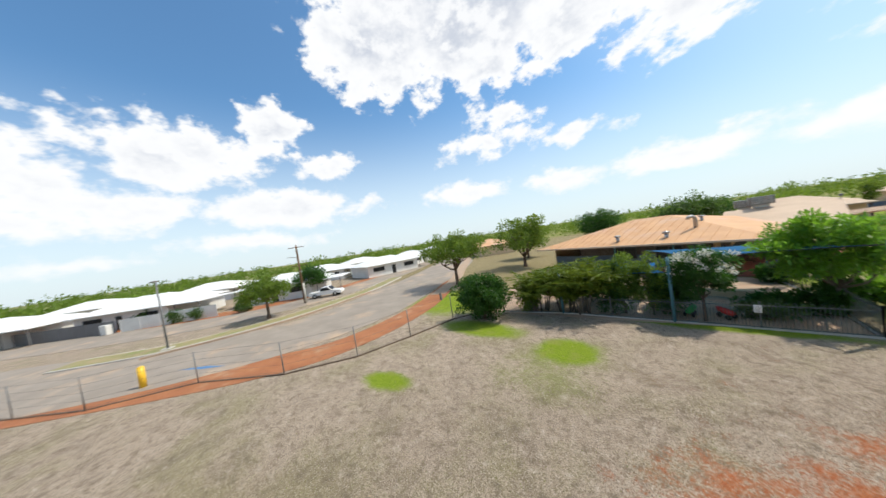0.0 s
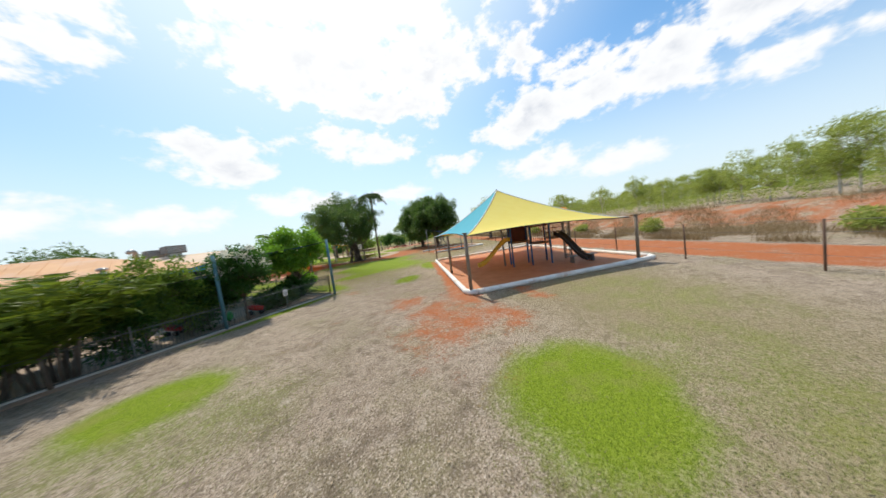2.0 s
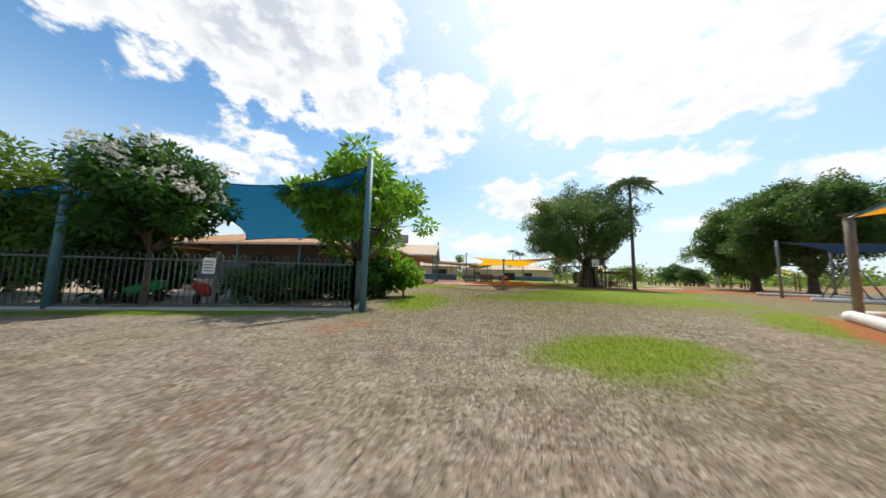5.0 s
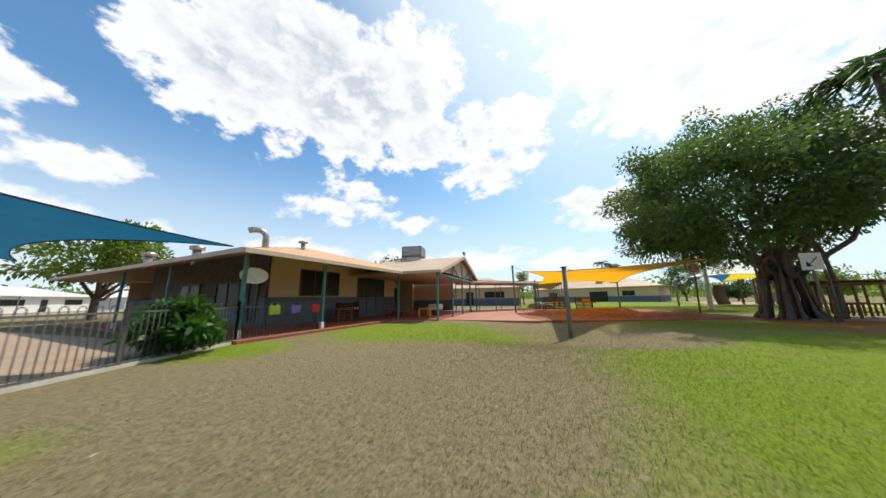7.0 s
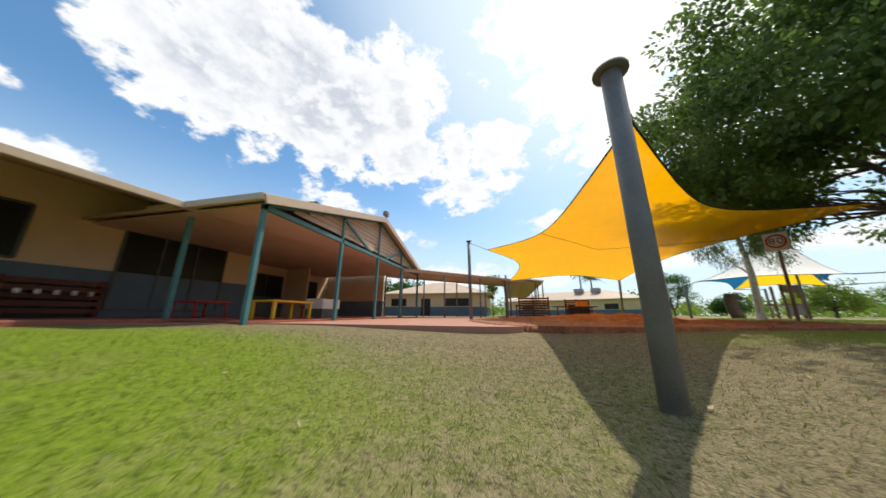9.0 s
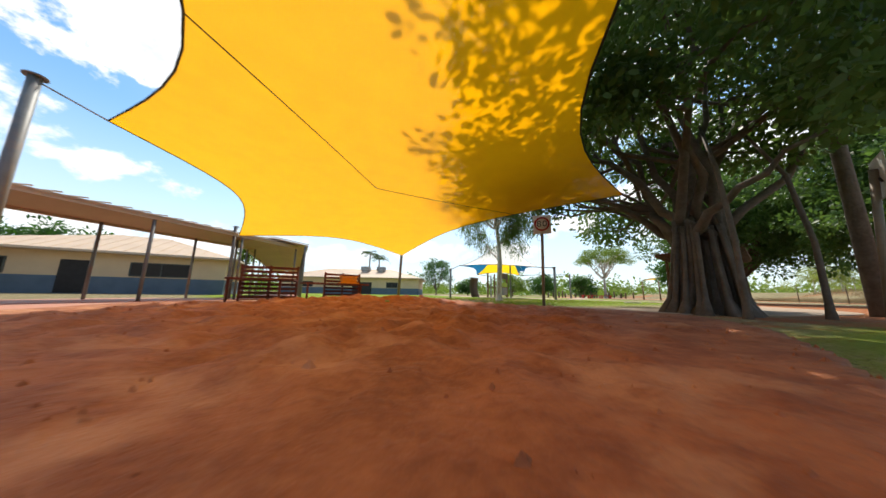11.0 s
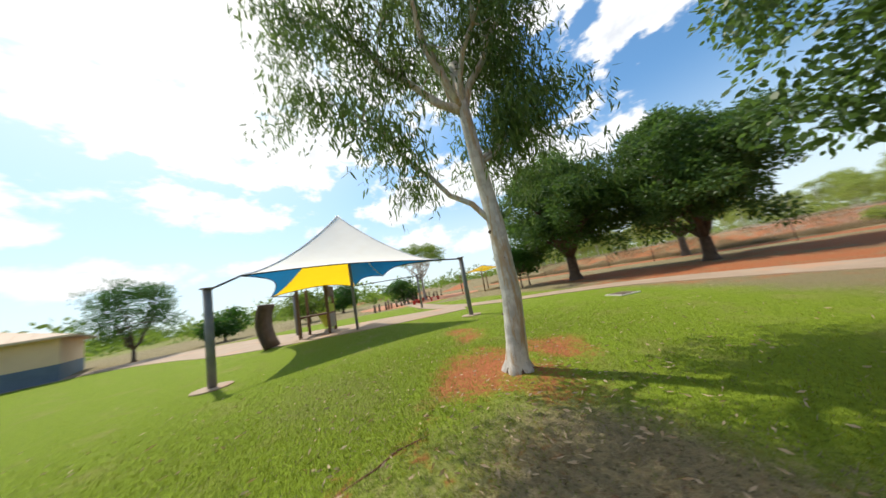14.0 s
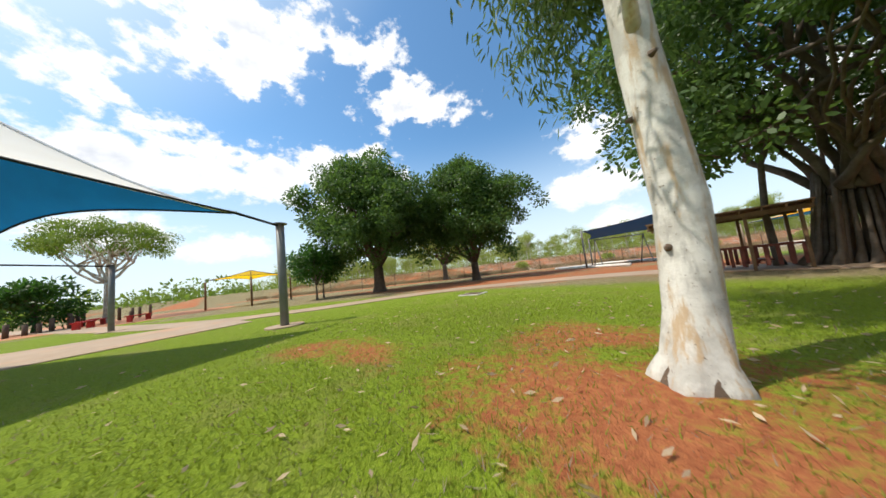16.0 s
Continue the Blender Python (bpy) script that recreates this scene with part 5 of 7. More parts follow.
# veranda furniture
tb = thing("veranda_table", (-4.5, 17.0, 0.1), 84, "short dark timber table on thick legs on the veranda", "table")
part("tabletop", Geo().box(-0.62, -0.35, 0.62, 0.62, 0.35, 0.69), "timber", tb, bevel=0.01)
for x in (-0.46, 0.46):
    for y in (-0.27, 0.27):
        part("leg", Geo().beam((x, y, 0), (x, y, 0.62), 0.11), "timber", tb, bevel=0.008)
    part("foot_rail", Geo().beam((x, -0.27, 0.14), (x, 0.27, 0.14), 0.07), "timber", tb)
part("stretcher", Geo().beam((-0.46, 0, 0.16), (0.46, 0, 0.16), 0.06), "timber", tb)
sb = thing("shelf_bench", (-5.32, 18.7, 0.1), 84, "dark red slatted timber shelf against the wall", "shelf")
for k in range(5):
    part("slat", Geo().box(-0.8, -0.03, 0.1 + k * 0.18, 0.8, 0.03, 0.22 + k * 0.18), "timber_red", sb, bevel=0.006)
part("shelf_board", Geo().box(-0.8, 0.03, 0.50, 0.8, 0.5, 0.55), "timber_red", sb, bevel=0.006)
for x in (-0.76, 0.76):
    part("side", Geo().box(x - 0.03, -0.03, 0, x + 0.03, 0.5, 0.98), "timber_red", sb, bevel=0.006)
for k in range(5):
    bx = thing("tin", (-5.12, 18.1 + 0.28 * k, 0.65), 0, "small pale tin on the timber shelf", "tin", "tins on the shelf")
    part("can", Geo().tube([(0, 0, 0), (0, 0, 0.12)], 0.05, 10), "white_paint", bx, smooth=True)
yt = thing("low_table", (-1.2, 21.6, 0.06), 0, "yellow painted low table on the porch", "table")
part("tabletop", Geo().box(-0.45, -0.8, 0.50, 0.45, 0.8, 0.56), "yellow_paint", yt, bevel=0.01)
for x in (-0.38, 0.38):
    for y in (-0.72, 0.72):
        part("leg", Geo().beam((x, y, 0), (x, y, 0.5), 0.08), "yellow_paint", yt)
for (x, y) in ((-3.2, 20.6), (-3.4, 25.8)):
    rt = thing("low_table", (x, y, 0.06), 0, "red low table on the porch", "table")
    part("tabletop", Geo().box(-0.5, -0.5, 0.46, 0.5, 0.5, 0.51), "red_paint", rt, bevel=0.01)
    for a in (-0.42, 0.42):
        for b in (-0.42, 0.42):
            part("leg", Geo().tube([(a, b, 0), (a, b, 0.46)], 0.03, 8), "red_paint", rt, smooth=True)
tr = thing("tub_stand", (-1.6, 24.0, 0.06), 0, "white plastic tub on a dark stand", "tub")
part("tub", Geo().box(-0.4, -0.55, 0.35, 0.4, 0.55, 0.75), "white_paint", tr, bevel=0.05)
part("stand", Geo().box(-0.36, -0.5, 0, 0.36, 0.5, 0.35), "fence_dark", tr)
dish = thing("satellite_dish", (-3.6, 11.4, 2.1), 0, "white dish hanging from the veranda corner", "dish")
rows = [[(0.10 * (r / 5) ** 2 - 0.05, 0.5 * r / 5 * math.cos(a), 0.28 * r / 5 * math.sin(a)) for a in [2 * math.pi * k / 20 for k in range(21)]] for r in range(6)]
o = part("bowl", Geo().grid(rows), "white_paint", dish, smooth=True)
o.modifiers.new("thick", "SOLIDIFY").thickness = 0.02
part("arm", Geo().tube([(-0.04, 0, 0), (-0.3, 0, 0.3), (-0.3, 0, 0.62)], 0.03, 8), "steel_grey", dish, smooth=True)
for (s, mt, nm) in ((0.95, "lime_cloth", "lime green"), (1.75, "purple_cloth", "purple"), (2.65, "red_paint", "red")):
    px, py = -3.17 + 0.07 * s, 10.9 + s
    hb = thing("hung_bag", (px + 0.05, py, 0), 0, nm + " cloth bag hung on the fence", "bag", "bags on the fence")
    part("bag", Geo().box(0, -0.2, 0.78, 0.06, 0.2, 1.08), mt, hb, bevel=0.02)
    for q in (-0.12, 0.12):
        part("strap", Geo().box(0.01, q - 0.02, 1.06, 0.03, q + 0.02, 1.16), mt, hb)

# ---- yellow sail, its poles and sand play ----
Y1, Y2, Y3 = (6.75, 16.8), (4.15, 26.8), (13.6, 35.2)
pole("sail_pole", (*Y1, -0.36), (6.75, 16.8, 2.42), 0.085, "steel_grey", "stout grey steel pole with a flanged head", group="poles of the yellow sail")
pole("sail_pole", (*Y2, 0), (4.1, 26.85, 3.75), 0.075, "steel_grey", "tall grey steel pole with a flanged head", group="poles of the yellow sail")
pole("sail_pole", (*Y3, 0), (13.47, 34.6, 2.62), 0.075, "pole_tan", "rust-stained steel pole with a flat head", group="poles of the yellow sail")
pole("sail_pole", (5.9, 33.2, 0), (5.85, 33.3, 2.9), 0.06, "steel_grey", "slim grey steel pole beside the walkway", group="poles of the yellow sail")


def poly_sail(corners, centre, bow, name, mat, label, rings=12, per=12):
    """A many-cornered sail: hollow edges, smooth belly."""
    C = [Vector(c) for c in corners]
    m = Vector(centre)
    rim = []
    for i, a in enumerate(C):
        b = C[(i + 1) % len(C)]
        for k in range(per):
            s = k / per
            e = a.lerp(b, s)
            rim.append(e + (m - e) * bow * 4 * s * (1 - s))
    rows = []
    for r in range(rings + 1):
        q = max(r / rings, 0.001)
        row = [m + (e - m) * q for e in rim]
        for p, e in zip(row, rim):
            p.z = m.z + (e.z - m.z) * q ** 1.6
        rows.append(row + [row[0]])
    t = thing(name, (0, 0, 0), 0, label, "shade sail")
    part("cloth", Geo().grid(rows), mat, t, smooth=True)
    part("hem", Geo().tube(rows[-1], 0.014, 6), "cord", t, smooth=True)
    for i in (per // 2, 3 * per + 9):
        part("seam", Geo().tube([r[i] - Vector((0, 0, 0.012)) for r in rows], 0.007, 5), "cord", t)
    return t


ys = poly_sail([(7.15, 17.4, 2.33), (5.0, 26.75, 3.25), (6.1, 32.6, 2.45), (13.25, 34.0, 2.48), (16.2, 23.9, 3.35)], (9.6, 26.4, 2.95), 0.25, "shade_sail", "sail_yellow", "big yellow shade sail over the red sand")
for a, b in (((6.79, 16.87, 2.37), (7.15, 17.4, 2.33)), ((4.1, 26.85, 3.7), (5.0, 26.75, 3.25)), ((5.85, 33.3, 2.85), (6.1, 32.6, 2.45)), ((13.47, 34.6, 2.56), (13.25, 34.0, 2.48)), ((17.4, 23.4, 3.7), (16.2, 23.9, 3.35))):
    part("tie_chain", Geo().tube([a, b], 0.014, 6), "metal", ys)


def pallet_bench(at, turn, label, wide=False):
    t = thing("pallet_bench", at, turn, label, "bench", "pallet benches by the sand")
    for k in range(8):
        z = 0.10 + k * 0.142
        part("slat", Geo().box(-0.85, -0.02, z, 0.85, 0.02, z + 0.085), "timber_red", t, bevel=0.004)
    for x in (-0.83, 0.0, 0.83):
        part("upright", Geo().box(x - 0.035, 0.02, 0, x + 0.035, 0.11, 1.22), "timber_red", t, bevel=0.004)
    part("top_board", Geo().box(-1.9 if wide else -0.95, -0.85, 0.69, 0.88, -0.03, 0.75), "timber_red", t, bevel=0.006)
    for x, y in ((-1.8 if wide else -0.88, -0.78), (0.5, -0.78)):
        part("leg", Geo().beam((x, y, 0), (x, y, 0.7), 0.06), "timber_red", t)
    return t


pallet_bench((7.35, 31.0, 0.03), -10, "dark red pallet bench with a shelf beside the sand")
pb = pallet_bench((9.75, 31.0, 0.03), 12, "dark red pallet bench and table carrying an orange box", True)
pb.scale = (0.80, 0.9, 0.88)
tb = thing("toy_box", (9.9, 30.75, 0.69), 12, "orange plastic toy box on the pallet shelf", "toy box")
part("tray", Geo().box(-0.34, -0.18, 0, 0.34, 0.18, 0.06), "orange_plastic", tb, bevel=0.02)
part("body", Geo().box(-0.28, -0.14, 0.05, 0.28, 0.15, 0.24), "orange_plastic", tb, bevel=0.035)
part("lid", Geo().box(-0.30, -0.16, 0.24, 0.30, 0.17, 0.285), "orange_plastic", tb, bevel=0.012)
for k in range(5):
    part("rib", Geo().box(-0.22 + k * 0.1, -0.155, 0.08, -0.18 + k * 0.1, -0.138, 0.22), "orange_plastic", tb, bevel=0.004)


def road_sign(at, top, turn, kind):
    t = thing("road_sign", (*at, 0), 0, "white 80 speed sign on a rusty post by the sand" if kind == "80" else "white arrow road sign on a leaning post", "sign")
    d = Vector(top) - Vector((*at, 0))
    part("post", Geo().tube([(0, 0, -0.1), tuple(d * 1.06)], 0.05, 10), "pole_tan", t, smooth=True)
    w, h = (0.30, 0.345) if kind == "80" else (0.40, 0.36)
    face = part("plate", Geo().box(-w, -h, 0.055, w, h, 0.065), "sign_white", t, bevel=0.004)
    face.matrix_local = pose(*d, 90, 0, turn)
    if kind == "80":
        n = 48
        g = Geo().grid([[(r * math.cos(2 * math.pi * k / n), 0.02 + r * math.sin(2 * math.pi * k / n), 0.070) for k in range(n + 1)] for r in (0.20, 0.258)])
        part("ring", g, "sign_red", face)
        for figure, at in (("8", -0.098), ("0", 0.098)):
            cu = bpy.data.curves.new("numeral", "FONT")
            cu.body, cu.size, cu.align_x, cu.align_y, cu.extrude = figure, 0.31, "CENTER", "CENTER", 0.002
            cu.materials.append(M["sign_black"])
            o = new("numeral", cu)
            me = bpy.data.meshes.new_from_object(o.evaluated_get(bpy.context.evaluated_depsgraph_get()))
            bpy.data.objects.remove(o)
            o = new("numeral", me)
            o.parent, o.location, o.scale = face, (at, 0.02, 0.072), (1.08, 1.0, 1.0)
            o["label"] = "black numeral"
    else:
        g = Geo().beam((0.2, 0.18, 0.070), (-0.14, -0.12, 0.070), 0.004, 0.09)
        g.quad((-0.24, -0.22, 0.071), (0.0, -0.2, 0.071), (-0.2, 0.02, 0.071))
        part("arrow", g, "sign_black", face)
    return t


road_sign((15.55, 26.36), (15.65, 26.36, 2.9), -50, "80")
road_sign((16.9, 20.4), (16.6, 20.2, 2.5), 10, "arrow")
lid = thing("round_lid", (9.9, 26.0, 0.20), 0, "small green plastic lid on the sand", "lid")
part("disc", Geo().tube([(0, 0, 0), (0, 0, 0.02)], [0.055, 0.05], 16), "green_plastic", lid)

# ---- garden planting ----
broad_tree("shrub", (-15.6, -5.3, 0), 3.5, (2.3, 2.0, 1.8), 0.07, 0.4, "leaf_bush", "bark_brown", "dense round dark green shrub at the fence end", 150, 100, (0.16, 0.09), 0.42, 11, 6, "shrub", low=-1, droop=0.1)
broad_tree("shrub", (-8.3, -0.55, 0), 4.0, (1.3, 1.0, 2.0), 0.06, 0.4, "leaf_olive", "bark_brown", "tall dense green hedge shrub behind the fence", 80, 90, (0.12, 0.05), 0.36, 12, 6, "shrub", low=-1, droop=0.1)
broad_tree("shrub", (-7.0, -0.2, 0), 3.6, (1.0, 0.85, 1.8), 0.05, 0.4, "leaf_olive", "bark_brown", "dense green hedge shrub beside the blue pole", 60, 90, (0.12, 0.05), 0.34, 13, 6, "shrub", low=-1, droop=0.1)
broad_tree("shrub", (-13.6, -2.6, 0), 1.7, (0.9, 0.8, 0.85), 0.05, 0.3, "leaf_olive", "bark_brown", "low green shrub behind the fence", 40, 80, (0.12, 0.05), 0.34, 14, 5, "shrub", low=-1, droop=0.1)
ft = broad_tree("flowering_tree", (-4.9, -0.25, 0), 3.85, (1.5, 1.3, 1.3), 0.07, 1.2, "leaf_bush", "bark_brown", "small tree covered with white flower clusters", 80, 150, (0.13, 0.055), 0.40, 15, 7, low=-0.8)
rng = np.random.default_rng(3)
tips = clumps(rng, (0, 0, 2.55), (1.42, 1.24, 1.22), 60, 0.3, 0.94, 0.0)
pos, out = foliage(rng, tips, 34, 0.20, 0.08)
part("blossom", leaf_mesh("blossom", "petal", pos, 0.09, 0.07, out, -0.1, rng), None, ft, "white flower heads")
broad_tree("frangipani_tree", (-1.0, 2.6, 0), 4.95, (2.5, 2.3, 1.85), 0.10, 1.3, "leaf_bright", "bark_grey", "small tree with big glossy bright green leaves", 84, 120, (0.22, 0.085), 0.46, 16, 12, low=-0.85, droop=0.15)
broad_tree("shrub", (0.2, 4.2, 0), 1.6, (0.6, 0.9, 0.6), 0.04, 0.4, "leaf_bright", "bark_brown", "leafy green shrub by the side fence", 26, 60, (0.24, 0.10), 0.3, 17, 4, "shrub", low=-1)
broad_tree("shrub", (-2.9, 9.3, 0), 1.25, (1.0, 0.7, 0.6), 0.04, 0.3, "leaf_bush", "bark_brown", "leafy green shrub before the veranda corner", 34, 70, (0.22, 0.10), 0.35, 18, 4, "shrub", low=-1)
broad_tree("shrub", (-3.0, 0.9, 0), 1.0, (1.3, 0.5, 0.5), 0.03, 0.2, "leaf_mango", "bark_brown", "low dark plants along the garden fence", 26, 60, (0.24, 0.05), 0.25, 19, 4, "shrub", low=-1, droop=-0.4)

for x, y, h, m, sd in ((-8.9, -0.9, 3.3, "leaf_bush", 203), (-11.4, 1.6, 1.9, "leaf_bush", 202), (-6.3, 0.2, 2.6, "leaf_bush", 205), (-12.4, 0.2, 3.0, "leaf_olive", 206)):
    broad_tree("shrub", (x, y, 0), h, (1.15, 0.95, h * 0.5), 0.05, 0.3, m, "bark_brown", "bushy green garden shrub behind the fence", 56, 80, (0.16, 0.06), 0.38, sd, 5, "shrub", "garden hedge shrubs", low=-1, droop=0.1)
for x, y, h, sd in ((-1.4, 2.5, 1.3, 221), (-2.9, 2.4, 1.0, 222), (-0.8, 3.6, 1.4, 224), (-6.8, 1.6, 1.6, 225)):
    broad_tree("shrub", (x, y, 0), h, (0.95, 0.7, h * 0.5), 0.04, 0.25, "leaf_bush", "bark_brown", "dark leafy garden plant in the shade of the sails", 36, 80, (0.2, 0.07), 0.33, sd, 4, "shrub", "shaded garden plants", low=-1, droop=0.0)
for x, y, h, sd in ((40.6, 30.6, 4.4, 211), (42.8, 29.6, 4.0, 212)):
    broad_tree("young_tree", (x, y, 0), h, (1.9, 1.8, 1.5), 0.07, 1.1, "leaf_bush", "bark_grey", "young leafy tree beside the path", 44, 70, (0.24, 0.11), 0.55, sd, 6, "tree", low=-0.8)

def frond_palm(name, at, stems, height, frond, leaf, label, seed, trunk=0.05, fronds=9, bare=None, droop=0.9, mat="bark_grey"):
    """Stems with arching fronds of many narrow leaflets."""
    rng = np.random.default_rng(seed)
    t = thing(name, at, 0, label, "palm")
    roots, ways = [], []
    for s in range(stems):
        a = 2 * math.pi * s / max(stems, 1) + rng.normal(0, 0.3)
        r = 0.0 if stems == 1 else 0.28 + 0.25 * rng.random()
        h = height * (1 if stems == 1 else rng.uniform(0.22, 0.58))
        lean = 0.12 if stems == 1 else 0.35
        top = Vector((r * math.cos(a) * (1 + lean * 2), r * math.sin(a) * (1 + lean * 2), h))
        g = Geo().tube([(r * math.cos(a), r * math.sin(a), -0.05), tuple(Vector((r * math.cos(a), r * math.sin(a), 0)).lerp(top, 0.5)), tuple(top)], [trunk * 1.25, trunk, trunk * 0.8], 10)
        part("trunk", g, mat, t, smooth=True)
        for k in range(fronds):
            b = 2 * math.pi * k / fronds + rng.normal(0, 0.2)
            up = rng.uniform(0.45, 1.4) if stems == 1 else rng.uniform(0.75, 1.5)
            L = frond * rng.uniform(0.8, 1.1)
            pts = []
            for q in range(9):
                u = q / 8
                pts.append(top + Vector((math.cos(b), math.sin(b), 0)) * L * u * math.cos(up * (1 - u * 0.3)) + Vector((0, 0, L * (u * math.sin(up) - droop * u * u * 0.75))))
            part("stalk", Geo().tube(pts, [0.02 * frond / 1.5 * (1 - 0.8 * q / 8) for q in range(9)], 5), leaf, t, smooth=True)
            for q in range(44):
                u = 0.15 + 0.85 * q / 43
                i = min(7, int(u * 8))
                p = pts[i].lerp(pts[i + 1], u * 8 - i)
                d = (pts[i + 1] - pts[i]).normalized()
                side = d.cross(Vector((0, 0, 1))).normalized() * (1 if q % 2 else -1)
                roots.append(tuple(p)), ways.append(tuple((side * 0.9 + d * 0.7 - Vector((0, 0, 0.25))) * 2.4))
    part("fronds", leaf_mesh("fronds", leaf, np.array(roots), frond * 0.27, frond * 0.034, np.array(ways), 0.15, rng), None, t)
    return t


frond_palm("areca_palm", (-12.9, -2.2, 0), 9, 3.0, 1.9, "leaf_palm", "clumping yellow-green garden palm", 21, droop=0.34)
frond_palm("areca_palm", (-10.3, -1.5, 0), 10, 4.4, 2.2, "leaf_palm", "tall clumping yellow-green garden palm", 22, droop=0.36)
frond_palm("areca_palm", (-11.6, -1.5, 0), 9, 3.2, 1.9, "leaf_palm", "clumping yellow-green garden palm behind the pole", 23, droop=0.34)
frond_palm("tall_palm", (20.6, 20.5, 0), 1, 10.7, 3.1, "leaf_palm_dark", "tall single-trunk palm with arching fronds", 24, 0.14, 18, droop=1.3)

sg = thing("fence_notice", (-3.15, -0.58, 0.0), 9, "small white notice fixed to the garden fence", "notice")
part("plate", Geo().box(-0.12, -0.03, 0.78, 0.12, -0.015, 1.12), "white_paint", sg, bevel=0.004)
for k in range(4):
    part("bar", Geo().box(-0.09, -0.036, 0.83 + k * 0.065, 0.09, -0.031, 0.852 + k * 0.065), "steel_grey", sg)
for (x, y, m, nm) in ((-4.3, 0.5, "red_paint", "red"), (-7.4, 1.2, "red_paint", "red"), (-5.5, 0.3, "green_plastic", "green"), (-2.9, 1.4, "white_paint", "white")):
    b = thing("ride_on_toy", (x, y, 0.02), random.uniform(0, 180), nm + " plastic ride-on toy in the garden", "toy", "toys in the garden")
    part("body", Geo().tube([(-0.35, 0, 0.28), (-0.1, 0, 0.34), (0.2, 0, 0.42), (0.36, 0, 0.5)], [0.12, 0.16, 0.14, 0.06], 10), m, b, smooth=True)
    for q, w in ((-0.25, 0.18), (-0.25, -0.18), (0.25, 0.0)):
        part("wheel", Geo().tube([(q, w - 0.03, 0.12), (q, w + 0.03, 0.12)], 0.12, 14), "rubber", b, smooth=True)
solo("garden_bed", flat_sheet([(-16, -4), (-0.4, 0.3), (-1.6, 5.4), (-3.4, 10.4), (-20, 10.4), (-20, -2)], 0.016), "path", "pale sandy ground inside the garden fence", "ground", "structure")
solo("low_wall", Geo().box(-12.0, 4.6, 0, -2.4, 4.85, 0.45), "wall_beige", "low pale garden wall before the veranda", "wall", "structure", bevel=0.01)

# ---- banyan ----
rng = np.random.default_rng(31)
bt = thing("banyan_tree", (17.3, 22.7, 0), 0, "huge spreading banyan fig with many hanging root trunks", "tree")
g = Geo()
for k in range(64):
    a, r = rng.uniform(0, 6.28), 0.95 * rng.random() ** 0.5
    h = rng.uniform(1.6, 2.6)
    x, y = r * math.cos(a), r * 0.8 * math.sin(a)
    g.tube([(x * 1.35, y * 1.35, -0.1), (x * 1.1, y * 1.1, 0.35), (x * 0.95, y * 0.95, h * 0.5), (x * 0.75, y * 0.75, h)], [0.15, 0.062, 0.045, 0.055], 7)
part("trunk", g, "bark_grey", bt, "bundle of fused grey root trunks", smooth=True)
cl = clumps(rng, (-0.9, 0.7, 6.5), (7.0, 6.9, 5.6), 370, 1.0, 0.5, -0.74)
cl = cl[(cl[:, 2] > 2.5 + 0.12 * (np.abs(cl[:, 0]) < 2)) & ((cl[:, 1] < 4.6) | (cl[:, 0] < -0.5))]
for k in range(15):
    e = cl[int(rng.integers(len(cl)))] * np.array([0.9, 0.9, 0.92])
    g = Geo()
    pts = limb(g, rng, (0.5 * math.cos(k), 0.5 * math.sin(k), 1.9), tuple(e), 0.125, 0.03, 7, 0.1)
    for q in (3, 4, 5):
        e2 = cl[int(rng.integers(len(cl)))]
        if np.linalg.norm(e2 - np.array(pts[q])) < 5:
            limb(g, rng, pts[q], tuple(e2), 0.08, 0.02, 5, 0.1, 6)
    part("limb", g, "bark_grey", bt, smooth=True)
for x, y, r in ((1.55, -0.3, 0.085), (-1.5, -0.9, 0.05), (0.3, -1.7, 0.05)):
    part("hanging_root", Geo().tube([(x, y, -0.1), (x + 0.02, y, 0.3), (x + 0.06, y, 1.6), (x * 0.95, y * 0.9, 3.2), (x * 0.6, y * 0.6, 4.6)], [r * 2.0, r * 1.2, r, r * 0.9, r * 0.6], 8), "bark_grey", bt, smooth=True)
pos, out = foliage(rng, cl, 190, 0.85, 0.2)
part("crown", leaf_mesh("crown", "leaf_fig", pos, 0.175, 0.095, out, 0.3, rng, fine=True), None, bt)
# low branch over the sand
rng = np.random.default_rng(32)
over = [(-5.2, -1.5, 4.7), (-5.6, -0.2, 5.1), (-4.4, 1.6, 5.1), (-3.6, 3.4, 5.3), (-4.8, -3.0, 4.9), (-6.0, -2.2, 5.5), (-5.0, 2.8, 5.9), (-3.2, 4.2, 5.8), (-2.2, 3.4, 6.1), (-4.2, 3.6, 6.1)]
reach = np.stack([rng.uniform(-3.0, 0.5, 64), rng.uniform(4.6, 7.8, 64), rng.uniform(4.9, 6.2, 64)], 1)
reach = reach[(reach[:, 0] > -2.9 + 0.9 * np.maximum(reach[:, 1] - 6.4, 0)) & ((reach[:, 0] < 0) | (reach[:, 1] < 6.2))]
cl = np.concatenate([np.array(over), reach])
g = Geo()
for e in reach[::4]:
    limb(g, rng, (0.1, 0.6, 2.8), tuple(e), 0.05, 0.012, 7, 0.06, 7)
part("limb", g, "bark_grey", bt, smooth=True)
pos, out = foliage(rng, cl, 420, 0.72, 0.2)
part("low_leaves", leaf_mesh("low_leaves", "leaf_fig", pos, 0.12, 0.062, out, 0.3, rng, fine=True), None, bt)

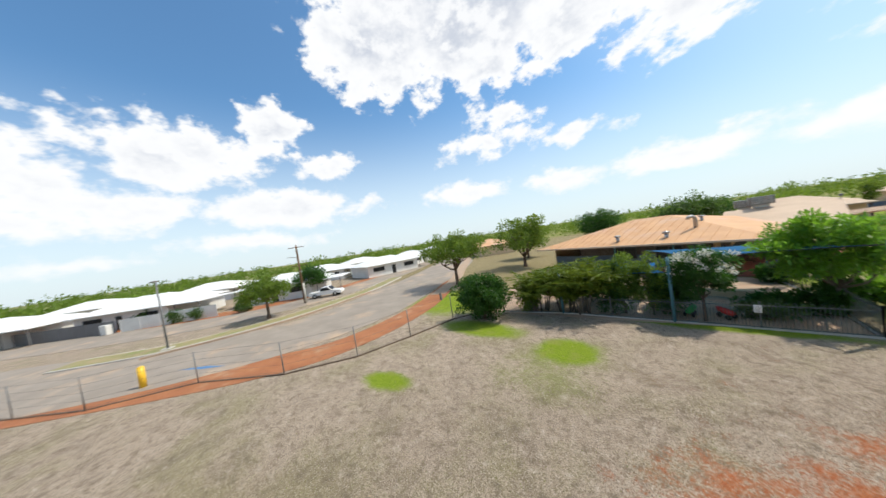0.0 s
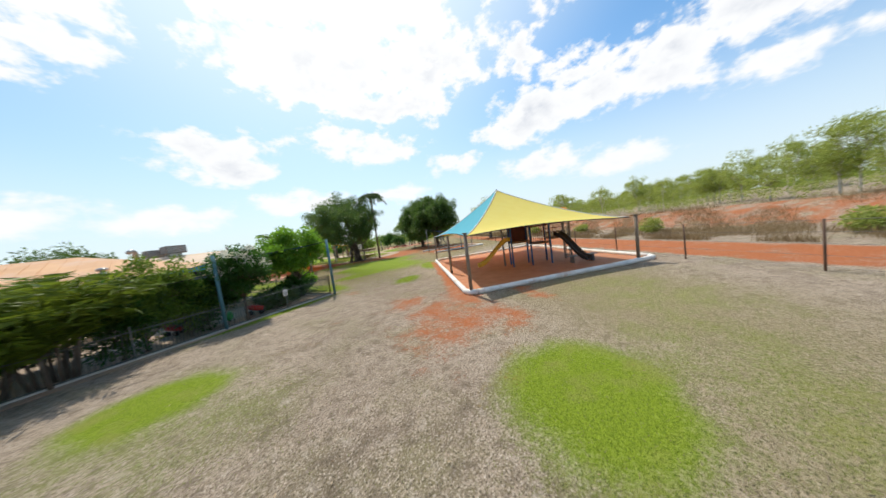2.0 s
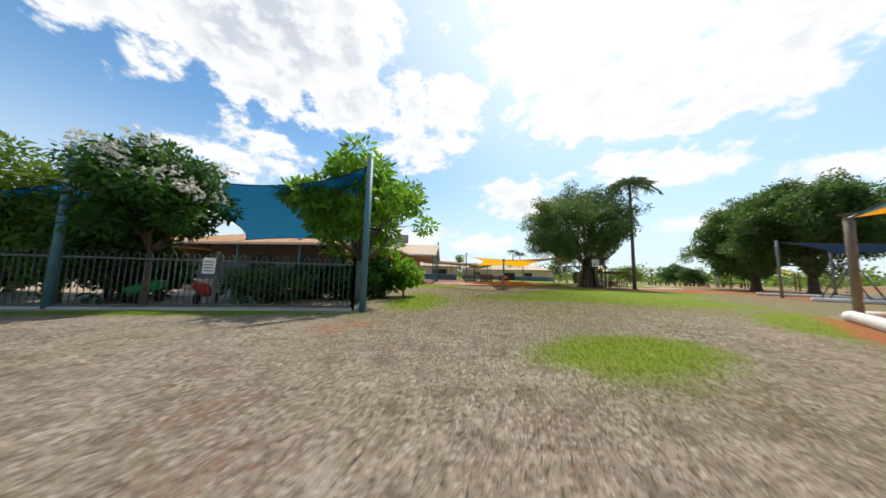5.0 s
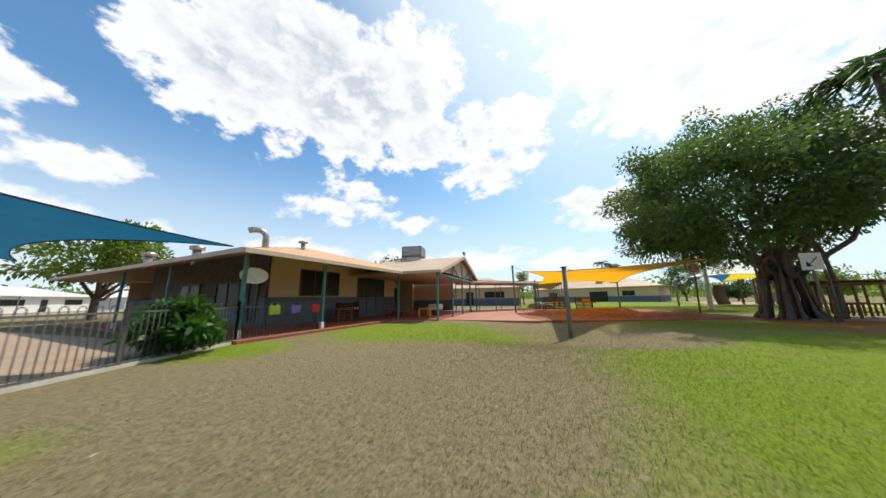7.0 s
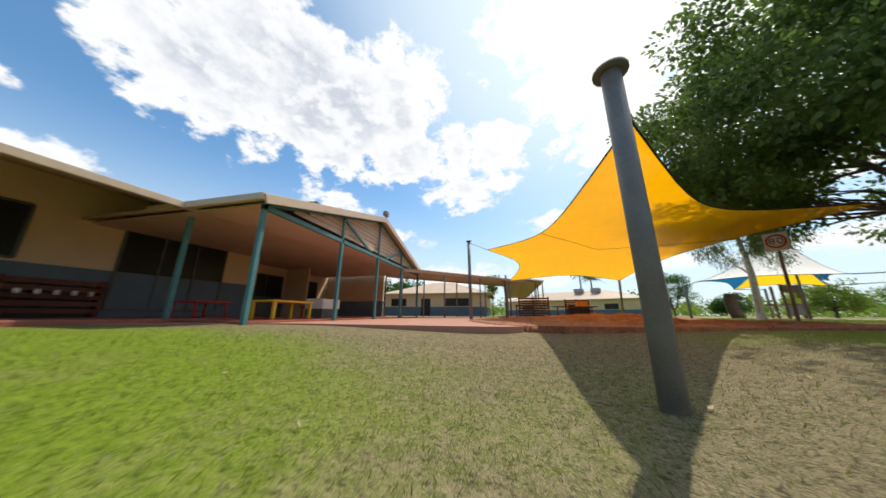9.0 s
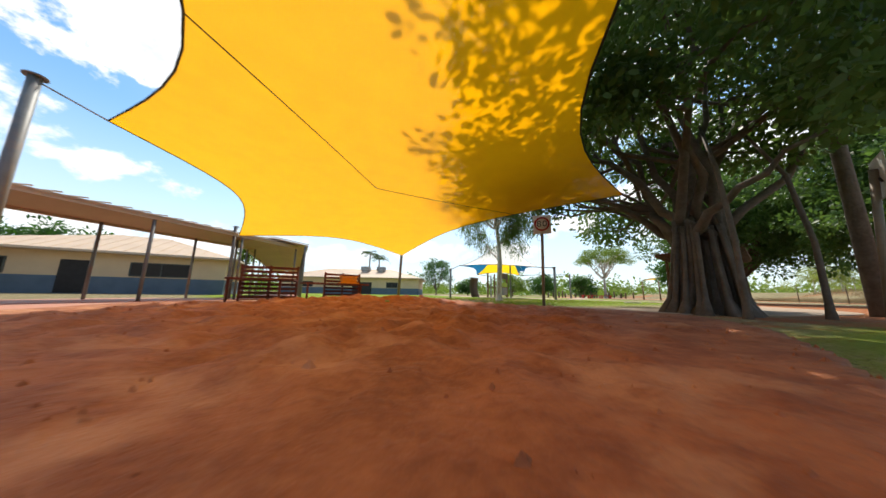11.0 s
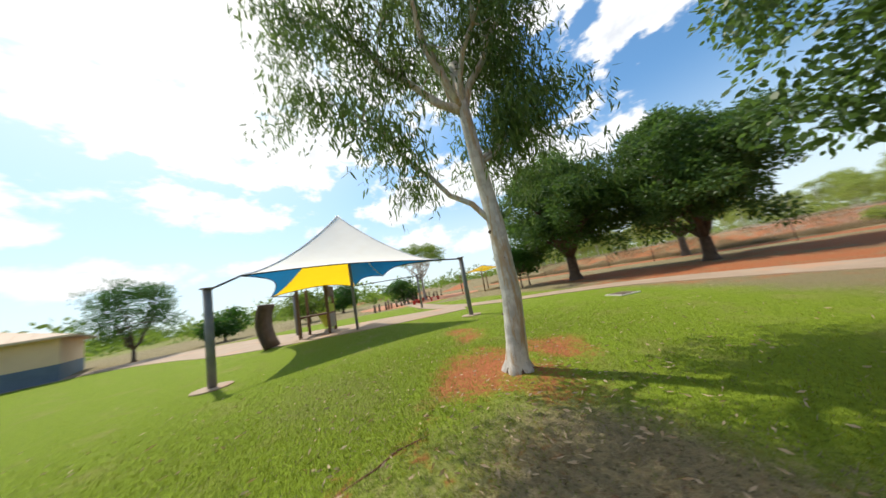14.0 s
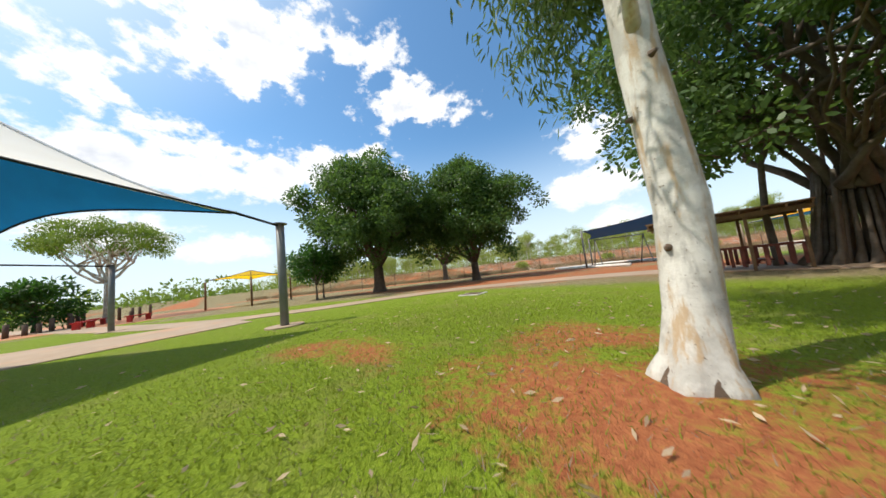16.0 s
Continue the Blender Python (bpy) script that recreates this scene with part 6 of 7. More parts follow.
# ---- gum tree ----
rng = np.random.default_rng(41)
gt = thing("gum_tree", (19.42, 32.82, 0), 0, "smooth pale-barked gum tree with drooping leaves", "tree")
g = Geo()
tp = [(0, 0, -0.1), (0.0, 0.0, 0.05), (-0.01, -0.01, 0.16), (-0.03, -0.05, 0.45), (-0.06, -0.13, 1.2), (0.01, -0.13, 2.4), (0.02, -0.05, 3.6), (-0.05, 0.0, 4.6), (-0.08, 0.02, 5.6)]
n, i0 = 20, 0
rad = [0.29, 0.235, 0.19, 0.168, 0.16, 0.145, 0.125, 0.108, 0.095]
g.tube(tp, rad, n)
for k, v in enumerate(g.v[:3 * n]):
    a = math.atan2(v[1], v[0])
    q = 1 + (0.16, 0.13, 0.07)[k // n] * math.sin(5 * a + 0.6)
    g.v[k] = (v[0] * q, v[1] * q, v[2])
part("trunk", g, "bark_gum", gt, "smooth cream and grey trunk", smooth=True)
g = Geo().tube([(0, 0, -0.05), (0, 0, 0.06), (-0.01, -0.01, 0.16), (-0.02, -0.03, 0.30)], [0.262, 0.212, 0.178, 0.150], n, False)
for k, v in enumerate(g.v):
    a = math.atan2(v[1], v[0])
    q = 1 + 0.03 * math.sin(5 * a + 0.6)
    g.v[k] = (v[0] * q, v[1] * q, v[2] + (0.10 * rng.random() ** 2 if k >= 3 * n else 0))
part("bark_skirt", g, "bark_brown", gt, "ragged dark bark at the foot", smooth=True)
for a, z in ((0.4, 1.9), (2.6, 2.3), (4.4, 3.0), (1.4, 0.9), (3.4, 1.5)):
    part("knot", Geo().tube([(0.10 * math.cos(a), 0.10 * math.sin(a) - 0.05, z), (0.145 * math.cos(a), 0.145 * math.sin(a) - 0.05, z)], [0.03, 0.012], 8), "bark_brown", gt)
tufts = []
# limbs: start height on the trunk, end, thickness
for z0, e, r in ((3.4, (-0.3, 1.9, 4.9), 0.055), (4.6, (-1.0, 2.2, 6.6), 0.065), (5.5, (-0.5, 3.1, 7.6), 0.075), (5.5, (0.5, -1.6, 7.4), 0.075), (5.5, (0.0, 0.2, 9.6), 0.10),
                 (4.4, (1.0, -1.3, 5.6), 0.06), (3.8, (0.7, -1.2, 4.6), 0.045), (5.5, (1.9, 0.6, 8.2), 0.07), (5.0, (-1.4, -0.8, 7.2), 0.06), (5.4, (-1.9, 0.2, 8.6), 0.06)):
    k = max(i for i, p in enumerate(tp) if p[2] <= z0 + 0.01)
    g = Geo()
    pts = limb(g, rng, tp[k], e, r, 0.02, 7, 0.08)
    for q in (3, 4, 5, 6, 7):
        for w in range(2 if q < 6 else 3):
            t2 = Vector(pts[q]) + Vector((rng.normal(0, 0.42), rng.normal(0, 0.42), rng.uniform(-0.1, 0.4)))
            limb(g, rng, pts[q], tuple(t2), 0.018, 0.007, 3, 0.15, 5)
            tufts.append((*t2, rng.uniform(0.7, 1.25)))
    part("limb", g, "bark_gum", gt, smooth=True)
for k in range(44):
    tufts.append((0.35 + rng.normal(0, 0.4), -0.95 + rng.normal(0, 0.42), rng.uniform(3.3, 7.4), rng.uniform(0.8, 1.3)))
for k in range(26):
    tufts.append((rng.normal(0, 1.05), rng.normal(0, 1.05), rng.uniform(6.4, 10.4), rng.uniform(0.6, 1.0)))
for k in range(5):
    tufts.append((-1.1 + rng.normal(0, 0.4), 1.9 + rng.normal(0, 0.4), rng.uniform(5.6, 7.4), rng.uniform(0.7, 1.1)))
for k in range(13):
    tufts.append((-0.5 + rng.normal(0, 0.5), 3.1 + rng.normal(0, 0.5), rng.uniform(5.4, 8.2), rng.uniform(0.7, 1.1)))
tufts += [(-0.55, 1.15, 4.35, 0.6), (-0.5, 1.05, 4.2, 0.55)]
roots, ways = [], []
for x, y, z, h in tufts:
    for s in range(27):
        p = np.array((x, y, z)) + rng.normal(0, 1, 3) * np.array((0.22, 0.22, 0.20)) * (0.6 + 0.5 * h)
        for k in range(int(rng.uniform(4, 9) * h)):
            roots.append(p + np.array([rng.normal(0, 0.07), rng.normal(0, 0.07), -0.07 * k])), ways.append((rng.normal(0, 0.5), rng.normal(0, 0.5), -1.1))
part("crown", leaf_mesh("crown", "leaf_gum", np.array(roots), 0.165, 0.030, np.array(ways), 0.3, rng, fine=True), None, gt)

# ---- park trees ----
broad_tree("fig_tree", (39.0, 26.2, 0), 12.2, (6.4, 6.0, 5.5), 0.45, 2.0, "leaf_mango", "bark_brown", "big round dark green shade tree", 330, 200, (0.22, 0.11), 0.92, 51, 9, low=-0.88)
broad_tree("fig_tree", (35.4, 18.6, 0), 11.8, (6.2, 5.6, 5.2), 0.36, 1.6, "leaf_mango", "bark_brown", "big dark green shade tree with a forked trunk", 310, 200, (0.22, 0.11), 0.92, 52, 9, low=-0.85)
broad_tree("shade_tree", (48, 12, 0), 9.5, (5.0, 5.0, 4.0), 0.35, 2.2, "leaf_dry", "bark_grey", "grey-green bushy tree behind the fig trees", 130, 80, (0.36, 0.16), 1.1, 53, 8, low=-0.6)
broad_tree("umbrella_tree", (52, 43.5, 0), 8.6, (5.6, 5.2, 2.1), 0.2, 3.2, "leaf_olive", "bark_gum", "open flat-topped light green tree", 120, 130, (0.16, 0.07), 0.62, 54, 12, low=-0.5)
broad_tree("feathery_tree", (32.0, 64.0, 0), 7.4, (3.6, 3.2, 3.2), 0.14, 1.0, "leaf_bush", "bark_grey", "young feathery pale green tree by the hall", 90, 80, (0.38, 0.06), 0.7, 55, 8, low=-0.9, droop=0.0)
broad_tree("shade_tree", (50, 46, 0), 3.6, (2.4, 2.2, 1.7), 0.15, 0.8, "leaf_bush", "bark_brown", "low dark round tree behind the path", 50, 70, (0.3, 0.14), 0.7, 56, 6, low=-0.9)
broad_tree("shade_tree", (46, 58, 0), 4.5, (3.2, 3.0, 2.1), 0.15, 0.8, "leaf_olive", "bark_brown", "bushy green tree beyond the play shade", 60, 70, (0.3, 0.14), 0.8, 57, 6, low=-0.9)
broad_tree("shade_tree", (38, 62, 0), 3.2, (2.6, 2.2, 1.5), 0.12, 0.7, "leaf_bush", "bark_brown", "rounded green bush beyond the play shade", 50, 70, (0.3, 0.14), 0.7, 58, 6, low=-0.9)
broad_tree("shade_tree", (60, 62, 0), 5.5, (4.0, 3.5, 2.6), 0.2, 1.2, "leaf_bush", "bark_brown", "broad green tree at the park end", 70, 70, (0.36, 0.18), 0.9, 59, 6, low=-0.9)
frond_palm("tall_palm", (23.6, 82, 0), 1, 9.3, 2.6, "leaf_palm_dark", "palm tree behind the long hall", 25, 0.18, 13)
frond_palm("tall_palm", (26.2, 83, 0), 1, 8.4, 2.6, "leaf_palm_dark", "palm tree behind the long hall", 26, 0.18, 13)
broad_tree("slim_tree", (4.2, 50, 0), 6.0, (0.9, 0.9, 2.0), 0.08, 2.0, "leaf_olive", "bark_grey", "slim young tree beyond the walkway", 26, 60, (0.22, 0.1), 0.5, 60, 6, low=-1)
broad_tree("shade_tree", (-14, 62, 0), 7, (6.0, 4.0, 3.2), 0.3, 1.8, "leaf_bush", "bark_brown", "broad green tree behind the classrooms", 90, 70, (0.4, 0.2), 1.1, 61, 7, low=-0.8)
broad_tree("shade_tree", (-26, 40, 0), 8, (5.0, 4.0, 3.4), 0.3, 1.8, "leaf_bush", "bark_brown", "broad green tree behind the school roof", 90, 70, (0.4, 0.2), 1.1, 62, 7, low=-0.8)
broad_tree("shade_tree", (-12, 38, 0), 7.5, (4.4, 4.0, 3.2), 0.3, 1.8, "leaf_mango", "bark_brown", "dark tree rising behind the school roof", 90, 70, (0.4, 0.2), 1.1, 63, 7, low=-0.8)
broad_tree("shade_tree", (-27.5, 16, 0), 8.4, (5.0, 4.4, 3.4), 0.25, 1.6, "leaf_olive", "bark_brown", "light green tree at the street end of the school", 80, 70, (0.36, 0.18), 0.9, 64, 7, low=-0.8)
broad_tree("shade_tree", (-34, 26, 0), 6.5, (4.0, 3.6, 2.8), 0.25, 1.6, "leaf_olive", "bark_brown", "light green tree along the street", 80, 70, (0.36, 0.18), 0.9, 65, 7, low=-0.8)
broad_tree("street_tree", (-28.6, 2.8, 0), 7.2, (4.8, 4.4, 2.7), 0.22, 2.0, "leaf_olive", "bark_brown", "spreading light green street tree on the verge", 150, 70, (0.24, 0.12), 0.75, 66, 8, low=-0.5)
broad_tree("street_tree", (-39.5, -17.8, 0.1), 5.0, (3.0, 2.8, 1.8), 0.16, 1.9, "leaf_olive", "bark_brown", "rounded light green street tree on the island", 80, 70, (0.24, 0.12), 0.7, 67, 8, low=-0.6)
broad_tree("street_tree", (-52, -11, 0), 5.4, (3.2, 3.0, 2.1), 0.16, 1.7, "leaf_bush", "bark_brown", "green street tree beside a house", 70, 70, (0.28, 0.14), 0.8, 68, 8, low=-0.7)

# ---- street things ----
pp = thing("power_pole", (-44.8, -13.2, 0), 0, "dark wooden power pole with crossarms", "power pole")
part("shaft", Geo().tube([(0, 0, -0.2), (0, 0, 8.6)], [0.17, 0.12], 12), "timber", pp, smooth=True)
part("sleeve", Geo().tube([(0.25, 0.1, -0.1), (0.25, 0.1, 3.0)], 0.13, 10), "concrete", pp, "pale cable cover at the foot", smooth=True)
for z in (8.3, 5.6):
    part("crossarm", Geo().beam((-0.7, -0.9, z), (0.7, 0.9, z), 0.1), "timber", pp)
part("lamp_arm", Geo().beam((0, 0, 6.8), (-0.9, -1.2, 7.0), 0.06), "steel_grey", pp)
lp = thing("street_lamp", (-35.9, -25.6, 0.1), 0, "tall grey steel street lamp on the island", "street lamp")
part("column", Geo().tube([(0, 0, 0), (0, 0, 6.2)], [0.09, 0.06], 12), "steel_grey", lp, smooth=True)
part("head", Geo().box(-0.1, -0.35, 6.15, 0.1, 0.15, 6.27), "steel_grey", lp, bevel=0.02)
part("footing", Geo().tube([(0, 0, 0), (0, 0, 0.08)], 0.5, 14), "concrete", lp, "round concrete footing")
bo = thing("bollard", (-25.6, -24.6, 0), 0, "yellow painted steel bollard in orange soil", "bollard")
part("post", Geo().tube([(0, 0, -0.1), (0.03, 0.03, 1.25)], 0.17, 14), "yellow_paint", bo, smooth=True)
part("cap", Geo().tube([(0.03, 0.03, 1.25), (0.03, 0.03, 1.29)], [0.17, 0.10], 14), "yellow_paint", bo, smooth=True)
mp = thing("marker_post", (-23.8, -3.4, 0), 0, "small grey service marker post in the grass", "post")
part("post", Geo().box(-0.12, -0.08, 0, 0.12, 0.08, 0.75), "steel_grey", mp, bevel=0.02)
bx = thing("service_box", (-60.5, -36.6, 0), 37, "white electricity box before the grey fence", "service box")
part("case", Geo().box(-0.8, -0.4, 0, 0.8, 0.4, 1.4), "white_paint", bx, bevel=0.04)
part("door", Geo().box(-0.7, -0.43, 0.15, 0.7, -0.41, 1.3), "white_paint", bx, bevel=0.01)


def pickup(at, turn):
    """A parked white utility."""
    t = thing("pickup_truck", at, turn, "white pickup truck parked at the road edge", "car")
    g = Geo()
    prof = [(-2.5, 0.45), (-2.5, 0.95), (-0.75, 0.98), (-0.55, 1.55), (0.55, 1.6), (1.15, 1.02), (2.35, 0.92), (2.5, 0.7), (2.5, 0.4)]
    g.grid([[(x, -0.88, z) for x, z in prof], [(x, 0.88, z) for x, z in prof]])
    i = len(g.v)
    g.f.append(tuple(range(len(prof)))), g.f.append(tuple(len(prof) + k for k in range(len(prof)))[::-1])
    g.quad((-2.5, -0.88, 0.45), (2.5, -0.88, 0.4), (2.5, 0.88, 0.4), (-2.5, 0.88, 0.45))
    part("body", g, "car_white", t, bevel=0.05)
    for y in (-0.89, 0.89):
        part("side_window", Geo().quad((-0.6, y, 1.05), (-0.48, y, 1.48), (0.5, y, 1.5), (1.0, y, 1.05)), "glass", t)
    part("windscreen", Geo().quad((1.12, -0.75, 1.08), (1.12, 0.75, 1.08), (0.62, 0.7, 1.56), (0.62, -0.7, 1.56)), "glass", t).location = (0.02, 0, 0.02)
    for x in (-1.6, 1.55):
        for y in (-0.82, 0.82):
            w = part("wheel", Geo().tube([(x, y - 0.1, 0.36), (x, y + 0.1, 0.36)], 0.36, 18), "rubber", t, smooth=True)
            part("rim", Geo().tube([(x, y - 0.11, 0.36), (x, y + 0.11, 0.36)], 0.2, 14), "metal", w, smooth=True)
    return t


pickup((-46.5, -9.8, 0.03), 58)


def house(at, turn, w, d, roof, label, h=2.7, rise=1.7):
    t = plain_building("house", at, turn, w, d, h, rise, "white_wall" if roof == "roof_white" else "wall_beige", "", roof, label, doors=[(w * 0.45, w * 0.45 + 1.0)], wins=[(w * 0.1, w * 0.3), (w * 0.7, w * 0.9)], kind="", category="house")
    part("carport_roof", Geo().box(w + 0.5, 0, 2.5, w + 5, d * 0.7, 2.62), roof, t)
    for x in (w + 0.8, w + 4.8):
        part("carport_post", Geo().beam((x, 0.3, 0), (x, 0.3, 2.5), 0.1), "steel_grey", t)
    return t


for (x, y, tn, w, d, rf) in ((-78, -62, 55, 15, 10, "roof_white"), (-68, -42, 53, 15, 10, "roof_white"), (-57.5, -21.5, 60, 12, 10, "roof_white"), (-60, 2, 95, 14, 10, "roof_white"), (-70, 20, 125, 15, 10, "roof_white"),
                            (-86, 40, 125, 15, 10, "roof_white"), (-88, -36, 53, 15, 10, "roof_white"), (-80, -12, 60, 14, 10, "roof_white"), (-104, -60, 53, 15, 10, "roof_white"), (-96, 8, 100, 15, 11, "roof_white"), (-48, 40, 150, 14, 10, "roof_terracotta")):
    house((x, y, 0), tn, w, d, rf, "single-storey house with a low white metal roof" if rf == "roof_white" else "single-storey house with an orange roof")
for a, b, m, nm in (((-84, -64), (-59.8, -35.6), "grey_fence", "grey sheet-metal yard fence"), ((-59.4, -35.0), (-53, -23.8), "white_wall", "white rendered yard wall")):
    fz = thing("yard_fence", (0, 0, 0), 0, nm + " along the road", "fence", kind="structure")
    a, b = Vector(a), Vector(b)
    n = max(2, round((b - a).length / 2.4))
    for k in range(n):
        p, q = a.lerp(b, k / n), a.lerp(b, (k + 1) / n)
        part("panel", Geo().beam((p.x, p.y, 0.9), (q.x, q.y, 0.9), 0.05, 1.8), m, fz)
        part("post", Geo().beam((p.x, p.y, 0), (p.x, p.y, 1.85), 0.09), m, fz)
for (x, y, s) in ((-62, -33, 41), (-56, -28.5, 42), (-54.5, -26, 43), (-51, -20.5, 44), (-70, -40, 45)):
    broad_tree("shrub", (x, y, 0), 1.8 if s != 41 else 3.2, (1.3, 1.2, 0.9) if s != 41 else (2.6, 2.0, 1.6), 0.06, 0.4, "leaf_mango", "bark_brown", "dark green shrub in a front yard", 24, 50, (0.26, 0.13), 0.5, s, 4, "shrub", low=-1)

# ---- white shade with its play fort ----
W1, W2, W4, W3 = (20.7, 40.7), (27.0, 34.3), (37.0, 39.6), (31.0, 47.0)
for at, h in ((W1, 2.65), (W2, 2.7), (W4, 2.9), (W3, 2.8)):
    pole("shade_post", (*at, 0), (at[0], at[1], h), 0.10, "steel_grey", "grey steel shade post on a round concrete footing", group="posts of the white shade", foot=0.45)
apex2 = (28.3, 41.2, 6.7)
wc = [(21.6, 40.6, 3.0), (26.1, 35.2, 2.72), (28.6, 39.0, 2.72), (32.0, 42.8, 2.7), (27.0, 44.9, 2.65)]
ws = pyramid_shade(apex2, wc, ["sail_cream", "sail_blue", "sail_blue", "sail_sun", "sail_blue"], "cream pyramid shade cloth with blue and yellow far sides", "trim_white", 0.14)
part("mast", Geo().tube([(28.6, 41.0, 0), (28.6, 41.0, 6.3)], 0.08, 12), "steel_grey", tagged(new("shade_mast"), "steel mast under the white shade peak", "mast"), smooth=True)
for at, c, h in zip((W1, W2, W4, W3), (wc[0], wc[1], wc[3], wc[4]), (2.65, 2.7, 2.9, 2.8)):
    part("tie_cable", Geo().tube([(*at, h - 0.05), c], 0.03, 6), "cord", ws, smooth=True)
fo = thing("play_fort", (29.6, 44.2, 0), 25, "dark timber play fort with a green slide", "playground")
for x in (-1.0, 1.0):
    for y in (-0.8, 0.8):
        part("post", Geo().beam((x, y, -0.05), (x, y, 2.9), 0.16), "timber", fo, bevel=0.01)
part("deck", Geo().box(-1.05, -0.85, 1.15, 1.05, 0.85, 1.25), "timber", fo)
part("roof_board", Geo().box(-1.1, -0.9, 2.2, 1.1, -0.78, 2.85), "bark_brown", fo)
part("wall_board", Geo().box(-1.0, -0.86, 0.3, 1.0, -0.8, 1.15), "steel_grey", fo)
part("wall_board", Geo().box(-1.0, -0.86, 1.25, 1.0, -0.8, 1.75), "lime_cloth", fo, "lime green panel")
rows = [[(1.0 + 2.2 * s, q, 1.2 * (1 - s) ** 1.2 + 0.12 + e) for q, e in ((-0.3, 0.2), (-0.27, 0), (0.27, 0), (0.3, 0.2))] for s in [k / 8 for k in range(9)]]
o = part("slide", Geo().grid(rows), "lime_cloth", fo, smooth=True)
o.modifiers.new("thick", "SOLIDIFY").thickness = 0.04
cw = thing("climbing_wall", (26.8, 45.2, 0), 20, "curved dark brown climbing wall", "playground")
rows = [[(-0.75 + 1.5 * s, 0.35 * math.sin(1.2 * z) - 0.2, z) for s in (0, 0.5, 1)] for z in (0, 0.4, 0.8, 1.2, 1.6, 2.0, 2.3)]
o = part("panel", Geo().grid(rows), "bark_brown", cw, smooth=True)
o.modifiers.new("thick", "SOLIDIFY").thickness = 0.12

# ---- train shelter, swing, yellow shelter ----
tn = thing("train_shelter", (19.9, 23.3, 0), 8, "dark red timber play shelter with slatted sides and a pergola roof", "playground")
for x in (-2.6, -0.9, 0.9, 2.6):
    for y in (-1.2, 1.2):
        part("post", Geo().beam((x, y, -0.05), (x, y, 2.35), 0.12), "timber", tn, bevel=0.008)
for y in (-1.2, 1.2):
    part("beam", Geo().beam((-3.0, y, 2.4), (3.0, y, 2.4), 0.10, 0.18), "timber", tn)
for k in range(9):
    part("rafter", Geo().beam((-2.9 + k * 0.725, -1.6, 2.53), (-2.9 + k * 0.725, 1.6, 2.53), 0.06, 0.12), "timber", tn)
for y in (-1.15, 1.15):
    for k in range(14):
        x = -2.5 + k * 0.385
        part("picket", Geo().box(x - 0.07, y - 0.02, 0.2, x + 0.07, y + 0.02, 1.0), "timber_red", tn)
    part("rail", Geo().box(-2.6, y - 0.04, 0.98, 2.6, y + 0.04, 1.06), "timber_red", tn)
for k in range(2):
    part("seat", Geo().box(-1.6 + k * 2.0, -0.9, 0.4, -1.1 + k * 2.0, 0.9, 0.46), "timber_red", tn)
part("roof_board", Geo().box(-3.0, -1.6, 2.60, 3.0, 1.6, 2.66), "timber", tn)
tn.scale = (0.56, 0.6, 0.66)
sw = thing("swing_frame", (26.5, 10.5, 0), 40, "grey steel swing frame beside a white kerb", "swing")
for x in (-1.8, 1.8):
    for y in (-0.9, 0.9):
        part("leg", Geo().tube([(x, y, 0), (x, 0, 2.3)], 0.04, 8), "steel_grey", sw, smooth=True)
part("top_bar", Geo().tube([(-1.9, 0, 2.3), (1.9, 0, 2.3)], 0.045, 8), "steel_grey", sw, smooth=True)
for x in (-0.8, 0.8):
    for q in (-0.2, 0.2):
        part("chain", Geo().tube([(x + q, 0, 2.28), (x + q, 0, 0.5)], 0.01, 5), "metal", sw)
    part("seat", Geo().box(x - 0.24, -0.09, 0.46, x + 0.24, 0.09, 0.5), "black_plastic", sw)
SWING = [(23.3, 11.2, 3.6), (24.5, 5.5, 2.8), (30.2, 7.0, 2.7), (28.5, 12.5, 3.1)]
for x, y, z in SWING:
    pole("shade_post", (x, y, 0), (x, y, z + 0.1), 0.07, "steel_grey", "slim steel shade post by the swing", group="posts of the swing shade", flange=False)
blue_sail(SWING, "sail_navy", 0.16, "dark blue shade sail over the swing")
solo("swing_kerb", Geo().tube([(21.5, 8.5, 0.1), (29.5, 4.5, 0.1), (32.5, 10, 0.1), (25, 14, 0.1)], 0.12, 10), "white_pipe", "white pipe kerb round the swing sand", "kerb", "structure", smooth=True)
hutp = [(46.8, 34.4), (50.4, 31.0), (54.0, 34.2), (50.4, 37.6)]
for p in hutp:
    pole("shade_post", (*p, 0), (*p, 2.5), 0.08, "timber", "dark post of the small yellow shade", group="posts of the small yellow shade", flange=False)
pyramid_shade((50.4, 34.3, 3.3), [(*p, 2.6) for p in hutp], ["sail_sun"] * 4, "small yellow pyramid shade", "cord", 0.08)
solo("bark_ground", flat_sheet(outline([(43, 44), (50, 36), (57, 38), (62, 50), (52, 54)]), 0.014), "sand_soft", "pale bark ground round the log play", "ground", "structure")
rng = np.random.default_rng(77)
for k in range(22):
    s = k / 21
    x, y = 41.5 + 16 * s + rng.normal(0, 0.25), 46.5 - 4 * s + rng.normal(0, 0.3)
    solo("log_post", Geo().tube([(x, y, -0.1), (x, y, rng.uniform(0.6, 1.15))], 0.11, 9), "bark_brown", "upright dark log post in the play ground", "post", group="log posts", smooth=True)
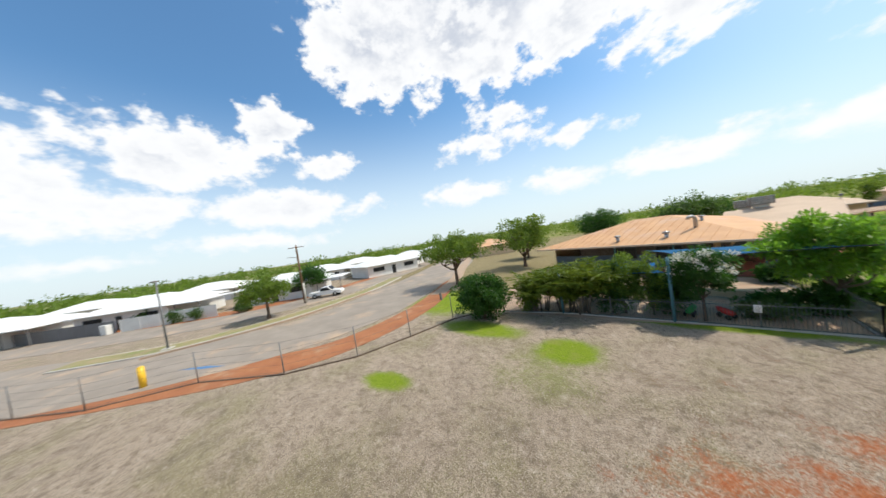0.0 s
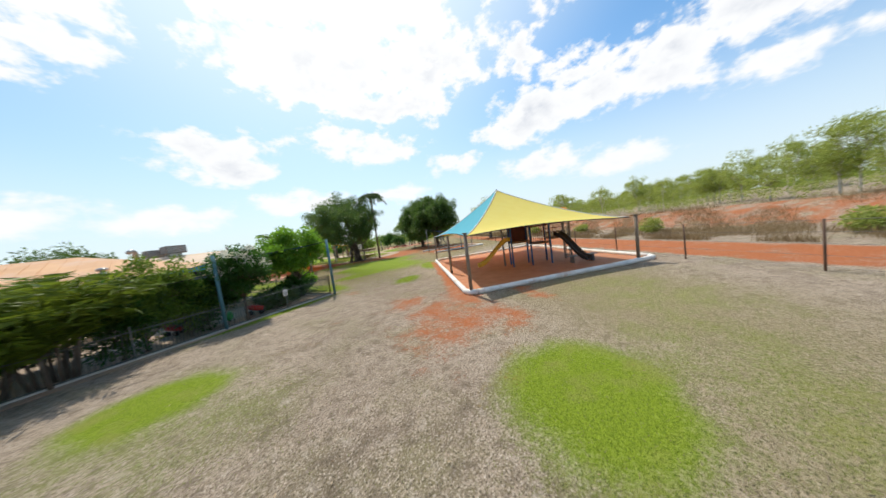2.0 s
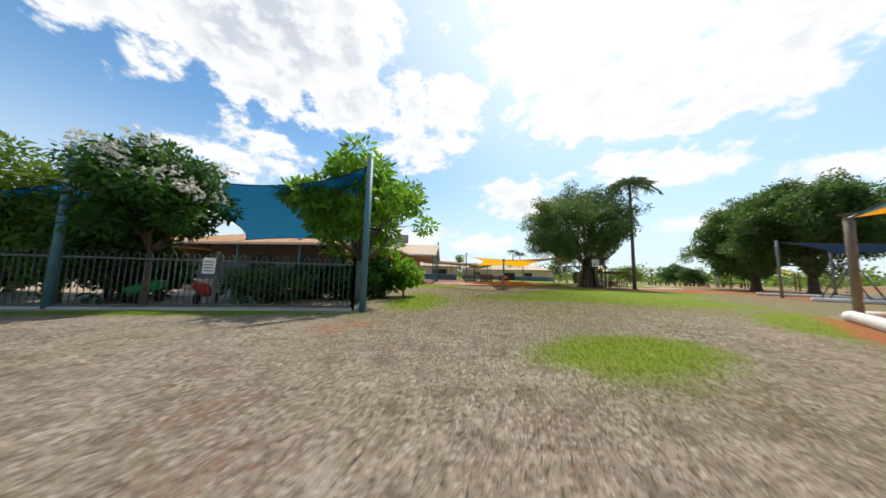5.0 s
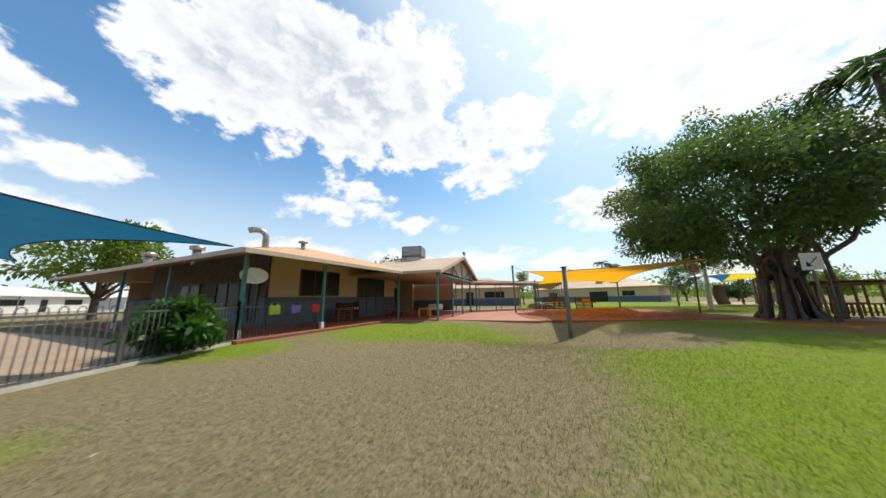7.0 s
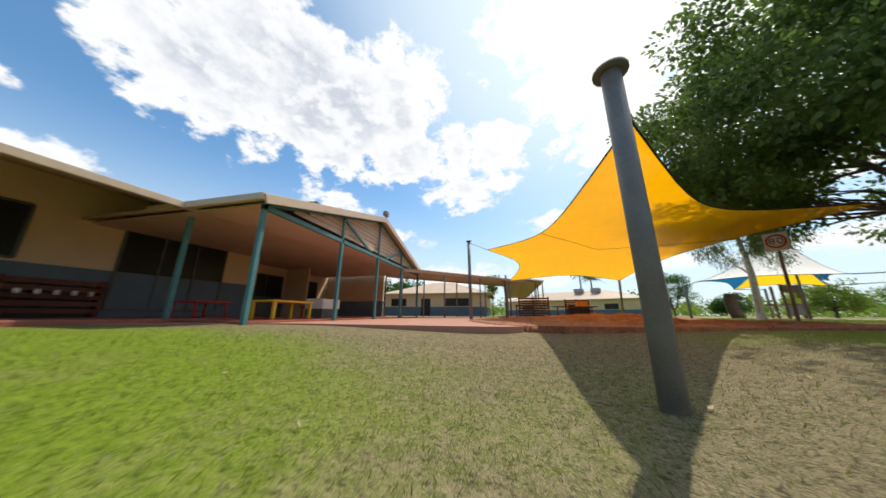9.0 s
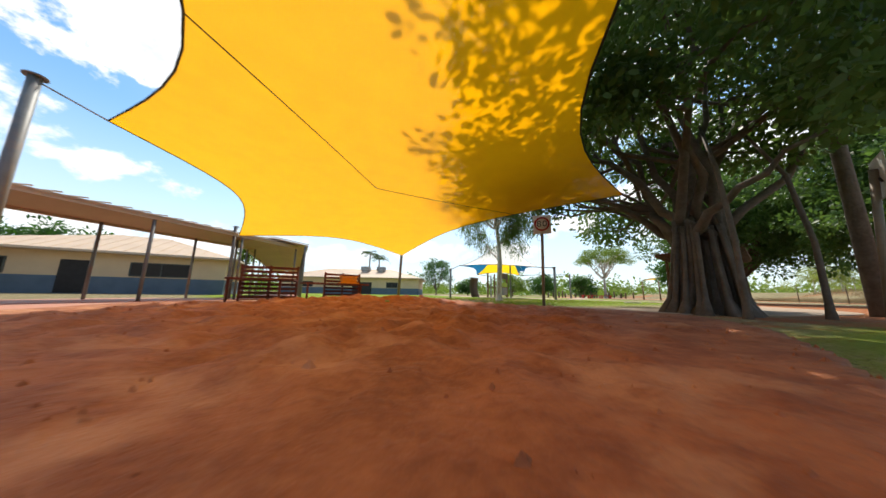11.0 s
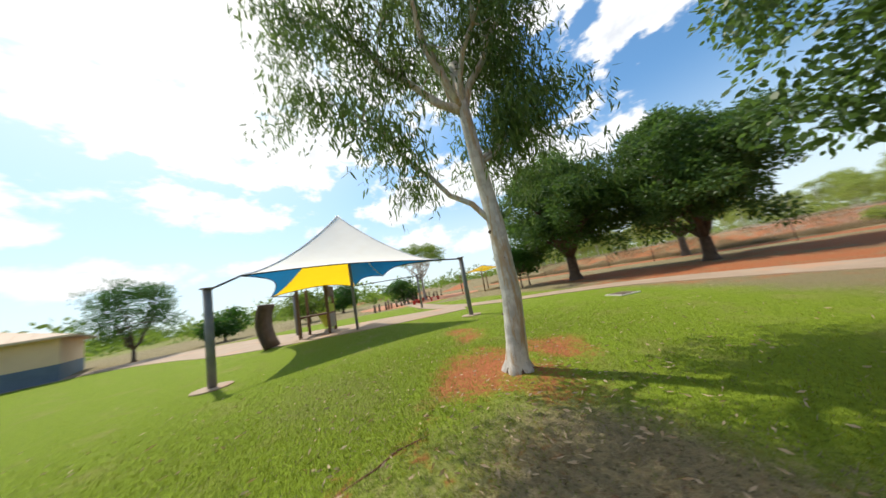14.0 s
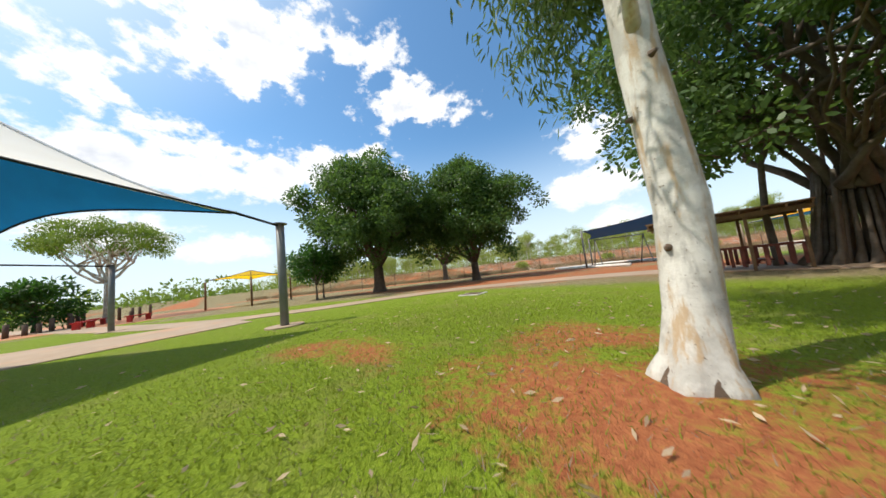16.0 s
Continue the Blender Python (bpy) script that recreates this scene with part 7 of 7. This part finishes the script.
for (x, y) in ((45, 42.6), (49, 43.4), (47, 40.8), (53, 44)):
    tq = thing("play_bench", (x, y, 0), rng.uniform(0, 180), "bright red timber seat in the play ground", "bench", "red seats")
    part("seat", Geo().box(-0.7, -0.2, 0.38, 0.7, 0.2, 0.45), "red_paint", tq, bevel=0.01)
    for q in (-0.55, 0.55):
        part("leg", Geo().box(q - 0.05, -0.16, -0.02, q + 0.05, 0.16, 0.38), "red_paint", tq)
mh = thing("drain_lid", (26.1, 28.3, 0), 20, "square steel drain lid in the lawn", "drain")
part("rim", Geo().box(-0.42, -0.42, -0.03, 0.42, 0.42, 0.035), "concrete", mh, bevel=0.01)
part("grate", Geo().box(-0.33, -0.33, 0.03, 0.33, 0.33, 0.045), "bark_brown", mh)

# ---- woodland beyond the back fence ----
woods = []
for k in range(5):
    h = (5.6, 6.6, 4.8, 7.0, 5.2)[k]
    woods.append(broad_tree("bush_gum", (0, 0, -60), h, (1.7 + 0.2 * k, 1.8, h * 0.40), 0.06, h * 0.34, "leaf_dry", "bark_gum", "slender pale-trunked gum in the dry bush", 34, 70, (0.19, 0.065), 0.50, 80 + k, 8, "tree", "gum trees of the bush", low=-0.95, droop=0.5))
rng = np.random.default_rng(90)
for k in range(260):
    s, d = rng.uniform(-50, 100), 21 + 34 * rng.random() ** 1.3
    if k % 6 == 0:
        d = 60 + 40 * rng.random()
    x, y = FO + FU * s + FN * d
    if k < 5:
        woods[k].matrix_world = pose(x, y, float(ground_z(x, y)) - 0.05, 0, 0, rng.uniform(0, 360))
        continue
    q = copy_thing(woods[k % 5], pose(x, y, float(ground_z(x, y)) - 0.05, 0, 0, rng.uniform(0, 360)))
    q.scale = [rng.uniform(0.75, 1.2)] * 3
for (s, d, h) in ((17, 9.5, 1.6), (5, 10.5, 1.2), (30, 11, 1.4), (43, 10, 1.5)):
    x, y = FO + FU * s + FN * d
    broad_tree("shrub", (x, y, float(ground_z(x, y))), h, (1.1, 1.0, h * 0.45), 0.04, 0.3, "leaf_dry", "bark_brown", "scrubby grey-green bush in dry grass", 26, 50, (0.2, 0.08), 0.4, int(100 + s), 4, "shrub", low=-1)


def blades(name, xs, ys, height, width, mat, label, rng, lean=0.35):
    """Upright blades, one narrow triangle each, as one mesh."""
    n = len(xs)
    z = ground_z(xs, ys) - 0.004
    a = rng.uniform(0, 2 * math.pi, n)
    h = height * rng.uniform(0.5, 1.3, n)
    w = width * rng.uniform(0.7, 1.3, n)
    ox, oy = rng.normal(0, lean, n) * h, rng.normal(0, lean, n) * h
    v = np.stack([np.stack([xs - np.cos(a) * w / 2, ys - np.sin(a) * w / 2, z], 1), np.stack([xs + np.cos(a) * w / 2, ys + np.sin(a) * w / 2, z], 1),
                  np.stack([xs + ox, ys + oy, z + h], 1)], 1).reshape(-1, 3)
    me = bpy.data.meshes.new(name)
    me.vertices.add(3 * n), me.vertices.foreach_set("co", v.astype(np.float32).ravel())
    me.loops.add(3 * n), me.loops.foreach_set("vertex_index", np.arange(3 * n, dtype=np.int32))
    me.polygons.add(n), me.polygons.foreach_set("loop_start", np.arange(0, 3 * n, 3, dtype=np.int32))
    me.update(calc_edges=True)
    me.materials.append(M[mat])
    return tagged(new(name, me), label, "grass", kind="stuff")


rng = np.random.default_rng(95)
s, d = rng.uniform(-40, 90, 150000), 6.3 + 13 * rng.random(150000) ** 1.5
P = FO[None] + FU[None] * s[:, None] + FN[None] * d[:, None]
tuft = np.array([noise.noise(Vector((x * 0.35, y * 0.35, 2.0))) for x, y in P]) + rng.normal(0, 0.12, len(P))
P = P[tuft > -0.08]
blades("dry_grass", P[:, 0], P[:, 1], 0.56, 0.024, "dry_grass", "tall dry straw-coloured grass on the bank", rng)

# low scrub between the gums
rng = np.random.default_rng(96)
cl = []
for k in range(560):
    s, d = rng.uniform(-60, 110), 20.5 + 40 * rng.random() ** 1.2
    x, y = FO + FU * s + FN * d
    hh = rng.uniform(0.9, 3.4)
    cl += [(x + rng.normal(0, 0.8), y + rng.normal(0, 0.8), float(ground_z(x, y)) + hh * q) for q in (0.3, 0.65, 1.0)]
pos, out = foliage(rng, np.array(cl), 60, 0.9, 0.4)
tagged(new("scrub", leaf_mesh("scrub", "leaf_dry", pos, 0.22, 0.08, out, 0.2, rng)), "light olive scrub filling the dry bush", "scrub", kind="stuff")

# far trees on the horizon
rng = np.random.default_rng(97)
cl = []
for k in range(1500):
    a = rng.uniform(0, 2 * math.pi)
    r = rng.uniform(105, 330)
    x, y = r * math.sin(a), 10 + r * math.cos(a)
    hh = rng.uniform(1.8, 5.2)
    cl += [(x + rng.normal(0, 2.5), y + rng.normal(0, 2.5), hh * q) for q in (0.35, 0.8, 1.15)]
pos, out = foliage(rng, np.array(cl), 34, 2.7, 1.0)
tagged(new("far_trees", leaf_mesh("far_trees", "leaf_olive", pos, 1.1, 0.6, out, 0.1, rng)), "distant belt of green trees on the horizon", "trees", kind="stuff")

# clods of trodden sand
rng = np.random.default_rng(99)
cx, cy = rng.uniform(4.6, 15.2, 2400), rng.uniform(20.2, 31.6, 2400)
ok = inside(SANDPIT, cx, cy)
cx, cy = cx[ok], cy[ok]
g = Geo()
for x, y in zip(cx, cy):
    i, j = min(int((y - 19.2) / 0.07), sz.shape[0] - 1), min(int((x - 3.6) / 0.07), sz.shape[1] - 1)
    r = 0.012 + 0.032 * rng.random() ** 3
    z, k = float(sz[i, j]) + r * 0.15, len(g.v)
    for d in ((1, 0, 0), (0, 1, 0), (-1, 0, 0), (0, -1, 0), (0, 0, 1)):
        q = r * rng.uniform(0.6, 1.25)
        g.v.append((x + d[0] * q, y + d[1] * q, z + d[2] * q * 0.5 - (0.02 if d[2] == 0 else 0)))
    g.f += [(k, k + 1, k + 4), (k + 1, k + 2, k + 4), (k + 2, k + 3, k + 4), (k + 3, k, k + 4)]
solo("sand_clods", g, "sand_red", "small clods of trodden red sand", "sand", "stuff")

# ---- turf blades and litter along the open ground ----
paved = [SANDPIT, [KN, KR, KB, KL]]


def along(line, width, n, rng):
    """Chance places within width of a line in plan."""
    P = np.array([tuple(p) for p in spline(line, 8)])
    seg = np.diff(P, axis=0)
    L = np.hypot(seg[:, 0], seg[:, 1])
    k = rng.choice(len(seg), n, p=L / L.sum())
    q = P[k] + seg[k] * rng.random((n, 1))
    return q[:, 0] + rng.normal(0, width, n), q[:, 1] + rng.normal(0, width, n)


def field_at(arr, x, y):
    i, j = np.clip(np.searchsorted(GX, x), 0, len(GX) - 1), np.clip(np.searchsorted(GY, y), 0, len(GY) - 1)
    return arr[j, i]


rng = np.random.default_rng(120)
OPEN_A = [(-8, -21), (-9, -16), (-7, -12.5), (-4, -10.5), (-1.5, -8.5), (1.5, -5.5), (3.5, 0), (5, 6), (5.8, 10), (5.8, 15), (4.5, 17.5)]
OPEN_B = [(11.5, 31.5), (13.5, 31), (15, 33.5), (16.5, 35.5), (18.5, 35.3), (20.5, 33.5), (23, 31.5)]
xa, ya = along(OPEN_A, 2.6, 330000, rng)
xb, yb = along(OPEN_B, 2.4, 200000, rng)
x, y = np.concatenate([xa, xb]), np.concatenate([ya, yb])
ok = np.ones(len(x), bool)
for poly in paved:
    ok &= ~inside(poly, x, y)
ok &= ~((x < -2.2) & (y > 9.5)) & ~((y > 18.6) & (x < 6.2) & (y < 33)) & ~((y > 0.2) & (x < 0.2) & (y < 9)) & ~((x - 19.42) ** 2 + (y - 32.82) ** 2 < 0.1)
lu, rd = field_at(lush, x, y), field_at(red, x, y)
ok &= rng.random(len(x)) > rd * 0.85
x, y, lu = x[ok], y[ok], lu[ok]
gr = rng.random(len(x)) < np.clip(lu * 1.25 - 0.15, 0.04, 0.86)
blades("short_grass", x[gr], y[gr], 0.045, 0.007, "green_grass", "short green blades of the mown lawn", rng, 0.6)
blades("straw_grass", x[~gr], y[~gr], 0.035, 0.007, "straw", "short bleached straw of the dry turf", rng, 0.9)
n = 1700
xa, ya = along(OPEN_B, 3.0, n, rng)
xc, yc = along(OPEN_A, 3.0, 260, rng)
xd, yd = rng.normal(16.4, 1.7, 520), rng.normal(32.3, 1.1, 520)
x, y = np.concatenate([xa, xc, xd]), np.concatenate([ya, yc, yd])
p = np.stack([x, y, ground_z(x, y) + 0.03], 1)
d = rng.normal(0, 1, (len(p), 3))
d[:, 2] *= 0.12
me = leaf_mesh("leaf_litter", "fallen_leaf", p, 0.08, 0.022, d * 3, 0.0, rng)
tagged(new("leaf_litter", me), "dry curled gum leaves fallen on the turf", "leaves", kind="stuff")
rt = thing("surface_root", (17.5, 34.2, 0), 0, "bare reddish root lying in the lawn", "root")
part("root", Geo().tube([(-0.9, 0.5, -0.03), (-0.5, 0.36, -0.008), (-0.2, 0.12, 0.001), (0.05, 0.0, 0.002), (0.28, -0.26, -0.006), (0.7, -0.5, -0.03)], [0.006, 0.009, 0.011, 0.011, 0.009, 0.005], 8), "timber_red", rt, smooth=True)
